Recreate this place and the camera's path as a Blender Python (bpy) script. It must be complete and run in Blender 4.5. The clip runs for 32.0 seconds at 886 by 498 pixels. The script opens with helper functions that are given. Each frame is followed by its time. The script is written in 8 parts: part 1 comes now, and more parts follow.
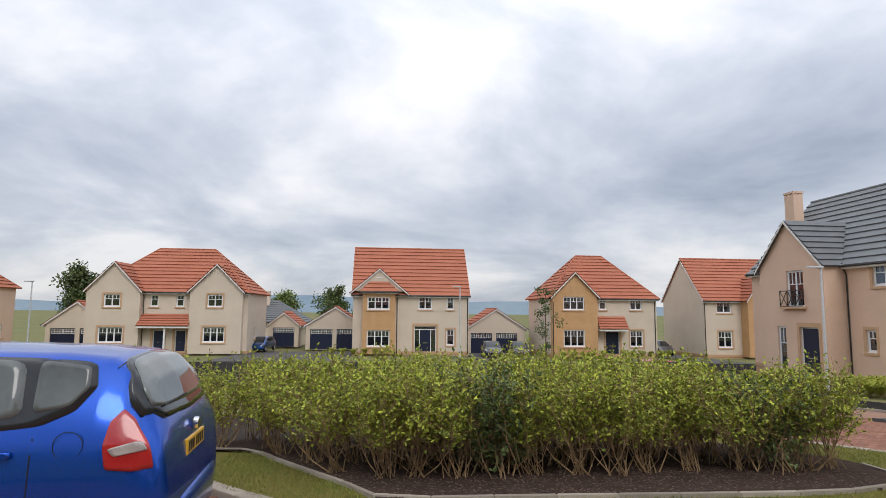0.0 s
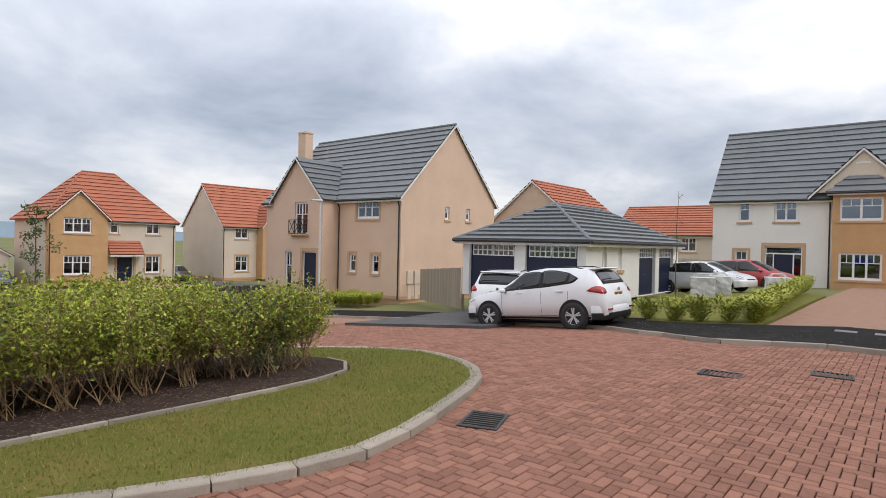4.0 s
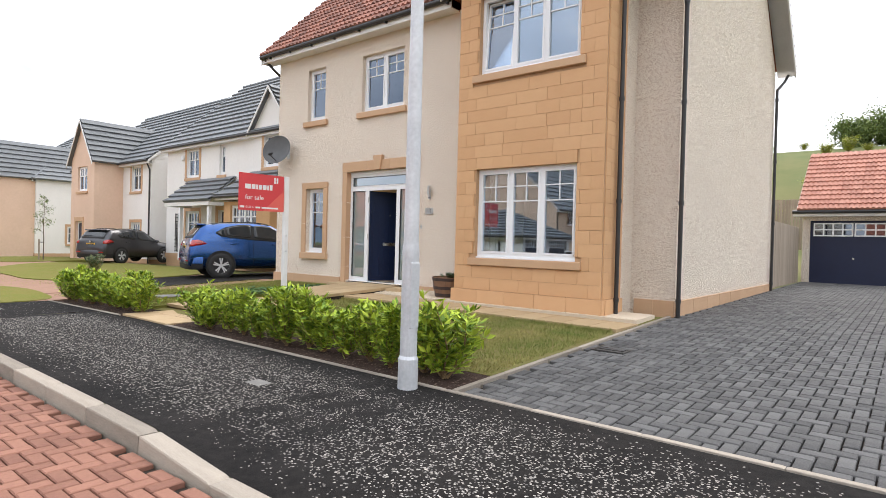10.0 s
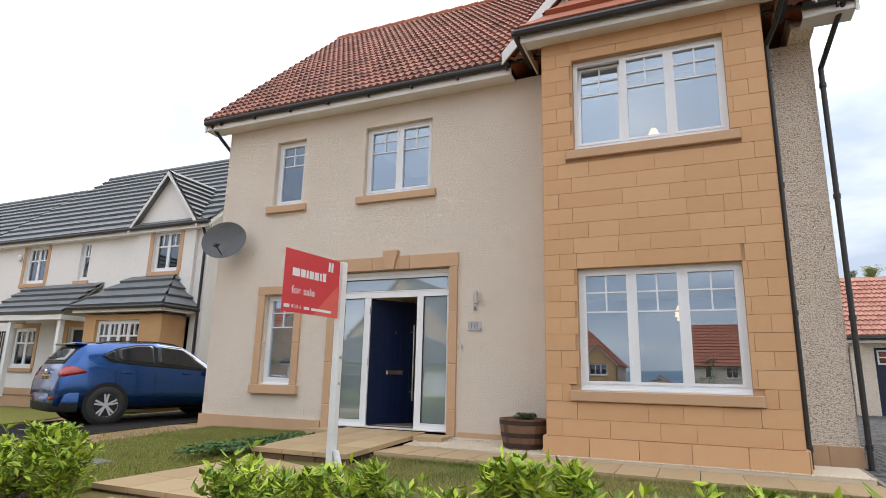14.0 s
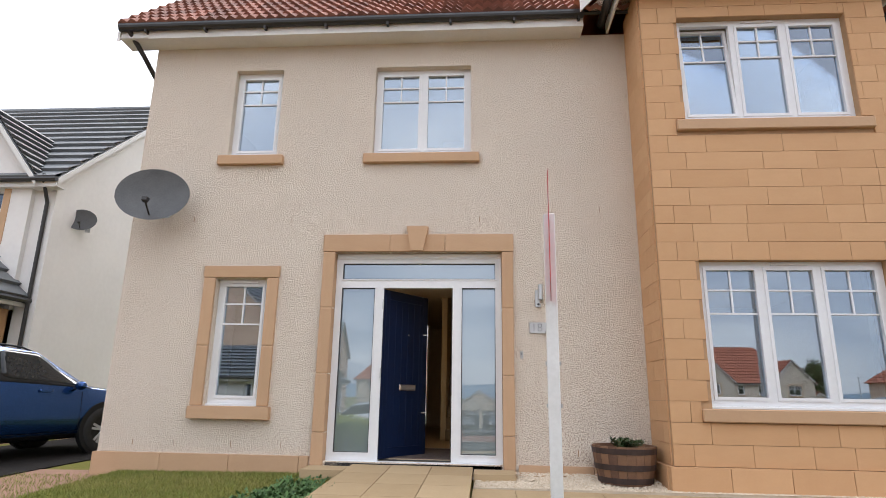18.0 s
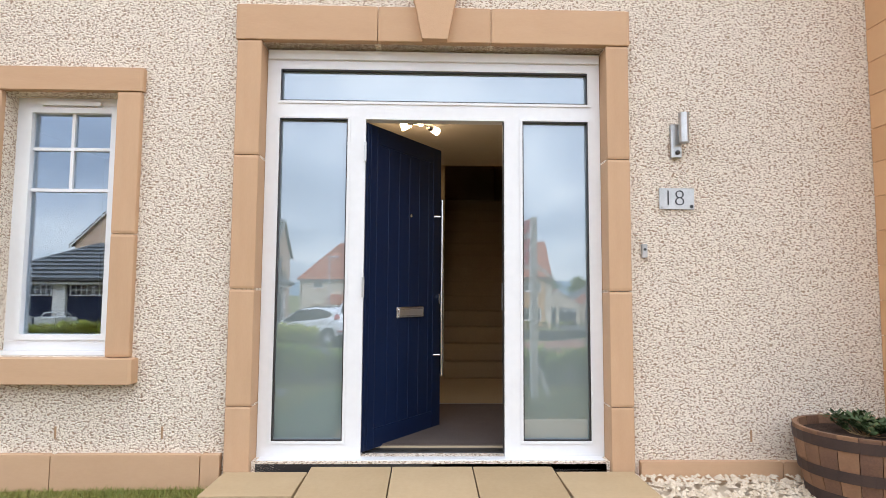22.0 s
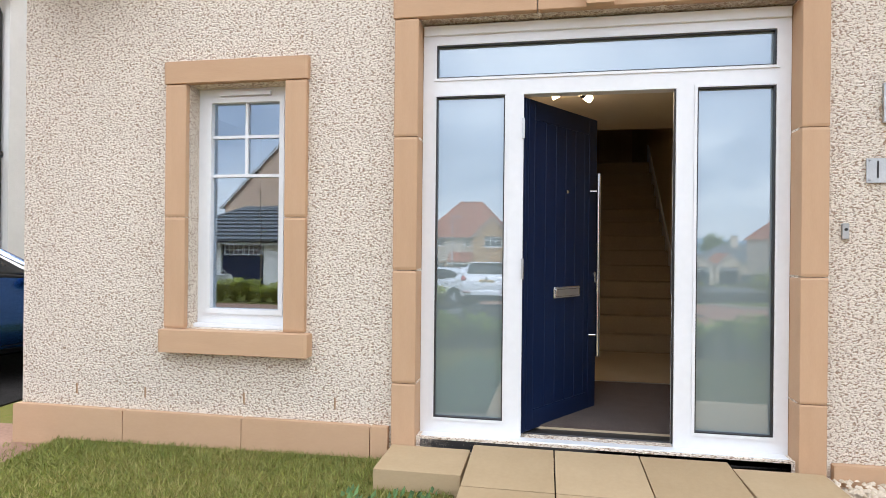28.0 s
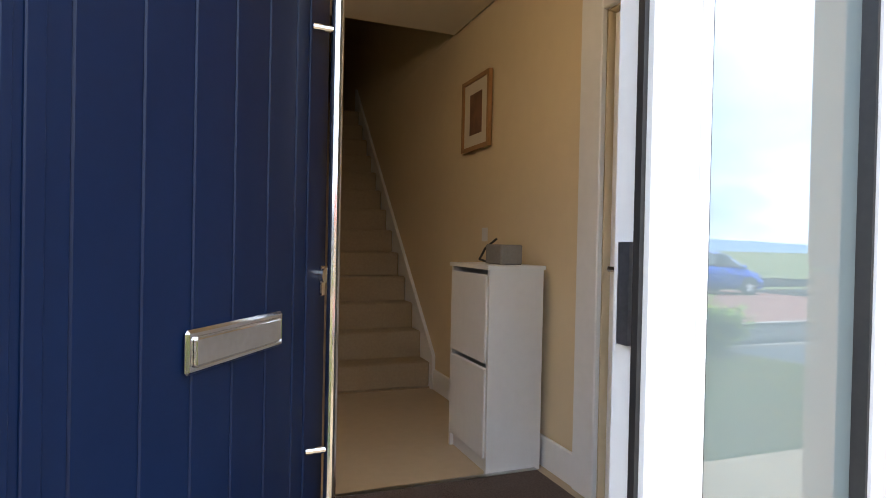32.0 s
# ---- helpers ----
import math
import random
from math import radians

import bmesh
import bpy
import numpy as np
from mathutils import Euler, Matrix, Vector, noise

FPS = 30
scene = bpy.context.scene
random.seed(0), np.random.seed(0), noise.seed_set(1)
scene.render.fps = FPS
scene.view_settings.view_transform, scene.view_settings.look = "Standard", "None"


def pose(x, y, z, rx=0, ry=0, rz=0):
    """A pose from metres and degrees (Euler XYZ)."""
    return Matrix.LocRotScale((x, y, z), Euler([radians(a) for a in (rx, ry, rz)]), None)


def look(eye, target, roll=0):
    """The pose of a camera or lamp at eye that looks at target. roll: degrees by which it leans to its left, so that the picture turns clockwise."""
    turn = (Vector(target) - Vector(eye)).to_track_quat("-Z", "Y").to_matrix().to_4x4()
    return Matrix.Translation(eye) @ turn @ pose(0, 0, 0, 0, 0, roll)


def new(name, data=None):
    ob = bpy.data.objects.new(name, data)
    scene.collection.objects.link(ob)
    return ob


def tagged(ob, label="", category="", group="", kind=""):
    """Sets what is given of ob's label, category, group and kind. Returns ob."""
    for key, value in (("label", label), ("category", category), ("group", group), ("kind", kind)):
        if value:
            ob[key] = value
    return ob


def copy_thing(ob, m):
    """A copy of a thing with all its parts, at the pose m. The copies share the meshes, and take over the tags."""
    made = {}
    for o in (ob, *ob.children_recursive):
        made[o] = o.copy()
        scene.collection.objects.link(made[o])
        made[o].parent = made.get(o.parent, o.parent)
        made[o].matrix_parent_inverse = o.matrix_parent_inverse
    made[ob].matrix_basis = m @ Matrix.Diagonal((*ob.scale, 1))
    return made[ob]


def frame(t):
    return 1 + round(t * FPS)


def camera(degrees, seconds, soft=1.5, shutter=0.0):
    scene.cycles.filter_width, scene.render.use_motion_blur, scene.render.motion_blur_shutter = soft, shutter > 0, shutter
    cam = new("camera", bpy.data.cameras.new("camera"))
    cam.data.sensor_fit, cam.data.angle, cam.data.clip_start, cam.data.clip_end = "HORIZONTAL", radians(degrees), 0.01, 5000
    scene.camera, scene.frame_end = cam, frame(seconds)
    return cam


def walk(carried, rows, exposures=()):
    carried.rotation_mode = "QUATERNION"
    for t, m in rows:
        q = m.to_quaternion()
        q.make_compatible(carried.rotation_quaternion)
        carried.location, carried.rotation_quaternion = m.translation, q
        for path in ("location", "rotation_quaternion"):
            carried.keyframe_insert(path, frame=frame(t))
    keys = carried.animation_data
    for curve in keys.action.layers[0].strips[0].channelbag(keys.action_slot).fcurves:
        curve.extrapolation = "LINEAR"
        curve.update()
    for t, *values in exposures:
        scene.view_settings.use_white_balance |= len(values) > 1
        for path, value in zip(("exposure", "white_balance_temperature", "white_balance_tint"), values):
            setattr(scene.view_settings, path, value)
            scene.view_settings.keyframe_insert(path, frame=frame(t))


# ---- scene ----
cam = camera(74.8, 32.0, soft=0.45)
METRES, EYE, TURN = 20.3, 1.5, -6.0
ROWS = [
    (0.0, 0.0, 0.0, 0.0, -0.05, 6.08, -0.5),
    (0.5, -0.0, -0.0005, 0.0008, 2.67, 6.09, -0.53),
    (1.0, 0.0009, -0.0019, 0.0007, 3.41, 6.06, -0.59),
    (1.5, 0.0018, -0.0039, 0.0, 1.25, 5.97, -0.71),
    (2.0, 0.0018, -0.0053, 0.0, -2.57, 5.91, -0.84),
    (2.5, 0.0027, -0.0061, -0.0, -9.4, 5.88, -0.85),
    (3.0, 0.0038, -0.006, -0.0002, -20.93, 5.18, -0.87),
    (3.5, 0.0057, -0.0071, -0.0004, -33.23, 1.85, -0.95),
    (5.5, 0.0025, -0.0208, -0.0026, -80.66, -0.51, -1.22),
    (6.0, 0.0046, -0.0223, -0.009, -93.69, -0.2, -1.34),
    (6.5, 0.0049, -0.024, -0.0143, -103.05, -0.03, -1.21),
    (7.0, 0.0069, -0.0241, -0.019, -112.5, 0.01, -1.21),
    (7.5, 0.0126, -0.0239, -0.0208, -121.6, -0.08, -1.18),
    (8.0, 0.0285, -0.0254, -0.0199, -125.85, -0.39, -1.25),
    (8.5, 0.0513, -0.0242, -0.0207, -128.3, -0.62, -1.5),
    (9.0, 0.0779, -0.019, -0.0199, -131.81, -0.52, -1.56),
    (9.5, 0.1039, -0.016, -0.0178, -133.34, -0.5, -1.52),
    (10.0, 0.134, -0.0126, -0.017, -134.71, -0.56, -1.53),
    (10.5, 0.1615, -0.0122, -0.0187, -136.16, 1.15, -1.52),
    (11.0, 0.1924, -0.0138, -0.0204, -139.17, 5.61, -1.58),
    (11.5, 0.2233, -0.0144, -0.0216, -144.45, 6.61, -1.63),
    (12.0, 0.2583, -0.0176, -0.0224, -147.78, 7.03, -1.59),
    (12.5, 0.2915, -0.0188, -0.0225, -148.68, 8.76, -1.55),
    (13.0, 0.3249, -0.022, -0.0227, -148.98, 10.09, -1.45),
    (13.5, 0.3537, -0.0239, -0.0227, -149.36, 11.62, -1.37),
    (14.0, 0.3833, -0.025, -0.0228, -150.53, 12.43, -1.35),
    (14.5, 0.4103, -0.0267, -0.022, -152.27, 12.93, -1.34),
    (16.5, 0.521, -0.0346, -0.0256, -165.61, 15.04, -1.45),
    (17.0, 0.5468, -0.0432, -0.0259, -167.12, 14.88, -1.28),
    (17.5, 0.5681, -0.0544, -0.0265, -168.44, 14.75, -1.17),
    (18.0, 0.5853, -0.0711, -0.0249, -169.91, 14.19, -0.92),
    (18.5, 0.6005, -0.0886, -0.0225, -171.76, 9.69, -0.8),
    (19.0, 0.6173, -0.1126, -0.0226, -173.31, 7.31, -0.76),
    (19.5, 0.6268, -0.1367, -0.0235, -173.63, 6.29, -0.55),
    (20.0, 0.6368, -0.1633, -0.0236, -174.19, 5.06, -0.51),
    (20.5, 0.6426, -0.1871, -0.0231, -174.96, 4.61, -0.47),
    (21.0, 0.6479, -0.2136, -0.0227, -175.08, 4.51, -0.46),
    (21.5, 0.6517, -0.2349, -0.0187, -175.28, 4.39, -0.45),
    (22.0, 0.6512, -0.253, -0.0134, -175.55, 4.39, -0.38),
    (22.5, 0.6499, -0.2616, -0.0084, -175.68, 4.7, -0.43),
    (23.0, 0.6516, -0.2612, -0.0052, -175.7, 4.95, -0.59),
    (23.5, 0.6526, -0.2586, -0.0042, -175.51, 5.01, -0.63),
    (24.0, 0.6529, -0.2551, -0.0045, -172.82, 4.91, -0.64),
    (24.5, 0.6536, -0.2527, -0.0055, -169.05, 4.8, -0.68),
    (25.0, 0.655, -0.2509, -0.006, -166.48, 4.75, -0.71),
    (25.5, 0.6565, -0.2498, -0.0065, -165.55, 4.66, -0.72),
    (27.5, 0.6669, -0.2516, -0.0066, -162.67, 1.29, -0.67),
    (28.0, 0.6648, -0.2546, -0.0057, -163.93, 0.03, -0.6),
    (28.5, 0.6635, -0.2584, -0.0042, -168.08, -0.47, -0.68),
    (29.0, 0.665, -0.2701, -0.0039, -173.25, -0.76, -0.83),
    (29.5, 0.6676, -0.2922, -0.0032, -176.09, -0.95, -0.93),
    (30.0, 0.6692, -0.3155, -0.0011, -180.41, -0.82, -1.14),
]
# the last steps to the door, in metres and world yaw
LAST = [
    (30.5, 12.884, -8.200, 1.570, -193.38, -0.68, -1.14),
    (31.0, 12.829, -8.678, 1.503, -196.59, -0.76, -1.12),
    (31.5, 12.812, -9.135, 1.376, -198.34, -0.75, -1.17),
    (32.0, 12.774, -9.52, 1.291, -201.16, -0.57, -1.20),
]
path = [(t, pose(0, 0, EYE, 0, 0, TURN) @ pose(METRES * x, METRES * y, METRES * z, 90 + pitch, roll, yaw)) for t, x, y, z, yaw, pitch, roll in ROWS]
path += [(t, pose(x, y, z, 90 + pitch, roll, yaw)) for t, x, y, z, yaw, pitch, roll in LAST]
EXPOSURES = [(0.0, -0.22, 6350, 13), (3.0, -0.15, 6350, 13), (6.0, 0.05, 6400, 13), (7.0, 0.12, 6400, 13), (9.0, 0.54, 6450, 14), (11.0, 0.75, 6400, 12), (13.0, 0.44, 6350, 12), (17.0, 0.42, 6350, 14), (19.0, 0.78, 6400, 15), (20.0, 0.95, 6450, 16), (22.0, 1.08, 6300, 13), (23.0, 1.1, 6250, 13), (24.0, 1.1, 6200, 12), (28.0, 1.06, 6150, 12), (30.0, 1.0, 6100, 12), (31.0, 1.08, 6000, 12), (32.0, 1.85, 5850, 11)]
walk(cam, path, EXPOSURES)

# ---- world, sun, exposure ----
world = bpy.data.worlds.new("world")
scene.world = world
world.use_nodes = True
wn, wl = world.node_tree.nodes, world.node_tree.links
wn.clear()


def wnode(kind, **kw):
    n = wn.new(kind)
    for k, v in kw.items():
        n.inputs[k].default_value = v
    return n


SUN_UP, SUN_ROT = radians(48), radians(172)
sky = wn.new("ShaderNodeTexSky")
sky.sky_type = "NISHITA"
sky.sun_disc = False
sky.sun_elevation, sky.sun_rotation = SUN_UP, SUN_ROT
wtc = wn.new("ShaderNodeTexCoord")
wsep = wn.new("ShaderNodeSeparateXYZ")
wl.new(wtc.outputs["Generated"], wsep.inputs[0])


def wmath(op, a, b=None):
    n = wn.new("ShaderNodeMath")
    n.operation = op
    for i, v in enumerate((a, b)):
        if v is None:
            continue
        if isinstance(v, (int, float)):
            n.inputs[i].default_value = v
        else:
            wl.new(v, n.inputs[i])
    return n.outputs[0]


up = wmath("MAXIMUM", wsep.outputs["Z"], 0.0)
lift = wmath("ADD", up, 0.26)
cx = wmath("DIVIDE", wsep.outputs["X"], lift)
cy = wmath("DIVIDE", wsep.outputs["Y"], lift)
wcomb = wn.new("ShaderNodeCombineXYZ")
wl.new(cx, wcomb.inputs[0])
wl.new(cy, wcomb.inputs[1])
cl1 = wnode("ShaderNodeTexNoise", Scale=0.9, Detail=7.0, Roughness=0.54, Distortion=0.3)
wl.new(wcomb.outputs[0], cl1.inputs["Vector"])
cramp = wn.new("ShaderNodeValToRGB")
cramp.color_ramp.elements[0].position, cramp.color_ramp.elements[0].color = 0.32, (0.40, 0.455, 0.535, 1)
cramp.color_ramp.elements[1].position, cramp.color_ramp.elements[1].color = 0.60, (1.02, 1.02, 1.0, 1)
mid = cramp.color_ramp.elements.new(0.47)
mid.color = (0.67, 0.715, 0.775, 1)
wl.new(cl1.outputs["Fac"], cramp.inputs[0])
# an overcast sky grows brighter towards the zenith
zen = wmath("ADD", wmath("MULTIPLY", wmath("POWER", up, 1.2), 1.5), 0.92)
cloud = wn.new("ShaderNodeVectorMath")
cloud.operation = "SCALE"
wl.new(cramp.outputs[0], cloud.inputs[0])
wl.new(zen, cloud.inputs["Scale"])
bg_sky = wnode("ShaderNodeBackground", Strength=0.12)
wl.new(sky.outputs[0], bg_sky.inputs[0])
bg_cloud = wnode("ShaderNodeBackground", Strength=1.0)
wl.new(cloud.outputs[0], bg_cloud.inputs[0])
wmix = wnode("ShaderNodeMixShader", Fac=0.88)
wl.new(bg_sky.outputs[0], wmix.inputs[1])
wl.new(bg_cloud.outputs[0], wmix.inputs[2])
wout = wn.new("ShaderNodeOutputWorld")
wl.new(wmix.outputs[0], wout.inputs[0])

sun_data = bpy.data.lights.new("sun", "SUN")
sun_data.energy, sun_data.angle, sun_data.color = 1.2, radians(30), (1.0, 0.96, 0.9)
sun = new("sun", sun_data)
sun.matrix_world = look((0, 0, 60), (-30 * math.sin(SUN_ROT) * 1.0, -30 * math.cos(SUN_ROT), 60 - 33))

# ---- materials ----


def surf(name, c1, c2=None, scale=3.0, rough=0.8, bump=0.0, bscale=60.0, metal=0.0, fine=0.35, kind="noise", coat=0.0, rnd=0.0, spec=0.5, island=0.0):
    """Paint or mineral surface: two colours mixed at two scales, with relief; rnd varies it from object to object, island from piece to piece."""
    m = bpy.data.materials.new(name)
    m.use_nodes = True
    n, l = m.node_tree.nodes, m.node_tree.links
    b = n["Principled BSDF"]
    b.inputs["Roughness"].default_value = rough
    b.inputs["Metallic"].default_value = metal
    b.inputs["Coat Weight"].default_value = coat
    b.inputs["Coat Roughness"].default_value = 0.06
    b.inputs["Specular IOR Level"].default_value = spec
    c2 = c2 or tuple(v * 0.82 for v in c1)
    tc = n.new("ShaderNodeTexCoord")
    big = n.new("ShaderNodeTexNoise")
    big.inputs["Scale"].default_value, big.inputs["Detail"].default_value = scale, 4
    l.new(tc.outputs["Object"], big.inputs["Vector"])
    small = n.new("ShaderNodeTexNoise")
    small.inputs["Scale"].default_value, small.inputs["Detail"].default_value = scale * 14, 3
    l.new(tc.outputs["Object"], small.inputs["Vector"])
    mx = n.new("ShaderNodeMix")
    mx.inputs["Factor"].default_value = fine
    l.new(big.outputs["Fac"], mx.inputs["A"])
    l.new(small.outputs["Fac"], mx.inputs["B"])
    fac = mx.outputs["Result"]
    if rnd or island:
        if rnd:
            info = n.new("ShaderNodeObjectInfo").outputs["Random"]
            amount = rnd
        else:
            info = n.new("ShaderNodeNewGeometry").outputs["Random Per Island"]
            amount = island
        mx2 = n.new("ShaderNodeMix")
        mx2.inputs["Factor"].default_value = amount
        l.new(fac, mx2.inputs["A"])
        l.new(info, mx2.inputs["B"])
        fac = mx2.outputs["Result"]
    ramp = n.new("ShaderNodeValToRGB")
    spread = 0.16 + 0.3 * max(rnd, island)
    ramp.color_ramp.elements[0].position, ramp.color_ramp.elements[0].color = max(0.0, 0.5 - spread), (*c2, 1)
    ramp.color_ramp.elements[1].position, ramp.color_ramp.elements[1].color = min(1.0, 0.5 + spread), (*c1, 1)
    l.new(fac, ramp.inputs[0])
    l.new(ramp.outputs[0], b.inputs["Base Color"])
    if bump:
        if kind == "pebble":
            t = n.new("ShaderNodeTexVoronoi")
            t.inputs["Scale"].default_value = bscale
            out = t.outputs["Distance"]
        else:
            t = n.new("ShaderNodeTexNoise")
            t.inputs["Scale"].default_value, t.inputs["Detail"].default_value = bscale, 3
            out = t.outputs["Fac"]
        l.new(tc.outputs["Object"], t.inputs["Vector"])
        bp = n.new("ShaderNodeBump")
        bp.inputs["Strength"].default_value, bp.inputs["Distance"].default_value = bump, 0.01
        bp.invert = kind == "pebble"
        l.new(out, bp.inputs["Height"])
        l.new(bp.outputs[0], b.inputs["Normal"])
    return m


def roughcast(name, c1, c2, cell=76.0):
    """Dry-dash render: pebbles set in cream mortar, with pits between them whose shade is painted into the colour."""
    m = surf(name, c1, c2, 0.7, 0.9)
    n, l = m.node_tree.nodes, m.node_tree.links
    b = n["Principled BSDF"]
    tc = n.new("ShaderNodeTexCoord")
    warp = n.new("ShaderNodeTexNoise")
    warp.inputs["Scale"].default_value = 25
    l.new(tc.outputs["Object"], warp.inputs["Vector"])
    add = n.new("ShaderNodeVectorMath")
    add.operation = "MULTIPLY_ADD"
    add.inputs[1].default_value = (0.035, 0.035, 0.02)
    l.new(warp.outputs["Color"], add.inputs[0])
    l.new(tc.outputs["Object"], add.inputs[2])
    v = n.new("ShaderNodeTexNoise")
    v.inputs["Scale"].default_value, v.inputs["Detail"].default_value, v.inputs["Roughness"].default_value = cell, 2.5, 0.6
    sq = n.new("ShaderNodeVectorMath")
    sq.operation = "MULTIPLY"
    sq.inputs[1].default_value = (0.75, 0.75, 1.3)
    l.new(add.outputs[0], sq.inputs[0])
    l.new(sq.outputs[0], v.inputs["Vector"])
    # brown multiplied into the low spots paints the shade between the pebbles
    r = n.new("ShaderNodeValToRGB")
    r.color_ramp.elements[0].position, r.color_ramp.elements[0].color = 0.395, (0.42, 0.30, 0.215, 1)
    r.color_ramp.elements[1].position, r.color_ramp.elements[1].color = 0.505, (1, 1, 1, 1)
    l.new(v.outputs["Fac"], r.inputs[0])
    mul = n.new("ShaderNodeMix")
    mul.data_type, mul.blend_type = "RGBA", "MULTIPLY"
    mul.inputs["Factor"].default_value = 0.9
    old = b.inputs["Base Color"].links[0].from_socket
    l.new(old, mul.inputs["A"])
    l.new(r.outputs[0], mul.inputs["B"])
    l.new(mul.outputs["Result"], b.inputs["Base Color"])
    bp = n.new("ShaderNodeBump")
    bp.inputs["Strength"].default_value, bp.inputs["Distance"].default_value = 1.0, 0.03
    l.new(v.outputs["Fac"], bp.inputs["Height"])
    l.new(bp.outputs[0], b.inputs["Normal"])
    return m


def glass_mat(name, tint, gloss):
    """Window glass: see-through, with a mirror coat that Fresnel drives."""
    m = bpy.data.materials.new(name)
    m.use_nodes = True
    n, l = m.node_tree.nodes, m.node_tree.links
    n.clear()
    tr = n.new("ShaderNodeBsdfTransparent")
    tr.inputs[0].default_value = (*tint, 1)
    gl = n.new("ShaderNodeBsdfGlossy")
    gl.inputs["Color"].default_value = (0.78, 0.87, 1.0, 1)
    gl.inputs["Roughness"].default_value = 0.01
    fr = n.new("ShaderNodeFresnel")
    fr.inputs[0].default_value = 1.52
    ad = n.new("ShaderNodeMath")
    ad.operation = "MULTIPLY_ADD"
    ad.use_clamp = True
    ad.inputs[1].default_value, ad.inputs[2].default_value = 1.6, gloss
    l.new(fr.outputs[0], ad.inputs[0])
    mx = n.new("ShaderNodeMixShader")
    l.new(ad.outputs[0], mx.inputs[0])
    l.new(tr.outputs[0], mx.inputs[1])
    l.new(gl.outputs[0], mx.inputs[2])
    o = n.new("ShaderNodeOutputMaterial")
    l.new(mx.outputs[0], o.inputs[0])
    return m


def glow(name, c, strength):
    m = bpy.data.materials.new(name)
    m.use_nodes = True
    b = m.node_tree.nodes["Principled BSDF"]
    b.inputs["Base Color"].default_value = (*c, 1)
    b.inputs["Emission Color"].default_value = (*c, 1)
    b.inputs["Emission Strength"].default_value = strength
    return m


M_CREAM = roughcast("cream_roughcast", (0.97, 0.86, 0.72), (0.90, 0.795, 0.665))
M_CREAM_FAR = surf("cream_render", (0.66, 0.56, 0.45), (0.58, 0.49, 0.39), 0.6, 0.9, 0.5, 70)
M_PEACH = surf("peach_render", (0.70, 0.50, 0.37), (0.62, 0.44, 0.32), 0.6, 0.9, 0.5, 70)
M_WHITE_R = surf("white_render", (0.80, 0.77, 0.73), (0.73, 0.70, 0.66), 0.6, 0.9, 0.5, 70)
M_STONE = surf("tan_stone", (0.64, 0.385, 0.205), (0.565, 0.325, 0.165), 1.6, 0.85, 0.25, 90, rnd=0.35, spec=0.25)
M_STONE_W = surf("tan_stone_far", (0.58, 0.35, 0.17), (0.49, 0.28, 0.13), 1.2, 0.85, 0.2, 60)
M_MARGIN = surf("stone_margin", (0.56, 0.36, 0.215), (0.49, 0.305, 0.175), 2.2, 0.85, 0.2, 110, rnd=0.25)
M_MORTAR = surf("mortar", (0.50, 0.31, 0.17), (0.40, 0.245, 0.13), 9, 0.95, 0.3, 160)
M_UPVC = surf("white_upvc", (0.80, 0.80, 0.80), (0.74, 0.74, 0.74), 1.5, 0.35)
M_SOFFIT = surf("white_fascia", (0.76, 0.74, 0.71), (0.68, 0.66, 0.62), 2.0, 0.5)
M_BLACK = surf("black_plastic", (0.018, 0.017, 0.017), (0.03, 0.027, 0.025), 4, 0.45)
M_ROOF_R = surf("red_roof_tile", (0.37, 0.155, 0.105), (0.15, 0.068, 0.05), 1.4, 0.85, 0.3, 50, rnd=0.45)
M_ROOF_RF = surf("red_roof_far", (0.44, 0.165, 0.10), (0.32, 0.115, 0.07), 0.9, 0.85, 0.2, 30, island=0.3, spec=0.2)
M_ROOF_G = surf("grey_roof_tile", (0.175, 0.185, 0.19), (0.115, 0.122, 0.126), 0.9, 0.6, 0.25, 30, island=0.3)
M_GLASS = glass_mat("window_glass", (0.85, 0.9, 0.9), 0.16)
M_GLASS_F = glass_mat("far_window_glass", (0.5, 0.53, 0.56), 0.10)
M_NAVY = surf("navy_paint", (0.0035, 0.0115, 0.042), (0.0025, 0.0085, 0.033), 3, 0.42, coat=0.02, spec=0.22)
M_NAVY_F = surf("navy_paint_far", (0.006, 0.012, 0.042), (0.0045, 0.009, 0.034), 3, 0.45)
M_CHROME = surf("chrome", (0.75, 0.75, 0.75), (0.6, 0.6, 0.6), 5, 0.12, metal=1.0)
M_STEEL = surf("brushed_steel", (0.55, 0.55, 0.54), (0.42, 0.42, 0.41), 9, 0.35, metal=1.0)
M_GALV = surf("galvanised_steel", (0.66, 0.67, 0.68), (0.48, 0.49, 0.50), 2.2, 0.5, 0.05, 30, metal=0.3)
M_TIMBER = surf("grey_timber", (0.38, 0.31, 0.24), (0.26, 0.21, 0.16), 3, 0.9, 0.2, 50, rnd=0.5)
M_GRASS = surf("grass_ground", (0.10, 0.115, 0.018), (0.18, 0.135, 0.042), 1.1, 1.0, 0.8, 140, fine=0.55, spec=0.12)
M_GRASS_D = surf("dry_grass_ground", (0.12, 0.135, 0.03), (0.22, 0.165, 0.075), 1.6, 1.0, 0.8, 140, fine=0.55, spec=0.12)
M_GRASS_G = surf("green_grass_ground", (0.135, 0.155, 0.026), (0.19, 0.155, 0.05), 1.1, 1.0, 0.8, 140, fine=0.55, spec=0.12)
M_SOIL = surf("dark_soil", (0.075, 0.048, 0.036), (0.03, 0.02, 0.015), 7, 1.0, 1.0, 60, fine=0.6, spec=0.12)
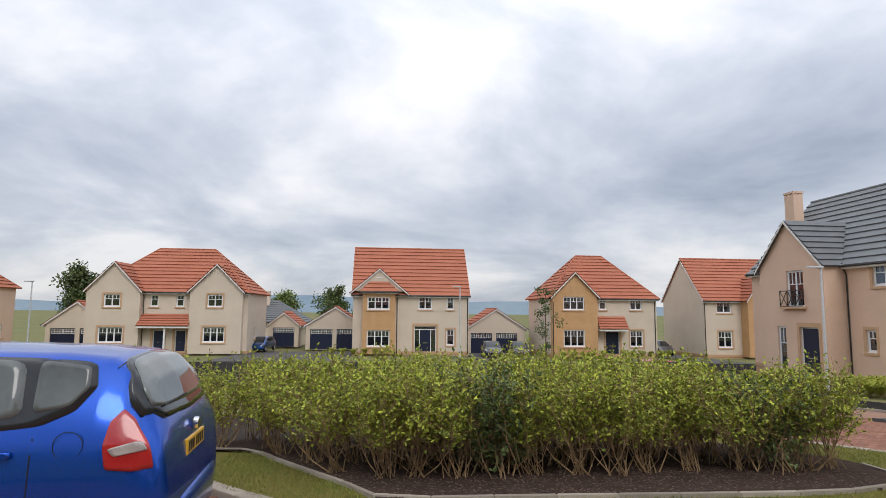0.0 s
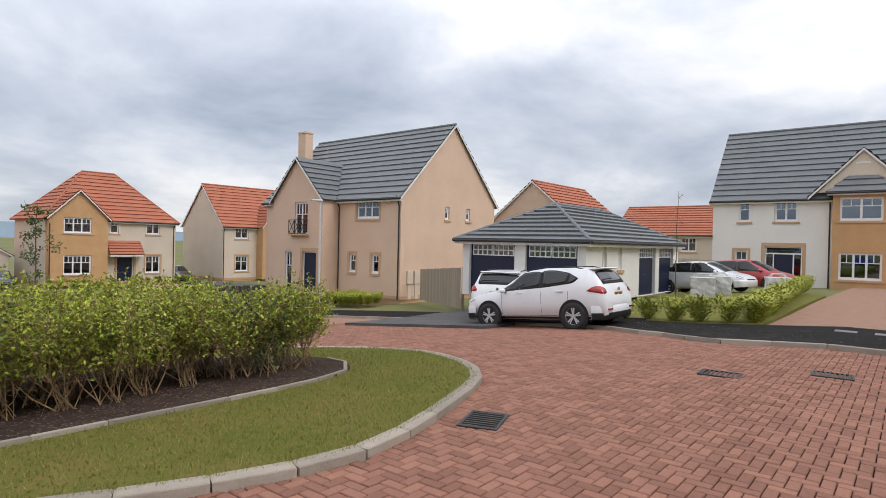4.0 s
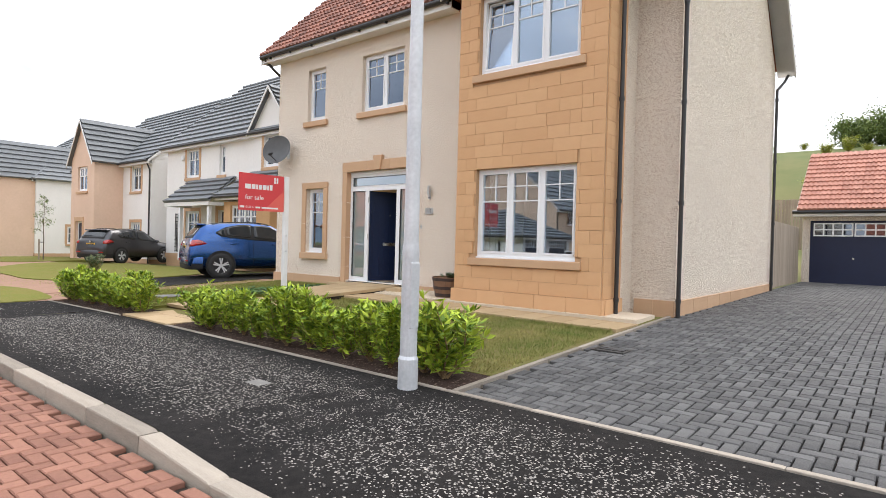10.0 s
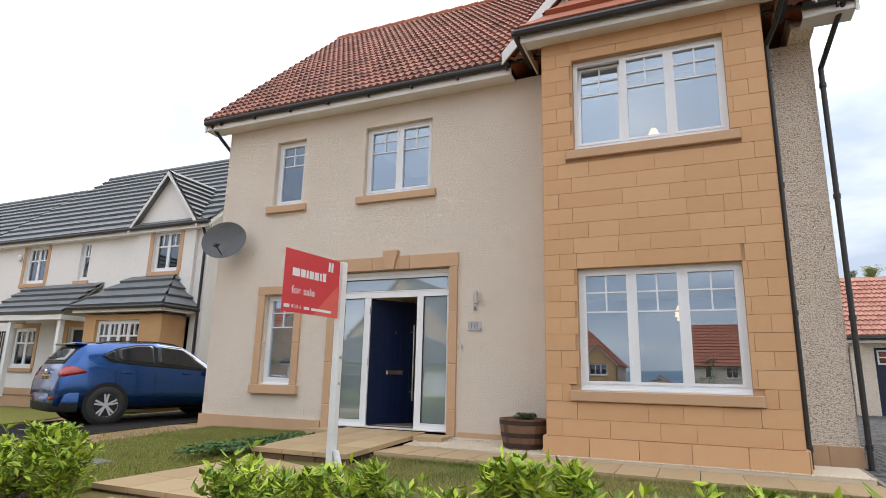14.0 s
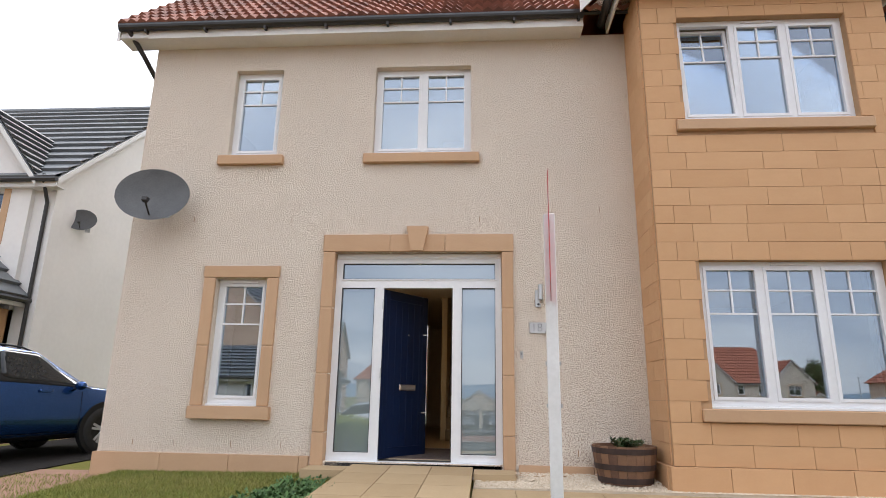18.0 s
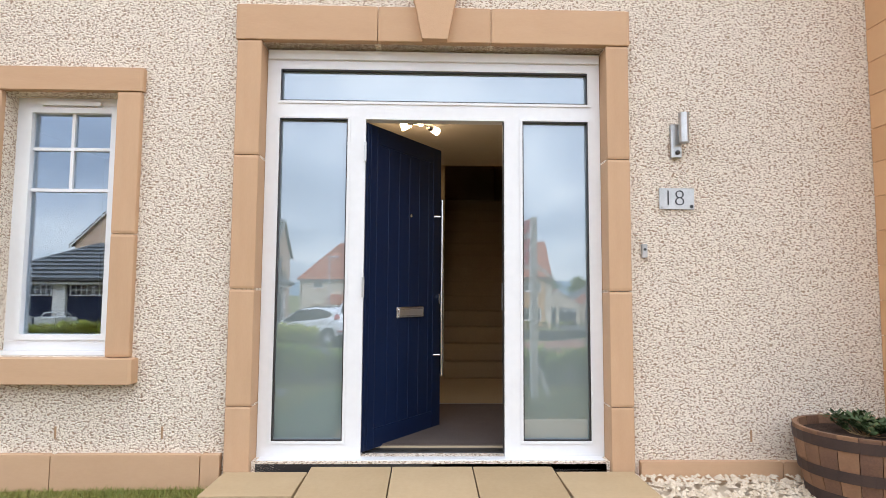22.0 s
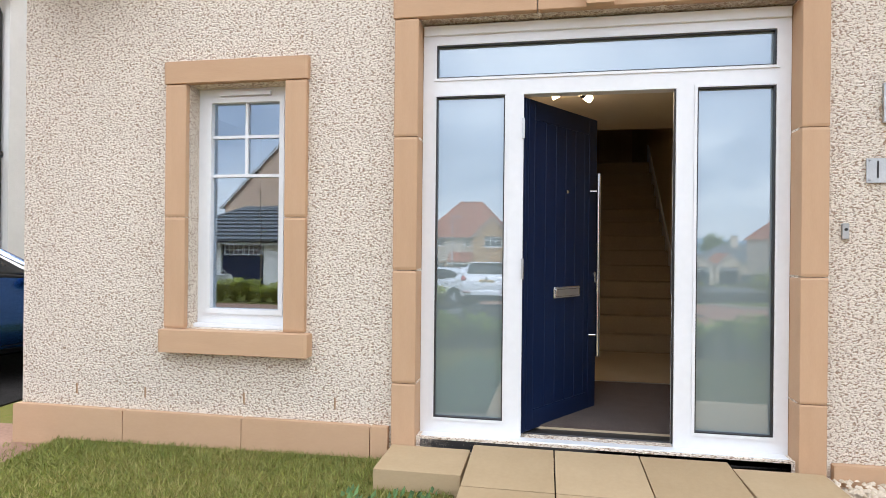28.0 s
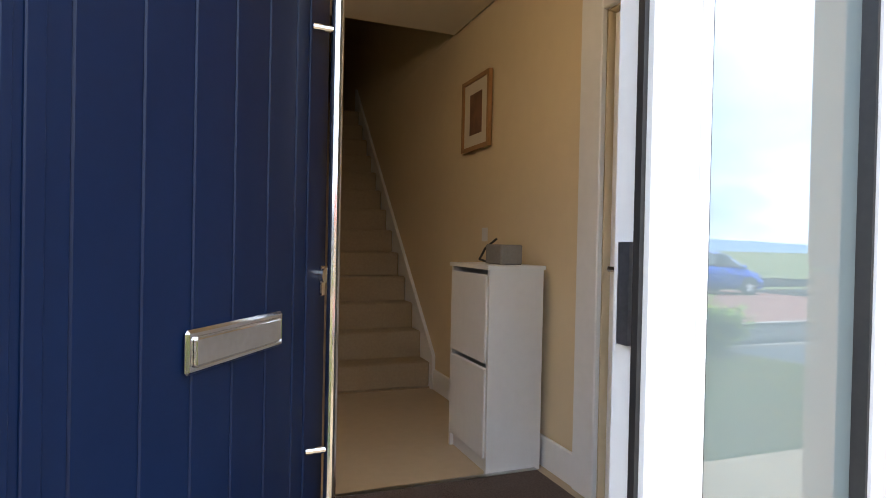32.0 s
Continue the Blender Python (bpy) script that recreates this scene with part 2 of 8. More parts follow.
M_ASPHALT_L = surf("pale_asphalt", (0.12, 0.115, 0.11), (0.085, 0.08, 0.08), 0.8, 0.9, 0.4, 80, spec=0.12)
M_ROOF_GAR = surf("pink_roof_tile", (0.50, 0.24, 0.17), (0.38, 0.16, 0.11), 2.5, 0.8, 0.6, 22)
M_ASPHALT_P = surf("old_asphalt", (0.026, 0.023, 0.021), (0.011, 0.010, 0.0095), 1.1, 0.95, 0.6, 150, fine=0.5, spec=0.1)
M_CONC = surf("kerb_concrete", (0.44, 0.38, 0.31), (0.22, 0.19, 0.155), 2.2, 0.9, 0.4, 120, fine=0.5, rnd=0.3, spec=0.12)
M_SLAB = surf("buff_paving", (0.50, 0.37, 0.22), (0.38, 0.27, 0.15), 1.3, 0.9, 0.25, 100, rnd=0.35, spec=0.12)
M_JOINT = surf("joint_sand", (0.05, 0.038, 0.03), (0.025, 0.02, 0.016), 9, 1.0, 0.4, 120, spec=0.12)
M_PAVER = surf("red_paver", (0.33, 0.165, 0.115), (0.19, 0.092, 0.066), 2.6, 0.9, 0.5, 110, rnd=0.4, fine=0.5, spec=0.15)
M_PAVER_J = surf("red_pavers_joined", (0.33, 0.165, 0.115), (0.19, 0.092, 0.066), 2.6, 0.9, 0.5, 110, island=0.4, fine=0.5, spec=0.15)
M_GREYP = surf("grey_paver", (0.155, 0.15, 0.145), (0.045, 0.044, 0.043), 5.0, 0.85, 0.5, 110, rnd=0.25, fine=0.55, spec=0.2)
M_GREYP_J = surf("grey_pavers_joined", (0.155, 0.15, 0.145), (0.045, 0.044, 0.043), 5.0, 0.85, 0.5, 110, island=0.25, fine=0.55, spec=0.2)
M_PAVE_F = surf("brick_drive_far", (0.33, 0.20, 0.14), (0.25, 0.15, 0.105), 3.0, 0.9, 0.4, 60, fine=0.6, spec=0.12)
M_FIELD = surf("field", (0.13, 0.15, 0.06), (0.20, 0.18, 0.08), 0.05, 1.0, 0.3, 3, spec=0.12)
# blue of the distance haze is mixed into the hill colour
M_HILL = surf("hazed_hill", (0.15, 0.21, 0.27), (0.20, 0.26, 0.29), 0.004, 1.0)
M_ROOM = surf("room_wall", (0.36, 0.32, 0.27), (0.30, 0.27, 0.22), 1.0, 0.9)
M_HALL = surf("cream_hall_paint", (0.72, 0.60, 0.40), (0.68, 0.56, 0.37), 0.8, 0.85)
M_CEIL = surf("ceiling_paint", (0.72, 0.66, 0.55), (0.68, 0.62, 0.5), 0.8, 0.9)

# ---- mesh helpers ----


def part(name, bm, material, parent=None, label="", m=None):
    """Link a bmesh as one mesh object under a thing or a part."""
    me = bpy.data.meshes.new(name)
    bm.to_mesh(me)
    bm.free()
    ob = new(name, me)
    for x in material if isinstance(material, (list, tuple)) else (material,):
        me.materials.append(x)
    if parent:
        ob.parent = parent
    if m is not None:
        ob.matrix_basis = m
    if label:
        ob["label"] = label
    return ob


def soup(name, verts, faces, material, parent=None, m=None, smooth=False):
    me = bpy.data.meshes.new(name)
    me.from_pydata(verts, [], faces)
    if smooth:
        me.shade_smooth()
    ob = new(name, me)
    me.materials.append(material)
    if parent:
        ob.parent = parent
    if m is not None:
        ob.matrix_basis = m
    return ob


def shared(name, me, parent, m):
    ob = new(name, me)
    ob.parent = parent
    ob.matrix_basis = m
    return ob


def thing(name, m, label, category, group="", kind=""):
    ob = new(name)
    ob.empty_display_size = 0.1
    ob.matrix_basis = m
    return tagged(ob, label, category, group, kind)


def box(bm, x0, x1, y0, y1, z0, z1, bevel=0.0, m=None, mi=0):
    x0, x1 = min(x0, x1), max(x0, x1)
    y0, y1 = min(y0, y1), max(y0, y1)
    z0, z1 = min(z0, z1), max(z0, z1)
    vs = [bm.verts.new((x, y, z)) for z in (z0, z1) for y in (y0, y1) for x in (x0, x1)]
    fs = [bm.faces.new([vs[i] for i in f]) for f in ((0, 2, 3, 1), (4, 5, 7, 6), (0, 1, 5, 4), (2, 6, 7, 3), (0, 4, 6, 2), (1, 3, 7, 5))]
    for f in fs:
        f.material_index = mi
    if m is not None:
        bmesh.ops.transform(bm, matrix=m, verts=vs)
    if bevel:
        es = list({e for f in fs for e in f.edges})
        bmesh.ops.bevel(bm, geom=es, offset=bevel, segments=1, affect="EDGES", profile=0.5)
    return vs


def boxes(*rows, bevel=0.0):
    bm = bmesh.new()
    for r in rows:
        box(bm, *r, bevel=bevel)
    return bm


def lattice(bm, rects, y0, y1):
    """One connected frame from upright bars (u0, u1, w0, w1) that cross or meet, between the depths y0 and y1."""
    us = sorted({round(v, 5) for r in rects for v in r[:2]})
    ws = sorted({round(v, 5) for r in rects for v in r[2:]})
    full = {(i, j) for i in range(len(us) - 1) for j in range(len(ws) - 1)
            if any(r[0] - 1e-4 <= us[i] and us[i + 1] <= r[1] + 1e-4 and r[2] - 1e-4 <= ws[j] and ws[j + 1] <= r[3] + 1e-4 for r in rects)}
    made = {}

    def at(i, j, y):
        if (i, j, y) not in made:
            made[i, j, y] = bm.verts.new((us[i], y, ws[j]))
        return made[i, j, y]

    for i, j in sorted(full):
        q = [(i, j), (i + 1, j), (i + 1, j + 1), (i, j + 1)]
        bm.faces.new([at(a, b, y0) for a, b in q])
        bm.faces.new([at(a, b, y1) for a, b in q[::-1]])
        for k, (di, dj) in enumerate(((0, -1), (1, 0), (0, 1), (-1, 0))):
            if (i + di, j + dj) not in full:
                a, b = q[k], q[(k + 1) % 4]
                bm.faces.new([at(*a, y0), at(*a, y1), at(*b, y1), at(*b, y0)])
    return bm


def prism(bm, pts, y0, y1):
    """Extrude a polygon in x, z from y0 to y1."""
    a = [bm.verts.new((x, y0, z)) for x, z in pts]
    b = [bm.verts.new((x, y1, z)) for x, z in pts]
    bm.faces.new(a)
    bm.faces.new(b[::-1])
    k = len(pts)
    for i in range(k):
        bm.faces.new((a[i], b[i], b[(i + 1) % k], a[(i + 1) % k]))
    bmesh.ops.recalc_face_normals(bm, faces=bm.faces)


def tube(bm, p0, p1, r0, r1=None, n=10, caps=True):
    p0, p1 = Vector(p0), Vector(p1)
    d = p1 - p0
    q = d.to_track_quat("Z", "Y").to_matrix().to_4x4()
    bmesh.ops.create_cone(bm, cap_ends=caps, segments=n, radius1=r0, radius2=r0 if r1 is None else r1, depth=d.length, matrix=Matrix.Translation((p0 + p1) / 2) @ q)


def pipe(bm, pts, r, n=8):
    for a, b in zip(pts, pts[1:]):
        tube(bm, a, b, r, n=n)
    for p in pts[1:-1]:
        bmesh.ops.create_uvsphere(bm, u_segments=n, v_segments=6, radius=r * 1.02, matrix=Matrix.Translation(p))


def gz(x, y):
    """Height of the ground: level by the house, falling away to the north and gently to the east."""
    z = -0.19
    if y < -4.6:
        z += min(-4.6 - y, 6.1) * 0.034 + max(-10.7 - y, 0) * 0.009
    elif y > 1:
        z -= 0.012 * min(y - 1, 5) + 0.09 * min(max(y - 6, 0), 20) + 0.021 * min(max(y - 26, 0), 34)
    if x > 12:
        z -= 0.012 * (x - 12)
    if x > 6 and y > 1:
        z -= 0.035 * min(x - 6, 8) * min((y - 1) / 4, 1) * min(max((26 - x) / 8, 0), 1)
    return z


def drape(name, x0, x1, y0, y1, dz, material, nx=1, ny=1, parent=None, thick=0.25):
    """A sheet laid on the ground, with sides that go down into it."""
    vs, fs = [], []
    for j in range(ny + 1):
        for i in range(nx + 1):
            x, y = x0 + (x1 - x0) * i / nx, y0 + (y1 - y0) * j / ny
            vs.append((x, y, gz(x, y) + dz))
    for j in range(ny):
        for i in range(nx):
            a = j * (nx + 1) + i
            fs.append((a, a + 1, a + nx + 2, a + nx + 1))
    ring = list(range(nx + 1)) + [(j + 1) * (nx + 1) - 1 for j in range(1, ny + 1)] + [ny * (nx + 1) + i for i in range(nx - 1, -1, -1)] + [j * (nx + 1) for j in range(ny - 1, 0, -1)]
    k = len(vs)
    for i in ring:
        vs.append((vs[i][0], vs[i][1], vs[i][2] - thick))
    for n in range(len(ring)):
        m2 = (n + 1) % len(ring)
        fs.append((ring[m2], ring[n], k + n, k + m2))
    return soup(name, vs, fs, material, parent)


def patch(name, pts, dz, material, rings=4, thick=0.2):
    """A sheet with a drawn outline (star-shaped), laid on the ground."""
    cx0 = sum(p[0] for p in pts) / len(pts)
    cy0 = sum(p[1] for p in pts) / len(pts)
    vs, fs, n = [(cx0, cy0, gz(cx0, cy0) + dz)], [], len(pts)
    for r in range(1, rings + 1):
        for px, py in pts:
            x, y = cx0 + (px - cx0) * r / rings, cy0 + (py - cy0) * r / rings
            vs.append((x, y, gz(x, y) + dz))
    for i in range(n):
        j = (i + 1) % n
        fs.append((0, 1 + i, 1 + j))
        for r in range(1, rings):
            a, b = 1 + (r - 1) * n, 1 + r * n
            fs.append((a + i, b + i, b + j, a + j))
    base, top = len(vs), 1 + (rings - 1) * n
    for i in range(n):
        v = vs[top + i]
        vs.append((v[0], v[1], v[2] - thick))
    for i in range(n):
        j = (i + 1) % n
        fs.append((top + i, base + i, base + j, top + j))
    return soup(name, vs, fs, material)


def spline(pts, n=8, closed=False):
    """Points of a smooth line through pts."""
    out, k = [], len(pts)
    span = k if closed else k - 1
    for i in range(span):
        p = [pts[(i + d) % k] if closed else pts[min(max(i + d, 0), k - 1)] for d in (-1, 0, 1, 2)]
        for s in range(n):
            t = s / n
            out.append(tuple(0.5 * (2 * p[1][c] + (p[2][c] - p[0][c]) * t + (2 * p[0][c] - 5 * p[1][c] + 4 * p[2][c] - p[3][c]) * t * t + (3 * p[1][c] - p[0][c] - 3 * p[2][c] + p[3][c]) * t ** 3) for c in range(len(p[1]))))
    if not closed:
        out.append(tuple(pts[-1]))
    return out

# ---- walls, windows, roofs ----


def in_poly(x, y, pts):
    c = False
    j = len(pts) - 1
    for i in range(len(pts)):
        if (pts[i][1] > y) != (pts[j][1] > y) and x < (pts[j][0] - pts[i][0]) * (y - pts[i][1]) / (pts[j][1] - pts[i][1]) + pts[i][0]:
            c = not c
        j = i
    return c



def wall_panel(bm, width, height, holes, t=0.3, u_start=0.0, w_start=0.0):
    """A wall in x, z that faces -y, with its openings cut right through."""
    us = sorted({u_start, width, *[v for h in holes for v in h[:2]]})
    ws = sorted({w_start, height, *[v for h in holes for v in h[2:4]]})

    def solid(i, j):
        if not (0 <= i < len(us) - 1 and 0 <= j < len(ws) - 1):
            return False
        u, w = (us[i] + us[i + 1]) / 2, (ws[j] + ws[j + 1]) / 2
        return not any(h[0] < u < h[1] and h[2] < w < h[3] for h in holes)

    grid = {}

    def v(i, y, j):
        k = (i, y, j)
        if k not in grid:
            grid[k] = bm.verts.new((us[i], y, ws[j]))
        return grid[k]

    for i in range(len(us) - 1):
        for j in range(len(ws) - 1):
            if not solid(i, j):
                continue
            bm.faces.new((v(i, 0, j), v(i + 1, 0, j), v(i + 1, 0, j + 1), v(i, 0, j + 1)))
            bm.faces.new((v(i, t, j + 1), v(i + 1, t, j + 1), v(i + 1, t, j), v(i, t, j)))
            if not solid(i - 1, j):
                bm.faces.new((v(i, t, j), v(i, 0, j), v(i, 0, j + 1), v(i, t, j + 1)))
            if not solid(i + 1, j):
                bm.faces.new((v(i + 1, 0, j), v(i + 1, t, j), v(i + 1, t, j + 1), v(i + 1, 0, j + 1)))
            if not solid(i, j - 1):
                bm.faces.new((v(i, t, j), v(i + 1, t, j), v(i + 1, 0, j), v(i, 0, j)))
            if not solid(i, j + 1):
                bm.faces.new((v(i, 0, j + 1), v(i + 1, 0, j + 1), v(i + 1, t, j + 1), v(i, t, j + 1)))


def window(parent, m, u0, u1, w0, w1, lights=2, glass=None, bars=True, margin=None, sill=True, near=False, back=0.1, open_light=-1):
    """A white casement window in the opening: frame with mullions and glazing bars, a pane for each light, a stone sill and margins."""
    glass = glass or M_GLASS_F
    f, d = (0.065, 0.07) if near else (0.115, 0.07)
    y0, y1 = back, back + d
    w0f = w0 + 0.03
    frame_r = [(u0, u0 + f, w0f, w1), (u1 - f, u1, w0f, w1), (u0, u1, w0f, w0f + f), (u0, u1, w1 - f, w1)]
    span = (u1 - u0 - 2 * f) / lights
    bar = 0.02 if near else 0.05
    panes, sash, grids = [], [], []
    for i in range(lights):
        a, b = u0 + f + i * span, u0 + f + (i + 1) * span
        if i:
            frame_r.append((a - f / 2, a + f / 2, w0f, w1))
        a2, b2 = a + (f / 2 if i else 0), b - (f / 2 if i < lights - 1 else 0)
        if near:
            s = 0.035
            sash.append(lattice(bmesh.new(), [(a2, a2 + s, w0f + f, w1 - f), (b2 - s, b2, w0f + f, w1 - f), (a2, b2, w0f + f, w0f + f + s), (a2, b2, w1 - f - s, w1 - f)], y0 - 0.012, y1 - 0.01))
        if bars:
            h = w1 - f - (w1 - w0f - 2 * f) * 0.36
            c = (a2 + b2) / 2
            grid_r = [(a2, b2, hh - bar / 2, hh + bar / 2) for hh in ((h, (h + w1 - f) / 2) if near else (h,))] + [(c - bar / 2, c + bar / 2, h - bar / 2, w1 - f)]
            if near:
                grids.append(lattice(bmesh.new(), grid_r, y0 + 0.012, y1 - 0.02))
            else:
                frame_r += grid_r
        panes.append((a2, b2))
    win = part("window", lattice(bmesh.new(), frame_r, y0, y1), M_UPVC, parent, m=m)
    part("window_cill", boxes((u0 - 0.02, u1 + 0.02, y0 - 0.05, y1, w0, w0f - 0.001), bevel=0.004 if near else 0), M_UPVC, win)
    hinge = Matrix.Translation((0, y0, w0f + f))
    ajar = hinge @ Matrix.Rotation(radians(-5.0), 4, "X") @ hinge.inverted()
    for i, b in enumerate(sash):
        part("casement", b, M_UPVC, win, m=ajar if i == open_light else None)
    for i, b in enumerate(grids):
        part("glazing_grid", b, M_UPVC, win, m=ajar if i == open_light else None)
    for i, (a2, b2) in enumerate(panes):
        p = part("pane", boxes((a2, b2, y0 + 0.03, y0 + 0.036, w0f + f, w1 - f)), glass, win, m=ajar if i == open_light else None)
        p.visible_shadow = False
    if sill:
        part("sill", boxes((u0 - 0.12, u1 + 0.12, -0.07, back - 0.002, w0 - 0.14, w0 - 0.001), bevel=0.01), M_MARGIN, win)
    if margin:
        part("margin", lattice(bmesh.new(), [(u0 - margin, u0 - 0.001, w0, w1 + margin), (u1 + 0.001, u1 + margin, w0, w1 + margin), (u0 - margin, u1 + margin, w1 + 0.001, w1 + margin)], -0.02, 0.0), M_MARGIN, win)
    return win


def courses(bm, e0, e1, r0, r1, n, lift=0.08, under=0.06):
    """Stepped courses of tiles between an eaves line e0-e1 and a ridge line r0-r1."""
    e0, e1, r0, r1 = (Vector(p) for p in (e0, e1, r0, r1))
    nor = (e1 - e0).cross(r0 - e0 if (r0 - e0).length > 0 else r1 - e0).normalized()
    short = (r1 - r0).length < 0.01
    lo = [bm.verts.new(e0), bm.verts.new(e1)]
    first = lo
    for i in range(n):
        a, b = i / n, (i + 1) / n
        up = [bm.verts.new(e0.lerp(r0, a) + nor * lift), bm.verts.new(e1.lerp(r1, a) + nor * lift)]
        bm.faces.new((lo[0], lo[1], up[1], up[0]))
        if i == n - 1 and short:
            lo = [bm.verts.new(r0)] * 2
            bm.faces.new((up[0], up[1], lo[0]))
        else:
            lo = [bm.verts.new(e0.lerp(r0, b)), bm.verts.new(e1.lerp(r1, b))]
            bm.faces.new((up[0], up[1], lo[1], lo[0]))
    # underside and edges
    u = [bm.verts.new(p - nor * under) for p in (e0, e1, r1, r0)]
    t = [first[0], first[1], lo[1], lo[0]]
    if short:
        bm.faces.new((u[2], u[1], u[0]))
    else:
        bm.faces.new(u[::-1])
    for i, j in ((0, 1), (1, 2), (3, 0)) + (() if short else ((2, 3),)):
        bm.faces.new((u[i], u[j], t[j], t[i]))


def gable_roof(parent, x0, x1, y0, y1, eave, ridge, material, n, over=0.3, verge=0.15, name="roof"):
    """Two slopes with the ridge along x."""
    ym = (y0 + y1) / 2
    k = (ridge - eave) / (ym - y0)
    bm = bmesh.new()
    ez = eave - over * k
    courses(bm, (x0 - verge, y0 - over, ez), (x1 + verge, y0 - over, ez), (x0 - verge, ym, ridge), (x1 + verge, ym, ridge), n)
    courses(bm, (x1 + verge, y1 + over, ez), (x0 - verge, y1 + over, ez), (x1 + verge, ym, ridge), (x0 - verge, ym, ridge), n)
    bmesh.ops.remove_doubles(bm, verts=bm.verts, dist=0.0005)
    roof = part(name, bm, material, parent)
    bm = bmesh.new()
    tube(bm, (x0 - verge, ym, ridge + 0.01), (x1 + verge, ym, ridge + 0.01), 0.1, n=8)
    part("ridge_tile", bm, material, roof)
    for x in (x0 - verge - 0.03, x1 + verge):
        for ya, yb in ((y0 - over, ym), (ym, y1 + over)):
            za, zb = (ez, ridge) if ya < ym - 0.01 else (ridge, ez)
            bm = bmesh.new()
            v = [bm.verts.new((xx, yy, zz)) for xx in (x, x + 0.03) for yy, zz in ((ya, za - 0.17), (yb, zb - 0.17), (yb, zb - 0.03), (ya, za - 0.03))]
            for f in ((0, 1, 2, 3), (7, 6, 5, 4), (0, 4, 5, 1), (3, 2, 6, 7), (0, 3, 7, 4), (1, 5, 6, 2)):
                bm.faces.new([v[i] for i in f])
            part("bargeboard", bm, M_SOFFIT, roof)
    return roof, ez


def hip_roof(parent, x0, x1, y0, y1, eave, ridge, material, n, over=0.3, name="roof"):
    """Four slopes; the ridge runs along the longer side."""
    turned = (y1 - y0) > (x1 - x0)
    if turned:
        x0, x1, y0, y1 = y0, y1, -x1, -x0
    spin = Matrix.Rotation(radians(90), 4, "Z") if turned else None
    d = (y1 - y0) / 2
    k = (ridge - eave) / d
    ez = eave - over * k
    xa, xb, ya, yb = x0 - over, x1 + over, y0 - over, y1 + over
    ym = (y0 + y1) / 2
    s = min(d, (x1 - x0) / 2 - 0.01) + over
    ra, rb = (xa + s, ym, ridge), (xb - s, ym, ridge)
    bm = bmesh.new()
    courses(bm, (xa, ya, ez), (xb, ya, ez), ra, rb, n)
    courses(bm, (xb, yb, ez), (xa, yb, ez), rb, ra, n)
    courses(bm, (xb, ya, ez), (xb, yb, ez), rb, rb, n)
    courses(bm, (xa, yb, ez), (xa, ya, ez), ra, ra, n)
    bmesh.ops.remove_doubles(bm, verts=bm.verts, dist=0.0005)
    if spin:
        bmesh.ops.transform(bm, matrix=spin, verts=bm.verts)
    roof = part(name, bm, material, parent)
    bm = bmesh.new()
    tube(bm, ra, rb, 0.09, n=8)
    for c, r in (((xa, ya, ez), ra), ((xa, yb, ez), ra), ((xb, ya, ez), rb), ((xb, yb, ez), rb)):
        tube(bm, c, r, 0.085, n=8)
    if spin:
        bmesh.ops.transform(bm, matrix=spin, verts=bm.verts)
    part("hip_tile", bm, material, roof)
    return roof, ez


def eaves_trim(parent, x0, x1, y, z, over, m=None):
    """Fascia, soffit and gutter along an eaves that faces -y."""
    part("fascia", boxes((x0, x1, y - over + 0.03, y - over + 0.055, z - 0.2, z - 0.015)), M_SOFFIT, parent, m=m)
    part("soffit", boxes((x0, x1, y - over + 0.056, y, z - 0.2, z - 0.18)), M_SOFFIT, parent, m=m)
    bm = bmesh.new()
    tube(bm, (x0, y - over - 0.03, z - 0.045), (x1, y - over - 0.03, z - 0.045), 0.06, n=8)
    part("gutter", bm, M_BLACK, parent, m=m)


def side_matrix(face, W, D):
    return {"F": Matrix.Identity(4), "R": pose(W, 0, 0, 0, 0, 90), "L": pose(0, D, 0, 0, 0, -90), "B": pose(W, D, 0, 0, 0, 180)}[face]


def front_door(parent, m, u0, u1, w0, w1, sides=True, navy=None):
    """Entrance screen: white frame, navy door leaf, side lights and fanlight."""
    navy = navy or M_NAVY_F
    bm = bmesh.new()
    f = 0.08
    box(bm, u0, u0 + f, 0.12, 0.2, w0, w1)
    box(bm, u1 - f, u1, 0.12, 0.2, w0, w1)
    box(bm, u0 + f, u1 - f, 0.12, 0.2, w1 - f, w1)
    a, b = u0 + f, u1 - f
    h = w1
    if sides:
        s = (u1 - u0 - 1.05) / 2
        a, b, h = u0 + s, u1 - s, w0 + 2.2
        box(bm, u0 + f, u1 - f, 0.12, 0.2, h, h + 0.09)
        box(bm, a - 0.07, a, 0.12, 0.2, w0, h)
        box(bm, b, b + 0.07, 0.12, 0.2, w0, h)
    fr = part("door_frame", bm, M_UPVC, parent, m=m)
    lf = part("door", boxes((a, b, 0.15, 0.2, w0, h if sides else w1 - f)), navy, fr)
    part("letter_plate", boxes((a + 0.3, b - 0.3, 0.14, 0.149, w0 + 0.9, w0 + 0.98)), M_CHROME, lf)
    if sides:
        for p, q, r, s2 in ((u0 + f, a - 0.07, w0 + 0.05, h), (b + 0.07, u1 - f, w0 + 0.05, h), (u0 + f, u1 - f, h + 0.09, w1 - f)):
            part("pane", boxes((p, q, 0.155, 0.161, r, s2)), M_GLASS_F, fr).visible_shadow = False
    part("door_margin", lattice(bmesh.new(), [(u0 - 0.2, u0 - 0.001, w0, w1 + 0.24), (u1 + 0.001, u1 + 0.2, w0, w1 + 0.24), (u0 - 0.2, u1 + 0.2, w1 + 0.001, w1 + 0.24)], -0.03, 0.0), M_MARGIN, fr)


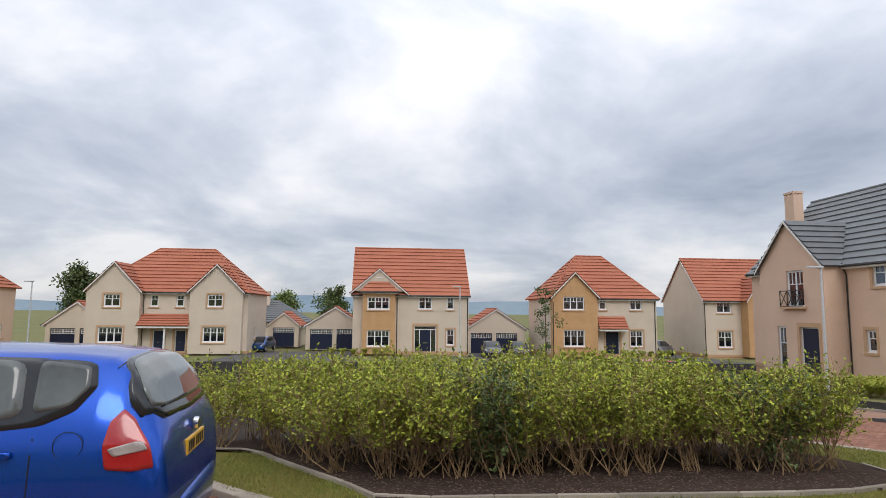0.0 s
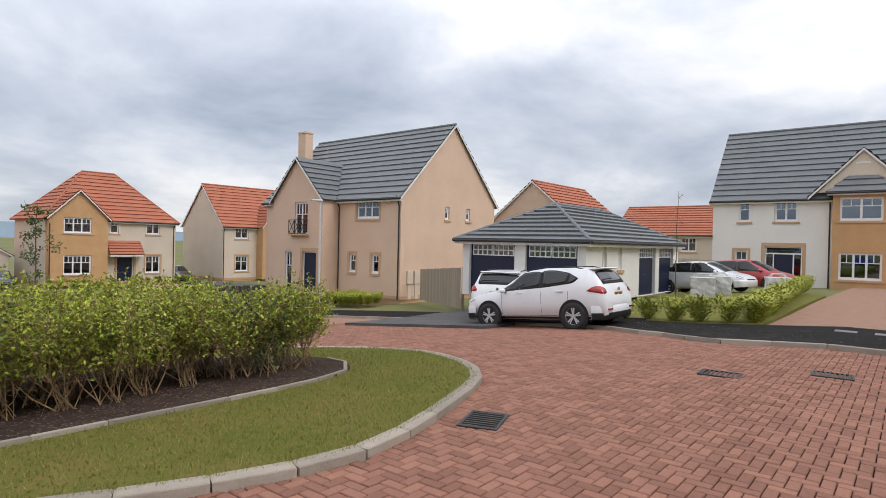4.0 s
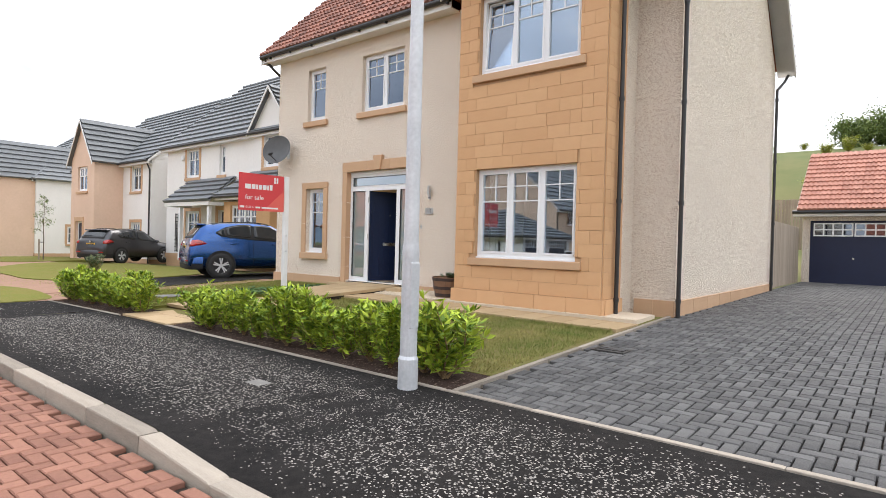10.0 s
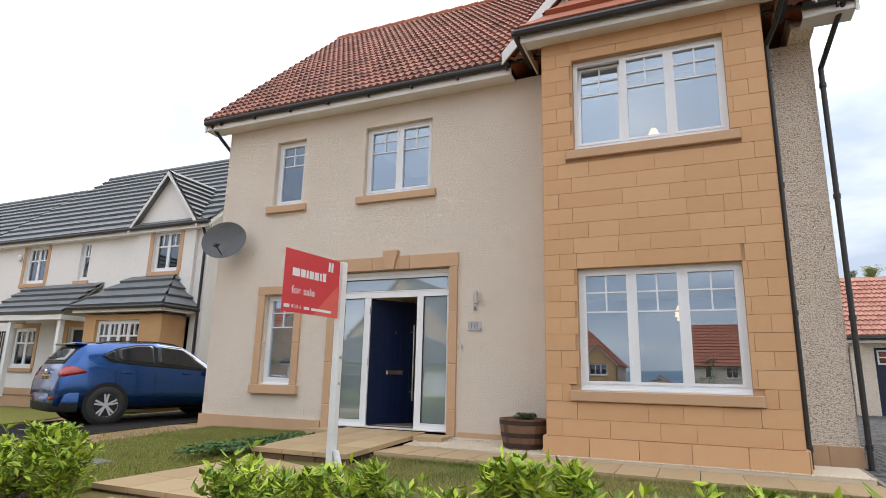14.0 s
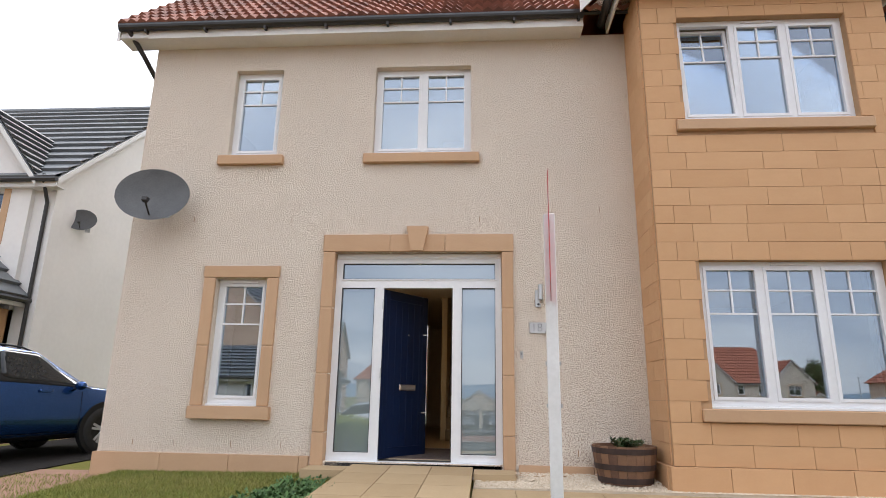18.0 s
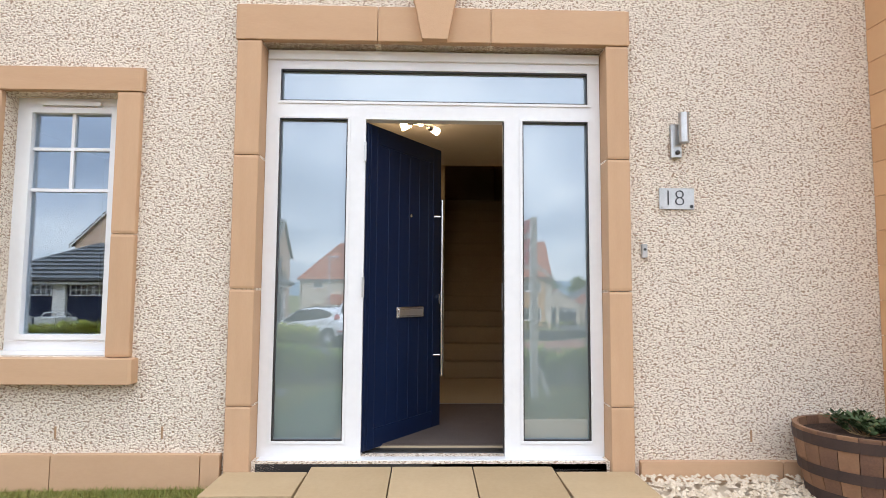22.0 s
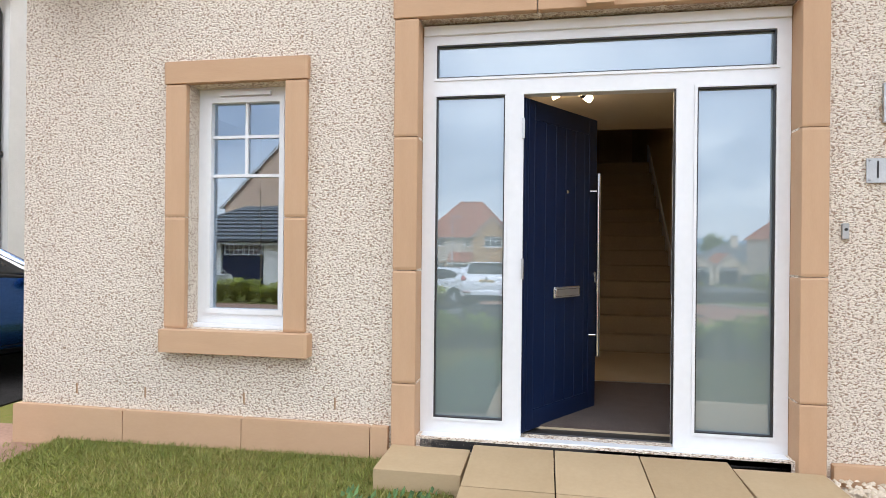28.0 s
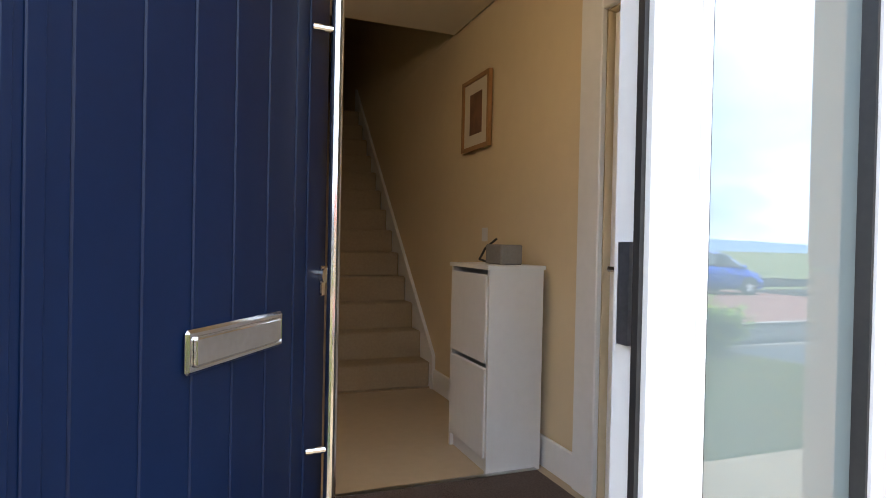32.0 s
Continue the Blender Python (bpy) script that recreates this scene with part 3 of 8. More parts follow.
def garage_door(parent, m, u0, u1, w0, w1):
    g = part("garage_door", boxes((u0, u1, 0.14, 0.18, w0, w1)), M_NAVY_F, parent, m=m)
    n = 2
    for i in range(n):
        a, b = u0 + 0.12 + i * (u1 - u0 - 0.16) / n, u0 + 0.04 + (i + 1) * (u1 - u0 - 0.16) / n
        z0, z1 = w1 - 0.52, w1 - 0.1
        bars = [(a + (b - a) * k / 4 - 0.022, a + (b - a) * k / 4 + 0.022, z0, z1) for k in range(5)] + [(a - 0.022, b + 0.022, z - 0.022, z + 0.022) for z in (z0, (z0 + z1) / 2, z1)]
        bm = lattice(bmesh.new(), bars, 0.10, 0.139)
        part("window_grille", bm, M_UPVC, g)
        part("pane", boxes((a, b, 0.128, 0.134, z0, z1)), M_GLASS_F, g)
    part("handle", boxes(((u0 + u1) / 2 - 0.03, (u0 + u1) / 2 + 0.03, 0.10, 0.139, w0 + 0.85, w0 + 0.91), bevel=0.008), M_CHROME, g)


def porch(parent, u0, u1, w, proj, rise, material, m=None, n=5, inset=0.06):
    bm = bmesh.new()
    courses(bm, (u0, -proj, w), (u1, -proj, w), (u0 + inset, 0, w + rise), (u1 - inset, 0, w + rise), n)
    p = part("porch_roof", bm, material, parent, m=m)
    part("porch_beam", boxes((u0 + 0.05, u1 - 0.05, -proj + 0.03, -proj + 0.14, w - 0.22, w - 0.07), (u0 + 0.05, u0 + 0.16, -proj + 0.14, 0, w - 0.22, w - 0.07), (u1 - 0.16, u1 - 0.05, -proj + 0.14, 0, w - 0.22, w - 0.07)), M_SOFFIT, p)


def skirt_roof(parent, u0, u1, dep, bt, roof_m, rise=0.85, inset=None):
    """The small hipped roof over the head of a bay."""
    o = 0.3
    run = inset / 0.8 if inset else dep + 0.3
    bm = bmesh.new()
    courses(bm, (u0 - o, -dep - o, bt), (u1 + o, -dep - o, bt), (u0 + run * 0.8 - o, -0.02, bt + rise), (u1 - run * 0.8 + o, -0.02, bt + rise), 4)
    courses(bm, (u1 + o, -dep - o, bt), (u1 + o, -0.02, bt), (u1 - run * 0.8 + o, -0.02, bt + rise), (u1 - run * 0.8 + o, -0.02, bt + rise), 4)
    courses(bm, (u0 - o, -0.02, bt), (u0 - o, -dep - o, bt), (u0 + run * 0.8 - o, -0.02, bt + rise), (u0 + run * 0.8 - o, -0.02, bt + rise), 4)
    bmesh.ops.remove_doubles(bm, verts=bm.verts, dist=0.0005)
    r = part("skirt_roof", bm, roof_m, parent)
    part("skirt_fascia", boxes((u0 - o + 0.03, u1 + o - 0.03, -dep - o + 0.03, -dep - o + 0.06, bt - 0.19, bt - 0.02), (u0 - o + 0.03, u0 - o + 0.06, -dep - o + 0.06, 0, bt - 0.19, bt - 0.02), (u1 + o - 0.06, u1 + o - 0.03, -dep - o + 0.06, 0, bt - 0.19, bt - 0.02)), M_SOFFIT, r)
    part("soffit", boxes((u0 - o + 0.061, u1 + o - 0.061, -dep - o + 0.061, -dep, bt - 0.17, bt - 0.15)), M_SOFFIT, r)
    bm = bmesh.new()
    pipe(bm, [(u0 - o - 0.04, 0, bt - 0.05), (u0 - o - 0.04, -dep - o - 0.04, bt - 0.05), (u1 + o + 0.04, -dep - o - 0.04, bt - 0.05), (u1 + o + 0.04, 0, bt - 0.05)], 0.06)
    part("gutter", bm, M_BLACK, r)


def house(m, label, W, D, E, R, wall, roof_m, hip=False, bays=(), openings=(), porches=(), chimney=None, n=13, posts=(), base=True, bay_n=8, pipes=()):
    """A two-storey house whose front faces -y of its own axes.
    bays: u0, u1, depth, wall, ridge height, top of the bay's wall. openings: face, u0, u1, w0, w1, kind, lights."""
    h = thing("house", m, label, "house")
    own = {f: [o for o in openings if o[0] == f] for f in ("F", "L", "R", "B")}
    for f in "FLRB":
        wid = W if f in "FB" else D
        bm = bmesh.new()
        if f in "LR":
            wall_panel(bm, wid - 0.3, E, [o[1:5] for o in own[f]], u_start=0.3)
            if not hip:
                prism(bm, [(0, E), (D, E), (D / 2, R - 0.05)], 0, 0.3)
        else:
            behind = [o[1:5] for o in openings if f == "F" and o[0][0] == "b"]
            wall_panel(bm, wid, E, [o[1:5] for o in own[f]] + behind)
        part("wall", bm, wall, h, m=side_matrix(f, W, D))
    part("foundation", boxes((0.02, W - 0.02, 0.02, D - 0.02, -1.2, -0.001)), M_MARGIN, h)
    if base:
        part("base_course", boxes((-0.03, W + 0.03, -0.03, 0, 0, 0.22), (-0.03, 0, 0, D, 0, 0.22), (W, W + 0.03, 0, D, 0, 0.22)), M_MARGIN, h)
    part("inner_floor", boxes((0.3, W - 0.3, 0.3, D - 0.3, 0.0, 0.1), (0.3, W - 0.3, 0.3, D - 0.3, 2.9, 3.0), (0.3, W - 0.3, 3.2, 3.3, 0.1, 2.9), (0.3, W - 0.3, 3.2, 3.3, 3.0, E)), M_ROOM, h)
    roof, ez = (hip_roof if hip else gable_roof)(h, 0, W, 0, D, E, R, roof_m, n)
    eaves_trim(roof, -0.2, W + 0.2, 0, ez + 0.02, 0.3)
    for b in bays:
        u0, u1, dep, bw, br, bt = b[:6]
        mb = pose(u0, -dep, 0)
        bm = bmesh.new()
        wall_panel(bm, u1 - u0, bt, [(o[1] - u0, o[2] - u0, *o[3:5]) for o in openings if o[0] == b[6]], 0.25)
        skirt = len(b) > 7
        if br > bt and not skirt:
            prism(bm, [(0, bt), (u1 - u0, bt), ((u1 - u0) / 2, br - 0.08)], 0, 0.25)
        bay = part("bay_wall", bm, bw, h, m=mb)
        part("bay_side", boxes((u0, u0 + 0.25, -dep + 0.25, 0.0, 0, bt)), bw, h)
        part("bay_side", boxes((u1 - 0.25, u1, -dep + 0.25, 0.0, 0, bt)), bw, h)
        mid_u = (u0 + u1) / 2
        if skirt:
            skirt_roof(h, u0, u1, dep, bt, roof_m, 1.5, 1.55)
            gx = min(1.1, u0 + 0.2, W - u1 + 0.2)
            bm = bmesh.new()
            prism(bm, [(u0 - gx + 0.25, bt + 0.05), (u1 + gx - 0.25, bt + 0.05), (mid_u, br - 0.12)], -0.40, -0.28)
            part("gable_panel", bm, M_CREAM_FAR, h)
            part("gable_vent", boxes((mid_u - 0.35, mid_u + 0.35, -0.43, -0.405, br - 0.95, br - 0.85)), M_SOFFIT, h)
            u0, u1, dep = u0 - gx, u1 + gx, 0.30
        if br > bt:
            k = (br - bt) / ((u1 - u0) / 2)
            ov = 0.22
            back = min((br - E) / ((R - E) / (D / 2)), D / 2) + 0.3
            bm = bmesh.new()
            courses(bm, (u0 - ov, back, bt - ov * k), (u0 - ov, -dep - 0.2, bt - ov * k), (mid_u, back, br), (mid_u, -dep - 0.2, br), bay_n)
            courses(bm, (u1 + ov, -dep - 0.2, bt - ov * k), (u1 + ov, back, bt - ov * k), (mid_u, -dep - 0.2, br), (mid_u, back, br), bay_n)
            bmesh.ops.remove_doubles(bm, verts=bm.verts, dist=0.0005)
            rb = part("bay_roof", bm, roof_m, h)
            for s in (-1, 1):
                bm = bmesh.new()
                uu = u0 - ov if s < 0 else u1 + ov
                pts = [(uu, bt - ov * k - 0.17), (mid_u, br - 0.18), (mid_u, br - 0.05), (uu, bt - ov * k - 0.03)]
                prism(bm, pts if s < 0 else pts[::-1], -dep - 0.24, -dep - 0.21)
                part("bargeboard", bm, M_SOFFIT, rb)
    for o in openings:
        f = o[0]
        if f in ("F", "L", "R", "B"):
            mm = side_matrix(f, W, D)
        else:
            b = [x for x in bays if x[6] == f][0]
            mm = pose(0, -b[2], 0)
        kind = o[5]
        if kind == "w":
            window(h, mm, o[1], o[2], o[3], o[4], o[6], margin=0.16 if len(o) > 7 else None)
        elif kind == "d":
            front_door(h, mm, *o[1:5], sides=o[6] > 1)
        elif kind == "g":
            garage_door(h, mm, *o[1:5])
    for p in porches:
        porch(h, *p[:5], roof_m)
    for px, py, pz in posts:
        part("post", boxes((px, px + 0.14, py, py + 0.14, 0, pz)), M_UPVC, h)
    for px, py in pipes:
        bm = bmesh.new()
        pipe(bm, [(px, -0.28, E - 0.15), (px, -0.26, E - 0.3), (px, py, E - 0.75), (px, py, 0)], 0.04)
        part("downpipe", bm, M_BLACK, h)
    if chimney:
        cu, cv, cz = chimney
        part("chimney", boxes((cu, cu + 0.9, cv, cv + 0.7, E, cz), (cu - 0.05, cu + 0.95, cv - 0.05, cv + 0.75, cz, cz + 0.12)), wall, h)
    return h


def garage(m, label, W, D, E, R, wall, roof_m, doors, hip=False, n=8, extra=()):
    """A low garage; its doors are in the front unless extra names another face."""
    g = thing("garage", m, label, "garage")
    for f in "FLRB":
        wid = W if f in "FB" else D
        holes = [(a, b, 0.02, 2.2) for a, b in doors] if f == "F" else [o[1:5] for o in extra if o[0] == f]
        bm = bmesh.new()
        wall_panel(bm, wid - (0.25 if f in "LR" else 0), E, holes, 0.25, u_start=0.25 if f in "LR" else 0.0)
        if f in "LR" and not hip:
            prism(bm, [(0, E), (D, E), (D / 2, R - 0.05)], 0, 0.25)
        part("wall", bm, wall, g, m=side_matrix(f, W, D))
    roof, ez = (hip_roof if hip else gable_roof)(g, 0, W, 0, D, E, R, roof_m, n)
    for f in "FLRB" if hip else "FB":
        eaves_trim(roof, -0.28, (W if f in "FB" else D) + 0.28, 0, ez + 0.02, 0.3, m=side_matrix(f, W, D))
    for a, b in doors:
        garage_door(g, None, a, b, 0.02, 2.2)
    for o in extra:
        mm = side_matrix(o[0], W, D)
        if o[5] == "g":
            garage_door(g, mm, *o[1:5])
        else:
            window(g, mm, *o[1:5], lights=1, bars=False)
    return g

# ---- ground ----
gv, gf = [], []
gxs = [-900, -300, -120, -70, -45, -30, -20, -12, -6, 0, 6, 12, 18, 24, 30, 40, 50, 65, 90, 150, 400, 900]
gys = [-900, -300, -120, -80, -60, -54, -48, -42, -36, -30, -25, -20, -15.3, -10.7, -4.6, 1, 6, 12, 18, 26, 36, 48, 60, 80, 130, 300, 900]


def ground_z(x, y):
    z = gz(max(-60, min(x, 70)), y)
    if y < -31:
        rise = min((-31 - y) / 26, 1.0)
        z += 9.3 * rise * rise * (3 - 2 * rise)
    return z - 0.16


for y in gys:
    for x in gxs:
        gv.append((x, y, ground_z(x, y)))
nx_ = len(gxs)
for j in range(len(gys) - 1):
    for i in range(nx_ - 1):
        a = j * nx_ + i
        gf.append((a, a + 1, a + nx_ + 1, a + nx_))
tagged(soup("ground", gv, gf, M_FIELD, smooth=True), "grass-covered open ground with a rough bank behind the garages", "ground", kind="structure")

road = drape("road", -26, 17.2, -2.2, 16, -0.10, M_JOINT, 24, 18, thick=0.1)
tagged(road, "red block-paved road in herringbone pattern", "road", kind="structure")
tagged(drape("road_lower", -60, 62, 30, 47, -0.08, M_ASPHALT_P, 8, 4), "asphalt estate road in front of the lower houses", "road", kind="structure")


def drop(x):
    """How far the kerb is let down: dropped along the driveway mouth."""
    return -0.02 + 0.075 * min(max((6.7 - x) / 0.9, 0), 1)


def foot_z(x, y):
    return gz(x, y) + 0.02 - drop(x) * (y + 4.58) / 2.22


def far_edge(y):
    """Where the block-paved road ends on its east side."""
    rows = ((-30, 14.0), (-2.2, 13.7), (-1.6, 13.0), (-0.4, 12.65), (3.0, 12.65), (3.8, 13.2), (4.6, 14.0), (7, 14.6), (10.6, 15.1), (12.7, 15.9), (18.7, 16.7), (38, 18.5), (99, 18.5))
    for (a, p), (b, q) in zip(rows, rows[1:]):
        if y <= b:
            return p + (q - p) * (y - a) / (b - a)
    return 18.5


def strip(name, left, right, ys, dz, material, nx=3):
    """A sheet on the ground between two lines x = left(y) and x = right(y)."""
    vs, fs = [], []
    for y in ys:
        a, b = left(y), right(y)
        vs += [(a + (b - a) * i / nx, y, gz(a + (b - a) * i / nx, y) + dz) for i in range(nx + 1)]
    for j in range(len(ys) - 1):
        for i in range(nx):
            k = j * (nx + 1) + i
            fs.append((k, k + 1, k + nx + 2, k + nx + 1))
    return soup(name, vs, fs, material)


pv, pf = [], []
pxs = [-26, -10, -4, 0] + [1 + 0.5 * i for i in range(10)] + [5.8, 6.1, 6.4, 6.7] + [7 + 0.5 * i for i in range(13)] + [13.7]
pys = [-4.58, -4.0, -3.4, -2.9, -2.36]
for y in pys:
    for x in pxs:
        pv.append((x, y, foot_z(x, y)))
for j in range(4):
    for i in range(len(pxs) - 1):
        a = j * len(pxs) + i
        pf.append((a, a + 1, a + len(pxs) + 1, a + len(pxs)))
pavement = soup("pavement", pv, pf, M_ASPHALT_P)
tagged(pavement, "dark asphalt footway with light stone chips", "pavement", kind="structure")
tagged(strip("pavement_far", lambda y: far_edge(y) + 0.07, lambda y: max(16.3, far_edge(y) + 2.6), [-4.58, -3.4, -2.36, -2.0, -1.6, -1, -0.4, 0.5, 1, 2, 3, 3.4, 3.8, 4.2, 4.6, 5, 6, 7, 8, 9, 10, 10.6, 11.5, 12.7, 15, 18.7, 22, 26, 31, 38], 0.02, M_ASPHALT_P), "dark asphalt footway across the drive mouth", "pavement", kind="structure")
tagged(strip("road_side", lambda y: 8.0, far_edge, [15.9, 18.7, 22, 26, 30, 34, 38], -0.07, M_PAVE_F, 6), "block-paved side street running down the hill", "road", kind="structure")
tagged(drape("shared_drive", 16.3, 43, -10.5, 2.6, 0.01, M_PAVE_F, 8, 6), "brown block-paved shared drive", "road", kind="structure")
tagged(drape("shared_drive_end", 43.2, 70, -9, 1.5, 0.012, M_PAVE_F, 4, 2), "brown block-paved end of the shared drive", "road", kind="structure")
drive = drape("driveway", -1.6, 5.86, -24.6, -4.66, -0.045, M_JOINT, 2, 6)
tagged(drive, "grey block-paved driveway beside the house", "driveway", kind="structure")
tagged(drape("lawn", 5.95, 13.37, -10.4, -5.35, 0.005, M_GRASS_D, 6, 5), "patchy dry front lawn", "lawn", kind="structure")
tagged(drape("lawn_green", 13.37, 16.3, -10.4, -5.35, 0.055, M_GRASS_G, 4, 5), "green front lawn beside the path", "lawn", kind="structure")
tagged(drape("lawn_side", 16.3, 21, -15, -5.0, 0.004, M_GRASS_G, 3, 5), "green lawn beside the house", "lawn", kind="structure")
for pts in ([(16.35, -3.1), (16.6, -2.3), (17.5, -1.75), (19.4, -1.9), (21.3, -2.4), (22.7, -3.7), (21.6, -4.7), (19.9, -5.1), (18.0, -5.0), (16.5, -4.6)],
            [(21.0, -7.2), (23.4, -6.2), (25.8, -6.3), (30.4, -6.7), (33.2, -8.2), (34.4, -9.6), (33.0, -11.4), (28.5, -12.2), (23.5, -11.6), (21.0, -10.2)],
            [(36.5, -9.4), (40.0, -8.6), (44.0, -9.6), (45.5, -12.0), (41.0, -13.4), (37.0, -12.6)]):
    tagged(patch("lawn_verge", spline(pts, 4, closed=True), 0.035, M_GRASS_G, 3), "green rounded lawn along the shared drive", "lawn", kind="structure")
tagged(drape("lawn_north", 16.5, 30, 2.75, 8.6, 0.02, M_GRASS_G, 4, 4), "green lawn behind a low hedge", "lawn", kind="structure")
tagged(drape("hedge_bed", 5.95, 16.3, -5.35, -4.66, 0.0, M_SOIL, 8, 1), "strip of dark soil under the hedge", "flower bed", kind="structure")
tagged(drape("house_drive_east", 17.6, 20.5, -15.2, -7.2, 0.03, M_ASPHALT_P, 2, 3), "dark drive beside the white house", "driveway", kind="structure")
tagged(drape("garage_drive", 13.3, 19.6, 9, 14.8, 0.02, M_ASPHALT_L, 2, 2), "dark drive in front of the double garage", "driveway", kind="structure")

tagged(drape("drive_apron", 17.9, 20.2, -7.2, -3.25, 0.03, M_PAVE_F, 2, 3), "brown block-paved apron of the neighbour's drive", "driveway", kind="structure")

# far hills, with the distance haze in their colour
hv, hf = [], []
for i in range(81):
    a = radians(-110 + 220 * i / 80)
    r = 1500
    hz = 16 + 26 * noise.fractal((i * 0.09, 0, 3), 1.0, 2.0, 4) + 14 * math.cos(a)
    hv += [(r * math.sin(a), r * math.cos(a), -40), (r * 1.15 * math.sin(a), r * 1.15 * math.cos(a), max(hz, 4))]
for i in range(80):
    hf.append((2 * i, 2 * i + 2, 2 * i + 3, 2 * i + 1))
tagged(soup("backdrop", hv, hf, M_HILL), "hills on the horizon, blue-green with haze put into their colour", "hills", kind="structure")

# ---- neighbouring houses ----


def on(x, y, rz, dz=0.0):
    return pose(x, y, gz(x, y) + dz, 0, 0, rz)


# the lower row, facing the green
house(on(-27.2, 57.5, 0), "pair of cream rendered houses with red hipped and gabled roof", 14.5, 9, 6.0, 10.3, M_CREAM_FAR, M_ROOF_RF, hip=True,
      bays=[(0.1, 4.85, 0.7, M_CREAM_FAR, 8.55, 6.0, "b1"), (9.3, 14.1, 0.7, M_CREAM_FAR, 8.45, 6.0, "b2")],
      openings=[("b1", 1.65, 3.1, 4.3, 5.5, "w", 2, 1), ("b1", 1.3, 3.5, 1.0, 2.45, "w", 3, 1), ("b2", 10.9, 12.3, 4.35, 5.55, "w", 2, 1), ("b2", 10.6, 12.6, 1.05, 2.5, "w", 3, 1), ("F", 5.5, 6.25, 4.35, 5.5, "w", 1), ("F", 7.85, 8.6, 4.35, 5.5, "w", 1), ("F", 5.9, 6.9, 0.1, 2.2, "d", 1), ("F", 7.9, 8.9, 0.1, 2.2, "d", 1), ("R", 3, 3.6, 1.2, 2.4, "w", 1)],
      porches=[(4.75, 9.4, 2.6, 1.1, 1.1)], posts=[(7.2, -1.0, 2.4)], pipes=[(4.95, -0.05), (9.2, -0.05)])
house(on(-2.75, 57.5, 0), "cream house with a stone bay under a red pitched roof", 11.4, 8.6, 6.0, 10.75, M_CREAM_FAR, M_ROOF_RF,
      bays=[(0.95, 4.1, 0.75, M_STONE_W, 8.3, 6.0, "b1", 1)],
      openings=[("b1", 1.4, 3.55, 4.25, 5.5, "w", 3), ("b1", 1.4, 3.6, 0.7, 2.3, "w", 3), ("F", 6.4, 7.75, 4.3, 5.55, "w", 2), ("F", 9.2, 9.95, 4.3, 5.55, "w", 1), ("F", 6.0, 8.2, 0.1, 2.7, "d", 3), ("F", 9.2, 10.0, 0.8, 2.4, "w", 1, 1)], pipes=[(4.3, -0.05), (11.3, -0.05)])
house(on(16.95, 57.5, 0, 0.12), "cream and stone house with a red hipped roof", 11.3, 8.4, 6.1, 10.55, M_CREAM_FAR, M_ROOF_RF, hip=True,
      bays=[(0.1, 4.75, 0.7, M_STONE_W, 8.45, 6.1, "b1")],
      openings=[("b1", 1.2, 3.4, 4.6, 5.95, "w", 3), ("b1", 1.2, 3.4, 0.95, 2.65, "w", 3), ("F", 5.2, 5.95, 4.65, 5.85, "w", 1), ("F", 8.45, 9.75, 4.65, 5.85, "w", 2), ("F", 5.8, 7.3, 0.1, 2.5, "d", 1), ("F", 8.4, 9.8, 0.9, 2.6, "w", 2, 1)],
      porches=[(4.85, 7.9, 2.75, 1.0, 1.25)], pipes=[(0.15, -0.75), (11.1, -0.05)])
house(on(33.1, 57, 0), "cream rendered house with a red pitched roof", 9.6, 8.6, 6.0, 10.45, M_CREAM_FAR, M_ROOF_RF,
      bays=[(4.1, 7.6, 1.2, M_STONE_W, 8.4, 6.0, "b1")],
      openings=[("F", 1.45, 3.05, 4.45, 5.65, "w", 2), ("F", 1.5, 3.05, 0.9, 2.6, "w", 2, 1), ("b1", 5, 7, 4.3, 5.6, "w", 2), ("b1", 5, 6.2, 0.1, 2.2, "d", 1)], pipes=[(0.1, -0.05)])
house(on(-44.6, 49, 0), "peach rendered house with a red hipped roof", 11.3, 8, 6.0, 9.6, M_PEACH, M_ROOF_RF, hip=True,
      openings=[("F", 2, 3.6, 4.3, 5.6, "w", 2), ("F", 8, 9.5, 1, 2.4, "w", 2), ("R", 2, 2.5, 1.3, 2.4, "w", 1), ("R", 6, 6.5, 1.3, 2.4, "w", 1)])
house(on(-34, 78, 0), "bungalow with a brown tiled roof and a chimney", 24, 8, 2.8, 5.4, M_CREAM_FAR, M_ROOF_G, hip=True, chimney=(18, 3, 6.6), n=10, openings=[("F", 3, 5, 1, 2.2, "w", 2)])
# gable-fronted garages between them
for gx, gy, gw, ge, gr, lab in ((-33.2, 62, 5.8, 2.75, 4.9, "double"), (-12.7, 68, 3.4, 2.6, 3.95, "single"), (-8.0, 64, 6.1, 2.7, 4.6, "double"), (9.3, 63, 6.5, 2.8, 4.85, "double")):
    doors = [("L", 0.5, 2.9, 0.02, 2.2, "g")] if lab == "single" else [("L", 0.45, 2.8, 0.02, 2.2, "g"), ("L", 3.25, 5.6, 0.02, 2.2, "g")]
    garage(on(gx + gw, gy, 90), f"cream {lab} garage with navy doors and a red gable roof", 6, gw, ge, gr, M_CREAM_FAR, M_ROOF_RF, [], extra=doors)

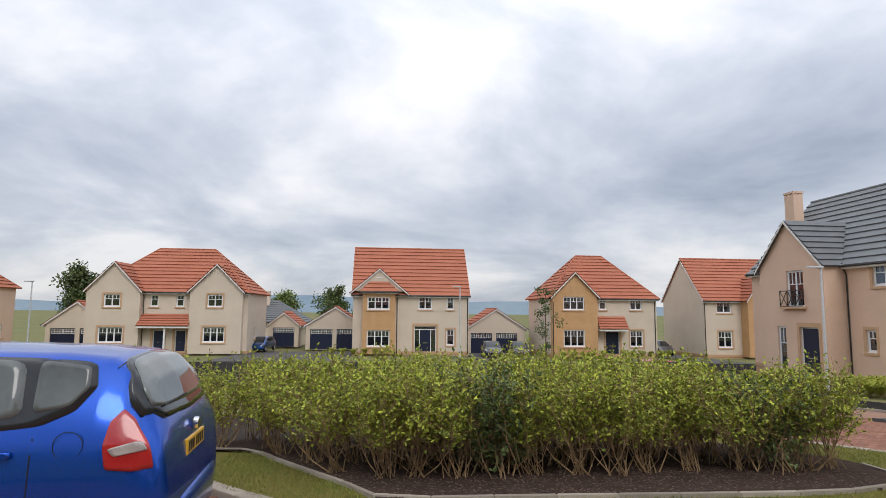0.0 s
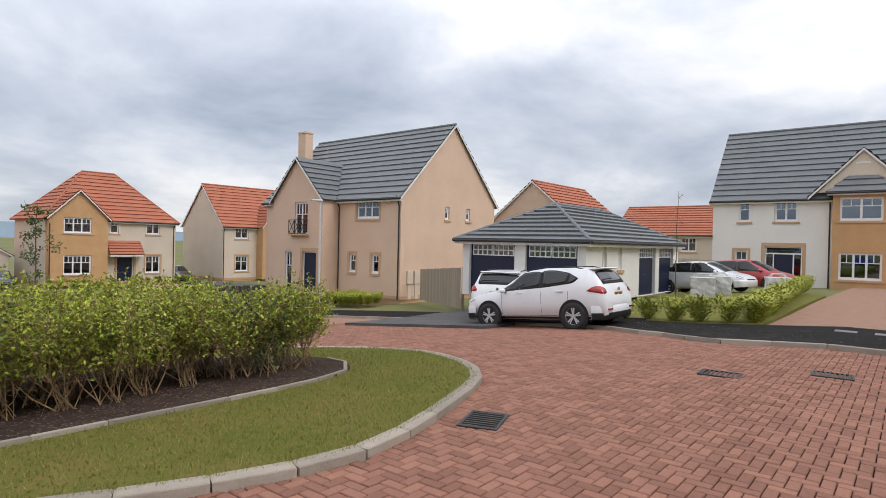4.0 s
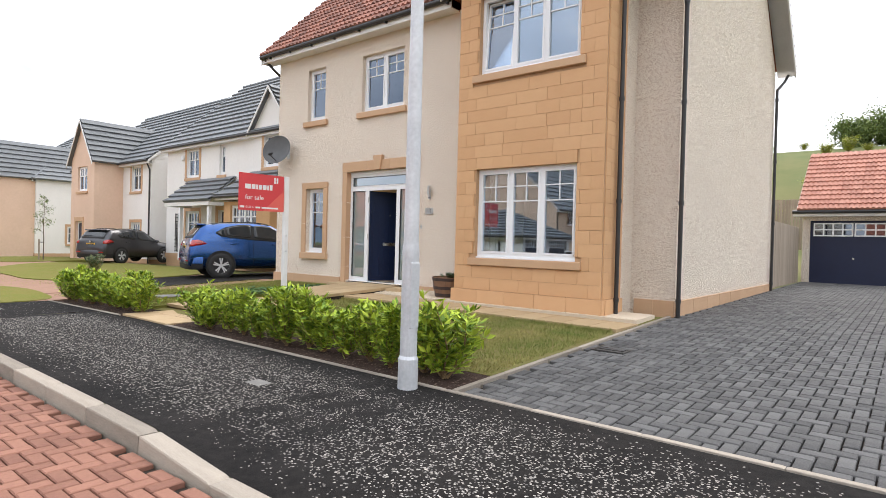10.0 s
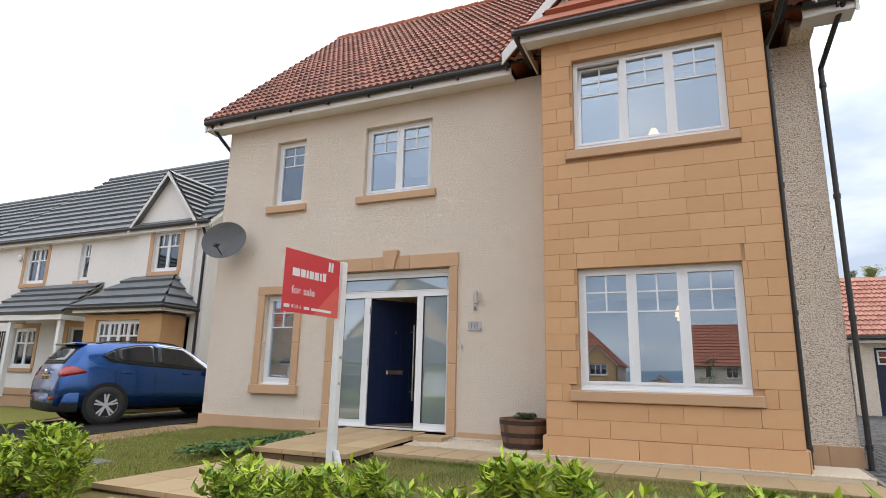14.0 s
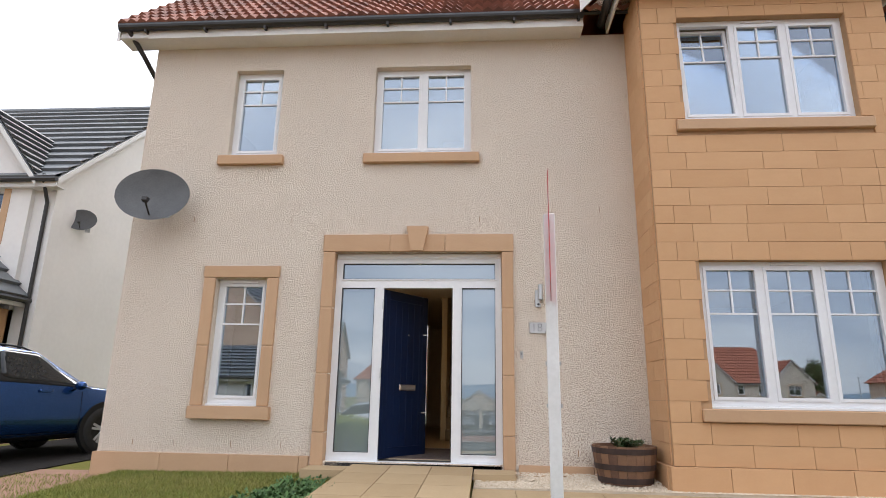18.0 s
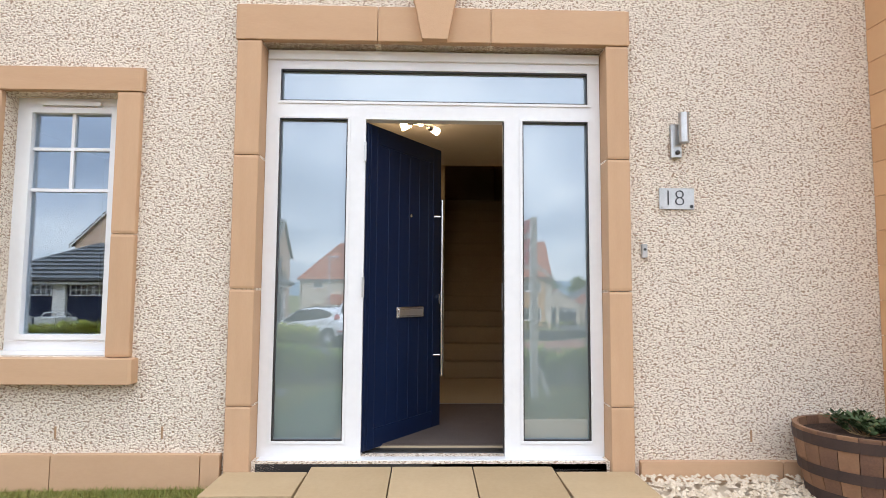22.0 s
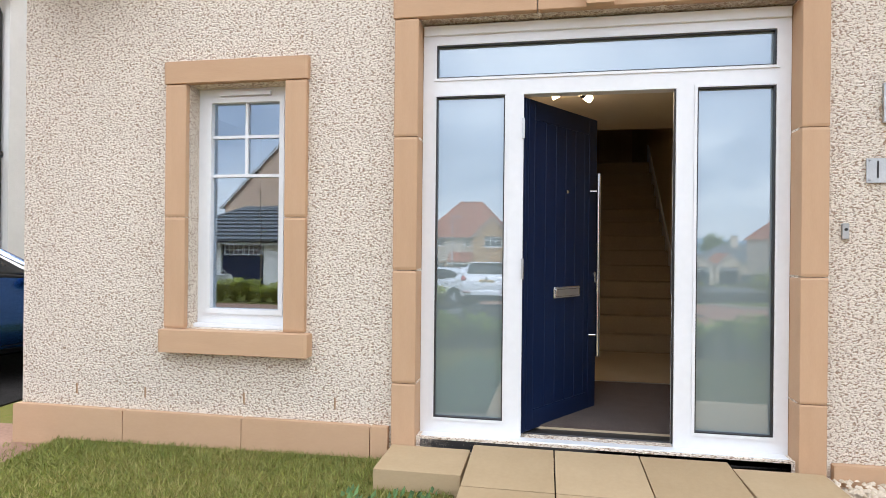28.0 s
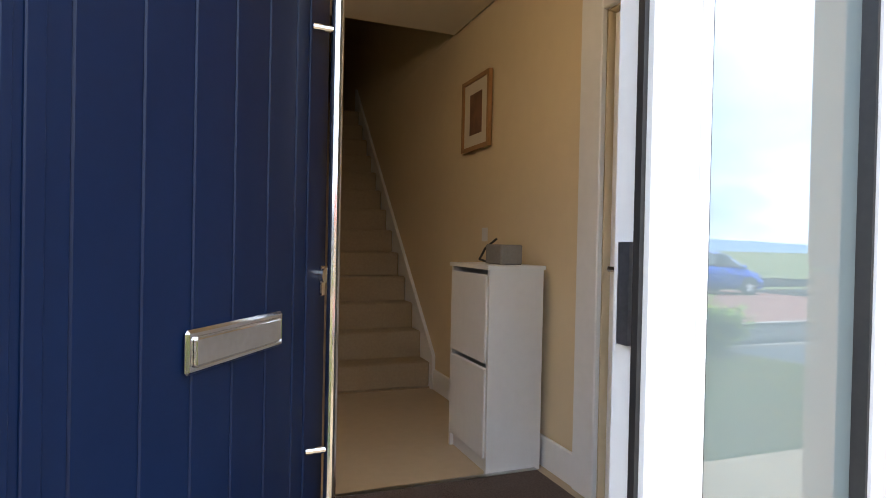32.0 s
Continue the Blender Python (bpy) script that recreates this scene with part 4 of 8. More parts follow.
# the peach house at the corner and its garage
HB = house(pose(25.5, 37.7, -2.0, 0, 0, -90), "large peach rendered house with a dark grey tiled roof", 13.9, 9.9, 6.45, 11.4, M_PEACH, M_ROOF_G,
      bays=[(2.75, 8.15, 1.3, M_PEACH, 9.1, 6.35, "b1")],
      openings=[("b1", 5.2, 6.6, 3.85, 6.05, "w", 2), ("b1", 4.2, 4.95, 0.05, 2.75, "w", 1), ("b1", 6.1, 7.6, 0.05, 2.75, "d", 1), ("F", 1.2, 2.2, 4.5, 5.8, "w", 2), ("F", 1.2, 2.2, 1.2, 2.7, "w", 2, 1), ("F", 9.95, 12.0, 4.95, 6.1, "w", 3, 1), ("F", 9.3, 9.95, 1.5, 2.7, "w", 1, 1), ("F", 11.4, 12.05, 1.5, 2.7, "w", 1, 1), ("R", 4.2, 4.65, 5.05, 5.9, "w", 1), ("R", 6.5, 6.95, 5.05, 5.9, "w", 1)],
      chimney=(0.2, 2.6, 11.8), pipes=[(13.75, -0.05), (8.3, -0.05)])
rail = part("balcony_rail", boxes((4.85, 6.75, -1.55, -1.5, 4.82, 4.87)), M_BLACK, HB, "black metal balcony rail with crossed bars")
part("lower_rail", boxes((4.85, 6.75, -1.55, -1.5, 3.92, 3.97)), M_BLACK, rail)
for u in (4.85, 5.48, 6.1, 6.71):
    part("baluster", boxes((u, u + 0.04, -1.545, -1.505, 3.972, 4.818)), M_BLACK, rail)
for u in (4.9, 5.53, 6.15):
    for a, b in ((3.99, 4.8), (4.8, 3.99)):
        bm = bmesh.new()
        tube(bm, (u + 0.02, -1.525, a), (u + 0.55, -1.525, b), 0.024, n=6)
        part("cross_bar", bm, M_BLACK, rail)
part("balcony_base", boxes((4.8, 6.8, -1.56, -1.3, 3.8, 3.9)), M_MARGIN, HB)
for v in (0.55, 1.2):
    part("meter_box", boxes((13.9, 14.02, v, v + 0.5, 0.95, 1.75), bevel=0.01), M_CREAM_FAR, HB)
    part("meter_leg", boxes((13.9, 13.96, v + 0.1, v + 0.4, 0.0, 0.95)), M_CREAM_FAR, HB)
bm = bmesh.new()
bmesh.ops.create_uvsphere(bm, u_segments=12, v_segments=8, radius=0.13, matrix=pose(12.9, -0.06, 6.0) @ Matrix.Diagonal((1, 0.5, 1, 1)))
part("alarm_box", bm, M_UPVC, HB)
garage(pose(19.6, 14.6, -0.62, 0, 0, -90), "cream double garage with navy doors and a grey hipped roof", 5.6, 10.4, 2.45, 3.9, M_WHITE_R, M_ROOF_G, [(0.35, 2.55), (3.05, 5.25)], hip=True, n=9,
       extra=[("R", 1.4, 1.8, 1.2, 2.1, "w"), ("R", 2.9, 3.3, 1.2, 2.1, "w"), ("R", 5.2, 7.2, 0.02, 2.2, "g"), ("R", 7.7, 9.7, 0.02, 2.2, "g")])
house(pose(42.0, 19.5, -2.6), "cream house with a red roof behind the garage", 9.6, 10, 5.4, 9.45, M_PEACH, M_ROOF_RF, n=14, openings=[("F", 3, 4.5, 3.4, 4.8, "w", 2)])
house(pose(60, 25.0, -2.4, 0, 0, -90), "cream terrace with stepped red roofs behind the garage", 12, 9, 5.4, 8.4, M_CREAM_FAR, M_ROOF_RF, n=12, openings=[("F", 3, 4.5, 3.6, 5.0, "w", 2), ("F", 7, 8.5, 3.6, 5.0, "w", 2)])
house(pose(60.5, 13.0, -2.0, 0, 0, -90), "cream end terrace with a red roof", 6, 9, 5.6, 8.7, M_CREAM_FAR, M_ROOF_RF, n=12, openings=[("F", 2, 3.4, 3.6, 5.0, "w", 2)])
for dx0, dx1 in ((-13.6, -2.8), (8.6, 16.0), (28.0, 32.0)):
    tagged(drape("lower_drive", dx0, dx1, 47, 62, -0.06, M_ASPHALT_L, 2, 3), "asphalt drive between the lower houses", "driveway", kind="structure")

# the grey-roofed house at the end of the drive
house(on(42.6, 10.6, -90), "pale rendered house with stone bay and dark grey tiled roof", 10.8, 8.6, 6.1, 11.0, M_WHITE_R, M_ROOF_G,
      bays=[(6.9, 9.75, 0.75, M_STONE_W, 8.75, 6.1, "b1", 1)],
      openings=[("b1", 7.25, 9.35, 4.4, 5.8, "w", 2), ("b1", 7.25, 9.35, 0.9, 2.5, "w", 3), ("F", 1.6, 2.3, 4.4, 5.7, "w", 1), ("F", 3.7, 5.0, 4.4, 5.7, "w", 2), ("F", 3.2, 5.3, 0.1, 2.8, "d", 3), ("F", 1.4, 2.2, 0.9, 2.5, "w", 1, 1)], pipes=[(10.5, -0.05), (6.7, -0.05)])
garage(on(62.3, -3.0, -90), "pale double garage with a grey hipped roof and navy doors", 7.4, 6.5, 2.5, 5.2, M_WHITE_R, M_ROOF_G, [(0.5, 3.3), (4.1, 6.9)], hip=True, n=8)

# the row beside the house, facing north
N1 = house(on(32.4, -14.5, 180, 0.28), "white rendered house with a grey roof, gable and lean-to porch", 11, 8.6, 5.75, 9.6, M_WHITE_R, M_ROOF_G,
      bays=[(7.9, 10.5, 0.12, M_WHITE_R, 7.35, 5.75, "b1"), (7.2, 10.5, 1.0, M_STONE_W, 2.55, 2.55, "b2")],
      openings=[("b1", 8.7, 9.85, 4.0, 5.35, "w", 2, 1), ("b2", 7.7, 9.6, 1.15, 2.4, "w", 4), ("F", 2.0, 3.2, 3.9, 5.3, "w", 2, 1), ("F", 5.0, 5.5, 3.9, 5.3, "w", 1), ("F", 2.0, 3.3, 0.9, 2.3, "w", 2, 1), ("F", 5.0, 6.1, 0.1, 2.3, "d", 1)],
      porches=[(2.4, 6.5, 2.65, 1.3, 1.15)], posts=[(3.7, -1.2, 2.4), (6.2, -1.2, 2.4)], pipes=[(10.85, -0.05)], bay_n=9)
skirt_roof(N1, 7.2, 10.5, 1.0, 2.8, M_ROOF_G, 1.15)
bm = bmesh.new()
for i in range(5):
    box(bm, 1.0 + i * 0.13, 1.03 + i * 0.13, -0.03, -0.01, 0.3, 2.2)
for i in range(11):
    box(bm, 0.98, 1.58, -0.045, -0.031, 0.35 + i * 0.18, 0.38 + i * 0.18)
part("trellis", bm, M_BLACK, N1)
bm = bmesh.new()
bmesh.ops.create_uvsphere(bm, u_segments=12, v_segments=8, radius=0.11, matrix=pose(1.7, -0.08, 4.9) @ Matrix.Diagonal((1, 0.5, 1.2, 1)))
part("alarm_box", bm, M_UPVC, N1)
house(on(44.7, -14.5, 180), "white house with a tan gabled bay and a grey roof", 10.5, 8.6, 5.75, 9.6, M_WHITE_R, M_ROOF_G,
      bays=[(3.6, 7.0, 1.5, M_PEACH, 8.0, 5.75, "b1")],
      openings=[("b1", 4.6, 6.0, 3.9, 5.3, "w", 2), ("b1", 4.4, 5.4, 0.1, 2.2, "d", 1), ("F", 8.1, 9.3, 3.9, 5.3, "w", 2, 1), ("F", 8.1, 9.3, 0.8, 2.2, "w", 2, 1), ("F", 1, 2.2, 3.9, 5.3, "w", 2), ("R", 3, 3.5, 4, 5.2, "w", 1)], pipes=[(10.4, -0.05)])
house(on(61.5, -14.0, 180), "white house with a tan gabled bay seen along the drive", 10.5, 8.6, 5.75, 9.6, M_WHITE_R, M_ROOF_G, hip=True,
      bays=[(6.5, 10.3, 2.6, M_PEACH, 8.2, 5.75, "b1")],
      openings=[("b1", 7.6, 9.2, 3.9, 5.3, "w", 2), ("b1", 7.6, 9.2, 0.8, 2.2, "w", 2), ("F", 2, 3.2, 3.9, 5.3, "w", 2), ("R", 2.0, 3.0, 0.9, 2.2, "w", 2, 1)])
for k in range(3):
    house(on(76 + 12 * k, -15 - 1.5 * k, 180), "white house with a grey roof far along the drive", 10, 8.6, 5.6, 9.4, M_WHITE_R, M_ROOF_G, bays=[(6, 9.6, 1.2, M_WHITE_R, 7.8, 5.6, "b1")],
          openings=[("b1", 7.2, 8.6, 3.9, 5.2, "w", 2), ("F", 2, 3.2, 3.9, 5.2, "w", 2), ("F", 2, 3.2, 0.9, 2.2, "w", 2)])

# the garage behind the house
back_garage = garage(pose(5.85, -24.6, 0.1, 0, 0, 180), "cream double garage with navy doors and a red tiled roof", 7.2, 5.2, 2.75, 4.74, M_CREAM, M_ROOF_GAR, [(0.22, 2.76), (3.42, 5.9)], n=11)

# ---- the house with the open door ----
M_SPOT = glow("warm_spot", (1.0, 0.78, 0.5), 6.0)
M_DISH = surf("grey_dish", (0.10, 0.10, 0.10), (0.065, 0.065, 0.065), 4, 0.55)
H = thing("house", pose(16.65, -10.2, 0, 0, 0, 180), "cream roughcast house with a tan stone bay and red tiled roof", "house")
HW, HD, HE, HR = 10.8, 8.6, 6.1, 10.94
BU0, BU1, BV = 7.0, 10.02, -0.75
front_holes = [(1.33, 2.045, 0.82, 2.50), (2.955, 5.2, 0.18, 2.86), (1.28, 2.0, 4.28, 5.66), (3.39, 4.78, 4.28, 5.66), (7.3, 9.7, 0.35, 5.9)]
bm = bmesh.new()
wall_panel(bm, 10.02, HE, front_holes, 0.3, w_start=-0.1)
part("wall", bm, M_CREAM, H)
for face, lo, hi in (("R", 0.5, HD - 0.3), ("L", 0.3, HD - 0.3)):
    bm = bmesh.new()
    wall_panel(bm, hi, HE, [], 0.3, u_start=lo, w_start=-0.1)
    prism(bm, [(0, HE), (HD, HE), (HD / 2, HR - 0.06)], 0, 0.3)
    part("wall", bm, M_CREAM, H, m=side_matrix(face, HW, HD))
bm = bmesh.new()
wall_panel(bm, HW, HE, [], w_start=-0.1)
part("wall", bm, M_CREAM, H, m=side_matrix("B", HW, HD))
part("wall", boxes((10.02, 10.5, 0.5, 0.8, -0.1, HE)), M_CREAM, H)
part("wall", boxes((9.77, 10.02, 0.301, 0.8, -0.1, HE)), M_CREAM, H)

# bay: mortar core with the openings, faced with sawn stone blocks
bay_holes = [(0.46, 2.54, 0.9, 2.57), (0.46, 2.54, 4.34, 5.8)]
bm = bmesh.new()
wall_panel(bm, BU1 - BU0, 6.3, bay_holes, 0.25, w_start=-0.1)
bay = part("bay_wall", bm, M_MORTAR, H, m=pose(BU0, BV, 0))
part("bay_side", boxes((0, 0.25, 0.25, 0.75, -0.1, 6.3)), M_MORTAR, bay)
part("bay_side", boxes((BU1 - BU0 - 0.25, BU1 - BU0, 0.25, 0.75, -0.1, 6.3)), M_MORTAR, bay)
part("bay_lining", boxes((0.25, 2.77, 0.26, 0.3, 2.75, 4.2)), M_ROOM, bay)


def block_mesh(name, material, bev):
    bm = bmesh.new()
    box(bm, -0.5, 0.5, -0.5, 0.5, -0.5, 0.5, bevel=bev)
    me = bpy.data.meshes.new(name)
    bm.to_mesh(me)
    bm.free()
    me.materials.append(material)
    return me


STONE_ME = block_mesh("stone", M_STONE, 0.008)


def lay(me, name, parent, x0, x1, y0, y1, z0, z1):
    return shared(name, me, parent, Matrix.Translation(((x0 + x1) / 2, (y0 + y1) / 2, (z0 + z1) / 2)) @ Matrix.Diagonal((x1 - x0, y1 - y0, z1 - z0, 1)))


rs = random.Random(5)
w, row, g = 0.30, 0, 0.0045
BL = BU1 - BU0
while w < 6.25:
    ch = min(0.226, 6.29 - w)
    quoin = 0.42 if row % 2 else 0.22
    cuts = [0.0, quoin]
    x = quoin
    while x < BL - quoin - 0.3:
        x += rs.choice((0.42, 0.45, 0.62, 0.9))
        if BL - quoin - x > 0.18:
            cuts.append(x)
    cuts += [BL - quoin, BL]
    for a, b in zip(cuts, cuts[1:]):
        spans = [(a, b)]
        for h in bay_holes:
            if w + ch > h[2] - 0.16 + 0.02 and w < h[3] + 0.0:
                nxt = []
                for p, q in spans:
                    lo, hi = h[0], h[1]
                    if w < h[2]:
                        lo, hi = h[0] - 0.12, h[1] + 0.12
                    if q <= lo or p >= hi:
                        nxt.append((p, q))
                    else:
                        if lo - p > 0.05:
                            nxt.append((p, lo))
                        if q - hi > 0.05:
                            nxt.append((hi, q))
                spans = nxt
        for h in bay_holes:
            if w < h[3] < w + ch - 0.03 and a < h[1] and b > h[0]:
                lay(STONE_ME, "stone", bay, max(a, h[0]) + g / 2, min(b, h[1]) - g / 2, -0.019, 0.03, h[3] + g / 2, w + ch - g / 2)
        for p, q in spans:
            lay(STONE_ME, "stone", bay, p + g / 2, q - g / 2, -0.018 - rs.random() * 0.003, 0.03, w + g / 2, w + ch - g / 2)
    for side in (0, 1):
        x0, x1 = (-0.018, 0.03) if side == 0 else (BL - 0.03, BL + 0.018)
        qs = 0.22 if row % 2 else 0.42
        lay(STONE_ME, "stone", bay, x0, x1, 0.032, qs, w + g / 2, w + ch - g / 2)
        lay(STONE_ME, "stone", bay, x0, x1, qs + g, 0.745, w + g / 2, w + ch - g / 2)
    w += ch
    row += 1
# projecting base stones of the bay and the house
x = -0.05
while x < BL + 0.04:
    x2 = min(x + 0.62, BL + 0.05)
    lay(STONE_ME, "stone", bay, x + 0.003, x2 - 0.003, -0.06, 0.05, -0.08, 0.295)
    x = x2
for side in (0, 1):
    x0, x1 = (-0.06, 0.05) if side == 0 else (BL - 0.05, BL + 0.06)
    lay(STONE_ME, "stone", bay, x0, x1, 0.055, 0.745, -0.08, 0.295)
plinth = part("base_course", boxes((0.02, 2.75, -0.02, -0.001, -0.1, 0.2)), M_MORTAR, H)
MARG_ME = block_mesh("margin_stone", M_MARGIN, 0.02)
x = -0.04
while x < 2.76:
    x2 = min(x + 0.9, 2.78)
    lay(MARG_ME, "stone", plinth, x + 0.003, x2 - 0.003, -0.045, 0.01, -0.12, 0.235)
    x = x2
x = 5.38
while x < 6.95:
    x2 = min(x + 0.9, 6.95)
    lay(MARG_ME, "stone", plinth, x + 0.003, x2 - 0.003, -0.045, 0.01, -0.12, 0.19)
    x = x2
y = 0.52
while y < 8.5:
    y2 = min(y + 0.9, 8.6)
    lay(MARG_ME, "stone", plinth, 10.79, 10.845, y + 0.003, y2 - 0.003, -0.12, 0.27)
    y = y2
lay(MARG_ME, "stone", plinth, 10.1, 10.44, 0.455, 0.51, -0.12, 0.27)
lay(MARG_ME, "stone", plinth, 10.445, 10.8, 0.455, 0.51, -0.12, 0.27)

# windows of the bay and of the rendered front
window(H, pose(BU0, BV, 0), *bay_holes[0], lights=3, glass=M_GLASS, near=True, back=0.09)
window(H, pose(BU0, BV, 0), *bay_holes[1], lights=3, glass=M_GLASS, near=True, back=0.09, open_light=0)
w_low = window(H, None, *front_holes[0], lights=1, glass=M_GLASS, near=True, back=0.11, sill=False)
window(H, None, *front_holes[2], lights=1, glass=M_GLASS, near=True, back=0.11)
window(H, None, *front_holes[3], lights=2, glass=M_GLASS, near=True, back=0.11)
for hh in (bay_holes[0], bay_holes[1]):
    part("trickle_vent", boxes((BU0 + 1.3, BU0 + 1.7, BV + 0.07, BV + 0.089, hh[3] - 0.045, hh[3] - 0.02)), M_UPVC, H)
part("trickle_vent", boxes((1.5, 1.88, 0.08, 0.109, 2.445, 2.472)), M_UPVC, H)
for r in ((1.168, 1.325, -0.04, 0.2, 0.822, 1.585), (1.168, 1.325, -0.04, 0.2, 1.59, 2.50), (2.05, 2.2, -0.04, 0.2, 0.822, 1.585), (2.05, 2.2, -0.04, 0.2, 1.59, 2.50), (1.158, 2.21, -0.045, 0.2, 2.505, 2.66), (1.16, 2.24, -0.09, 0.2, 0.66, 0.818)):
    lay(MARG_ME, "margin_stone", w_low, *r)

# entrance: stone margins with a keystone, white screen, side lights, fanlight
SC0, SC1, SL0, SL1, DO0, DO1, SR0, SR1 = 2.96, 5.195, 3.05, 3.5, 3.62, 4.548, 4.67, 5.112
TR0, TR1, FAN, SCB = 2.387, 2.507, 2.722, 0.282
ent = part("door_frame", lattice(bmesh.new(), [(SC0, SL0, 0.18, 2.855), (SR1, SC1, 0.18, 2.855), (SC0, SC1, FAN, 2.855), (SC0, SC1, TR0, TR1), (SL1, DO0, 0.18, TR1), (DO1, SR0, 0.18, TR1), (SL0, SL1, 0.18, SCB), (SR0, SR1, 0.18, SCB)], 0.10, 0.19), M_UPVC, H, "white entrance screen with side lights")
part("head_cover", boxes((SC0 + 0.004, SC1 - 0.004, 0.082, 0.099, 2.785, 2.85), bevel=0.004), M_UPVC, ent)
for r in ((SL0, SL1, SCB, TR0), (SR0, SR1, SCB, TR0), (SL0, SR1, TR1, FAN)):
    part("glazing_bead", lattice(bmesh.new(), [(r[0] - 0.018, r[0] - 0.001, r[2] - 0.018, r[3] + 0.018), (r[1] + 0.001, r[1] + 0.018, r[2] - 0.018, r[3] + 0.018), (r[0] - 0.018, r[1] + 0.018, r[2] - 0.018, r[2] - 0.001), (r[0] - 0.018, r[1] + 0.018, r[3] + 0.001, r[3] + 0.018)], 0.092, 0.0995), M_UPVC, ent)
    part("glazing_gasket", lattice(bmesh.new(), [(r[0], r[0] + 0.007, r[2], r[3]), (r[1] - 0.007, r[1], r[2], r[3]), (r[0], r[1], r[2], r[2] + 0.007), (r[0], r[1], r[3] - 0.007, r[3])], 0.098, 0.13), M_BLACK, ent)
M_SIDE = glass_mat("obscure_glass", (0.50, 0.58, 0.58), 0.22)
sn, sl = M_SIDE.node_tree.nodes, M_SIDE.node_tree.links
haze = sn.new("ShaderNodeBsdfDiffuse")
haze.inputs[0].default_value = (0.36, 0.43, 0.42, 1)
hazed = sn.new("ShaderNodeMixShader")
hazed.inputs[0].default_value = 0.62
tr_node = [n for n in sn if n.type == "BSDF_TRANSPARENT"][0]
mix_in = tr_node.outputs[0].links[0].to_socket
sl.new(tr_node.outputs[0], hazed.inputs[1])
sl.new(haze.outputs[0], hazed.inputs[2])
sl.new(hazed.outputs[0], mix_in)
for r in ((SL0 + 0.007, SL1 - 0.007, SCB + 0.007, TR0 - 0.007), (SR0 + 0.007, SR1 - 0.007, SCB + 0.007, TR0 - 0.007), (SL0 + 0.007, SR1 - 0.007, TR1 + 0.007, FAN - 0.007)):
    part("pane", boxes((r[0], r[1], 0.13, 0.136, r[2], r[3])), M_SIDE, ent)
part("door_step", boxes((2.983, 5.177, 0.0, 0.018, 0.1, 0.166)), M_BLACK, ent)
part("door_sill", boxes((2.984, 5.176, 0.02, 0.0985, 0.15, 0.186), bevel=0.003), M_UPVC, ent)
part("frame_gasket", boxes((DO1 - 0.01, DO1 - 0.001, 0.112, 0.128, 0.2, TR0)), M_BLACK, ent)
cv, cf = [], []
for i in range(61):
    x = 3.09 + 0.44 * i / 60
    y = 0.235 + 0.022 * math.sin(i * 0.62) + 0.01 * math.sin(i * 1.7)
    cv += [(x, y, 0.22), (x, y, 2.42)]
for i in range(60):
    cf.append((2 * i, 2 * i + 2, 2 * i + 3, 2 * i + 1))
soup("net_curtain", cv, cf, surf("white_net", (0.62, 0.66, 0.64), (0.52, 0.56, 0.54), 3, 0.9), H, smooth=True)
part("threshold", boxes((3.0, 5.16, 0.191, 0.302, 0.1, 0.188), bevel=0.006), M_BLACK, ent)
part("hinge", boxes((DO0 - 0.008, DO0 + 0.008, 0.085, 0.1, 1.2, 1.33)), M_STEEL, ent)
part("hinge", boxes((DO0 - 0.008, DO0 + 0.008, 0.085, 0.1, 2.1, 2.23)), M_STEEL, ent)
part("strike_plate", boxes((DO1 - 0.012, DO1 - 0.001, 0.135, 0.165, 1.12, 1.3)), M_STEEL, ent)
for r in ((2.80, 2.957, -0.045, 0.18, 0.08, 0.52), (2.80, 2.957, -0.045, 0.18, 0.525, 1.245), (2.80, 2.957, -0.045, 0.18, 1.25, 2.1), (2.80, 2.957, -0.045, 0.18, 2.105, 2.855),
          (5.198, 5.345, -0.045, 0.18, 0.08, 0.52), (5.198, 5.345, -0.045, 0.18, 0.525, 1.245), (5.198, 5.345, -0.045, 0.18, 1.25, 2.1), (5.198, 5.345, -0.045, 0.18, 2.105, 2.855),
          (2.79, 3.70, -0.05, 0.18, 2.86, 3.095), (3.705, 4.44, -0.05, 0.18, 2.86, 3.095), (4.445, 5.355, -0.05, 0.18, 2.86, 3.095)):
    lay(MARG_ME, "margin_stone", ent, *r)
bm = bmesh.new()
prism(bm, [(3.995, 2.862), (4.155, 2.862), (4.22, 3.195), (3.925, 3.195)], -0.10, 0.0)
part("keystone", bm, M_MARGIN, ent)

# the open leaf
LEAF = 0.92
leaf_m = pose(DO0 + 0.004, 0.13, 0.0, 0, 0, 55.5)
leaf = part("door", boxes((0.001, LEAF - 0.001, 0.006, 0.044, 0.201, 2.374)), M_NAVY, H, "navy blue boarded front door standing open", m=leaf_m)
part("stile", boxes((0.0, 0.118, 0.0, 0.05, 0.2, 2.375), bevel=0.003), M_NAVY, leaf)
part("stile", boxes((0.81, LEAF, 0.0, 0.05, 0.2, 2.375), bevel=0.003), M_NAVY, leaf)
for a, b in ((0.012, 0.03), (0.045, 0.075)):
    part("bead", boxes((a, b, -0.005, 0.002, 0.205, 2.37), bevel=0.002), M_NAVY, leaf)
for a, b in ((0.2, 0.33), (2.25, 2.375)):
    part("rail", boxes((0.118, 0.81, 0.0005, 0.0495, a, b), bevel=0.003), M_NAVY, leaf)
seams = (0.118, 0.249, 0.372, 0.496, 0.621, 0.745, 0.81)
for a, b in zip(seams, seams[1:]):
    part("board", boxes((a + 0.0025, b - 0.0025, 0.002, 0.048, 0.33, 2.25), bevel=0.003), M_NAVY, leaf)
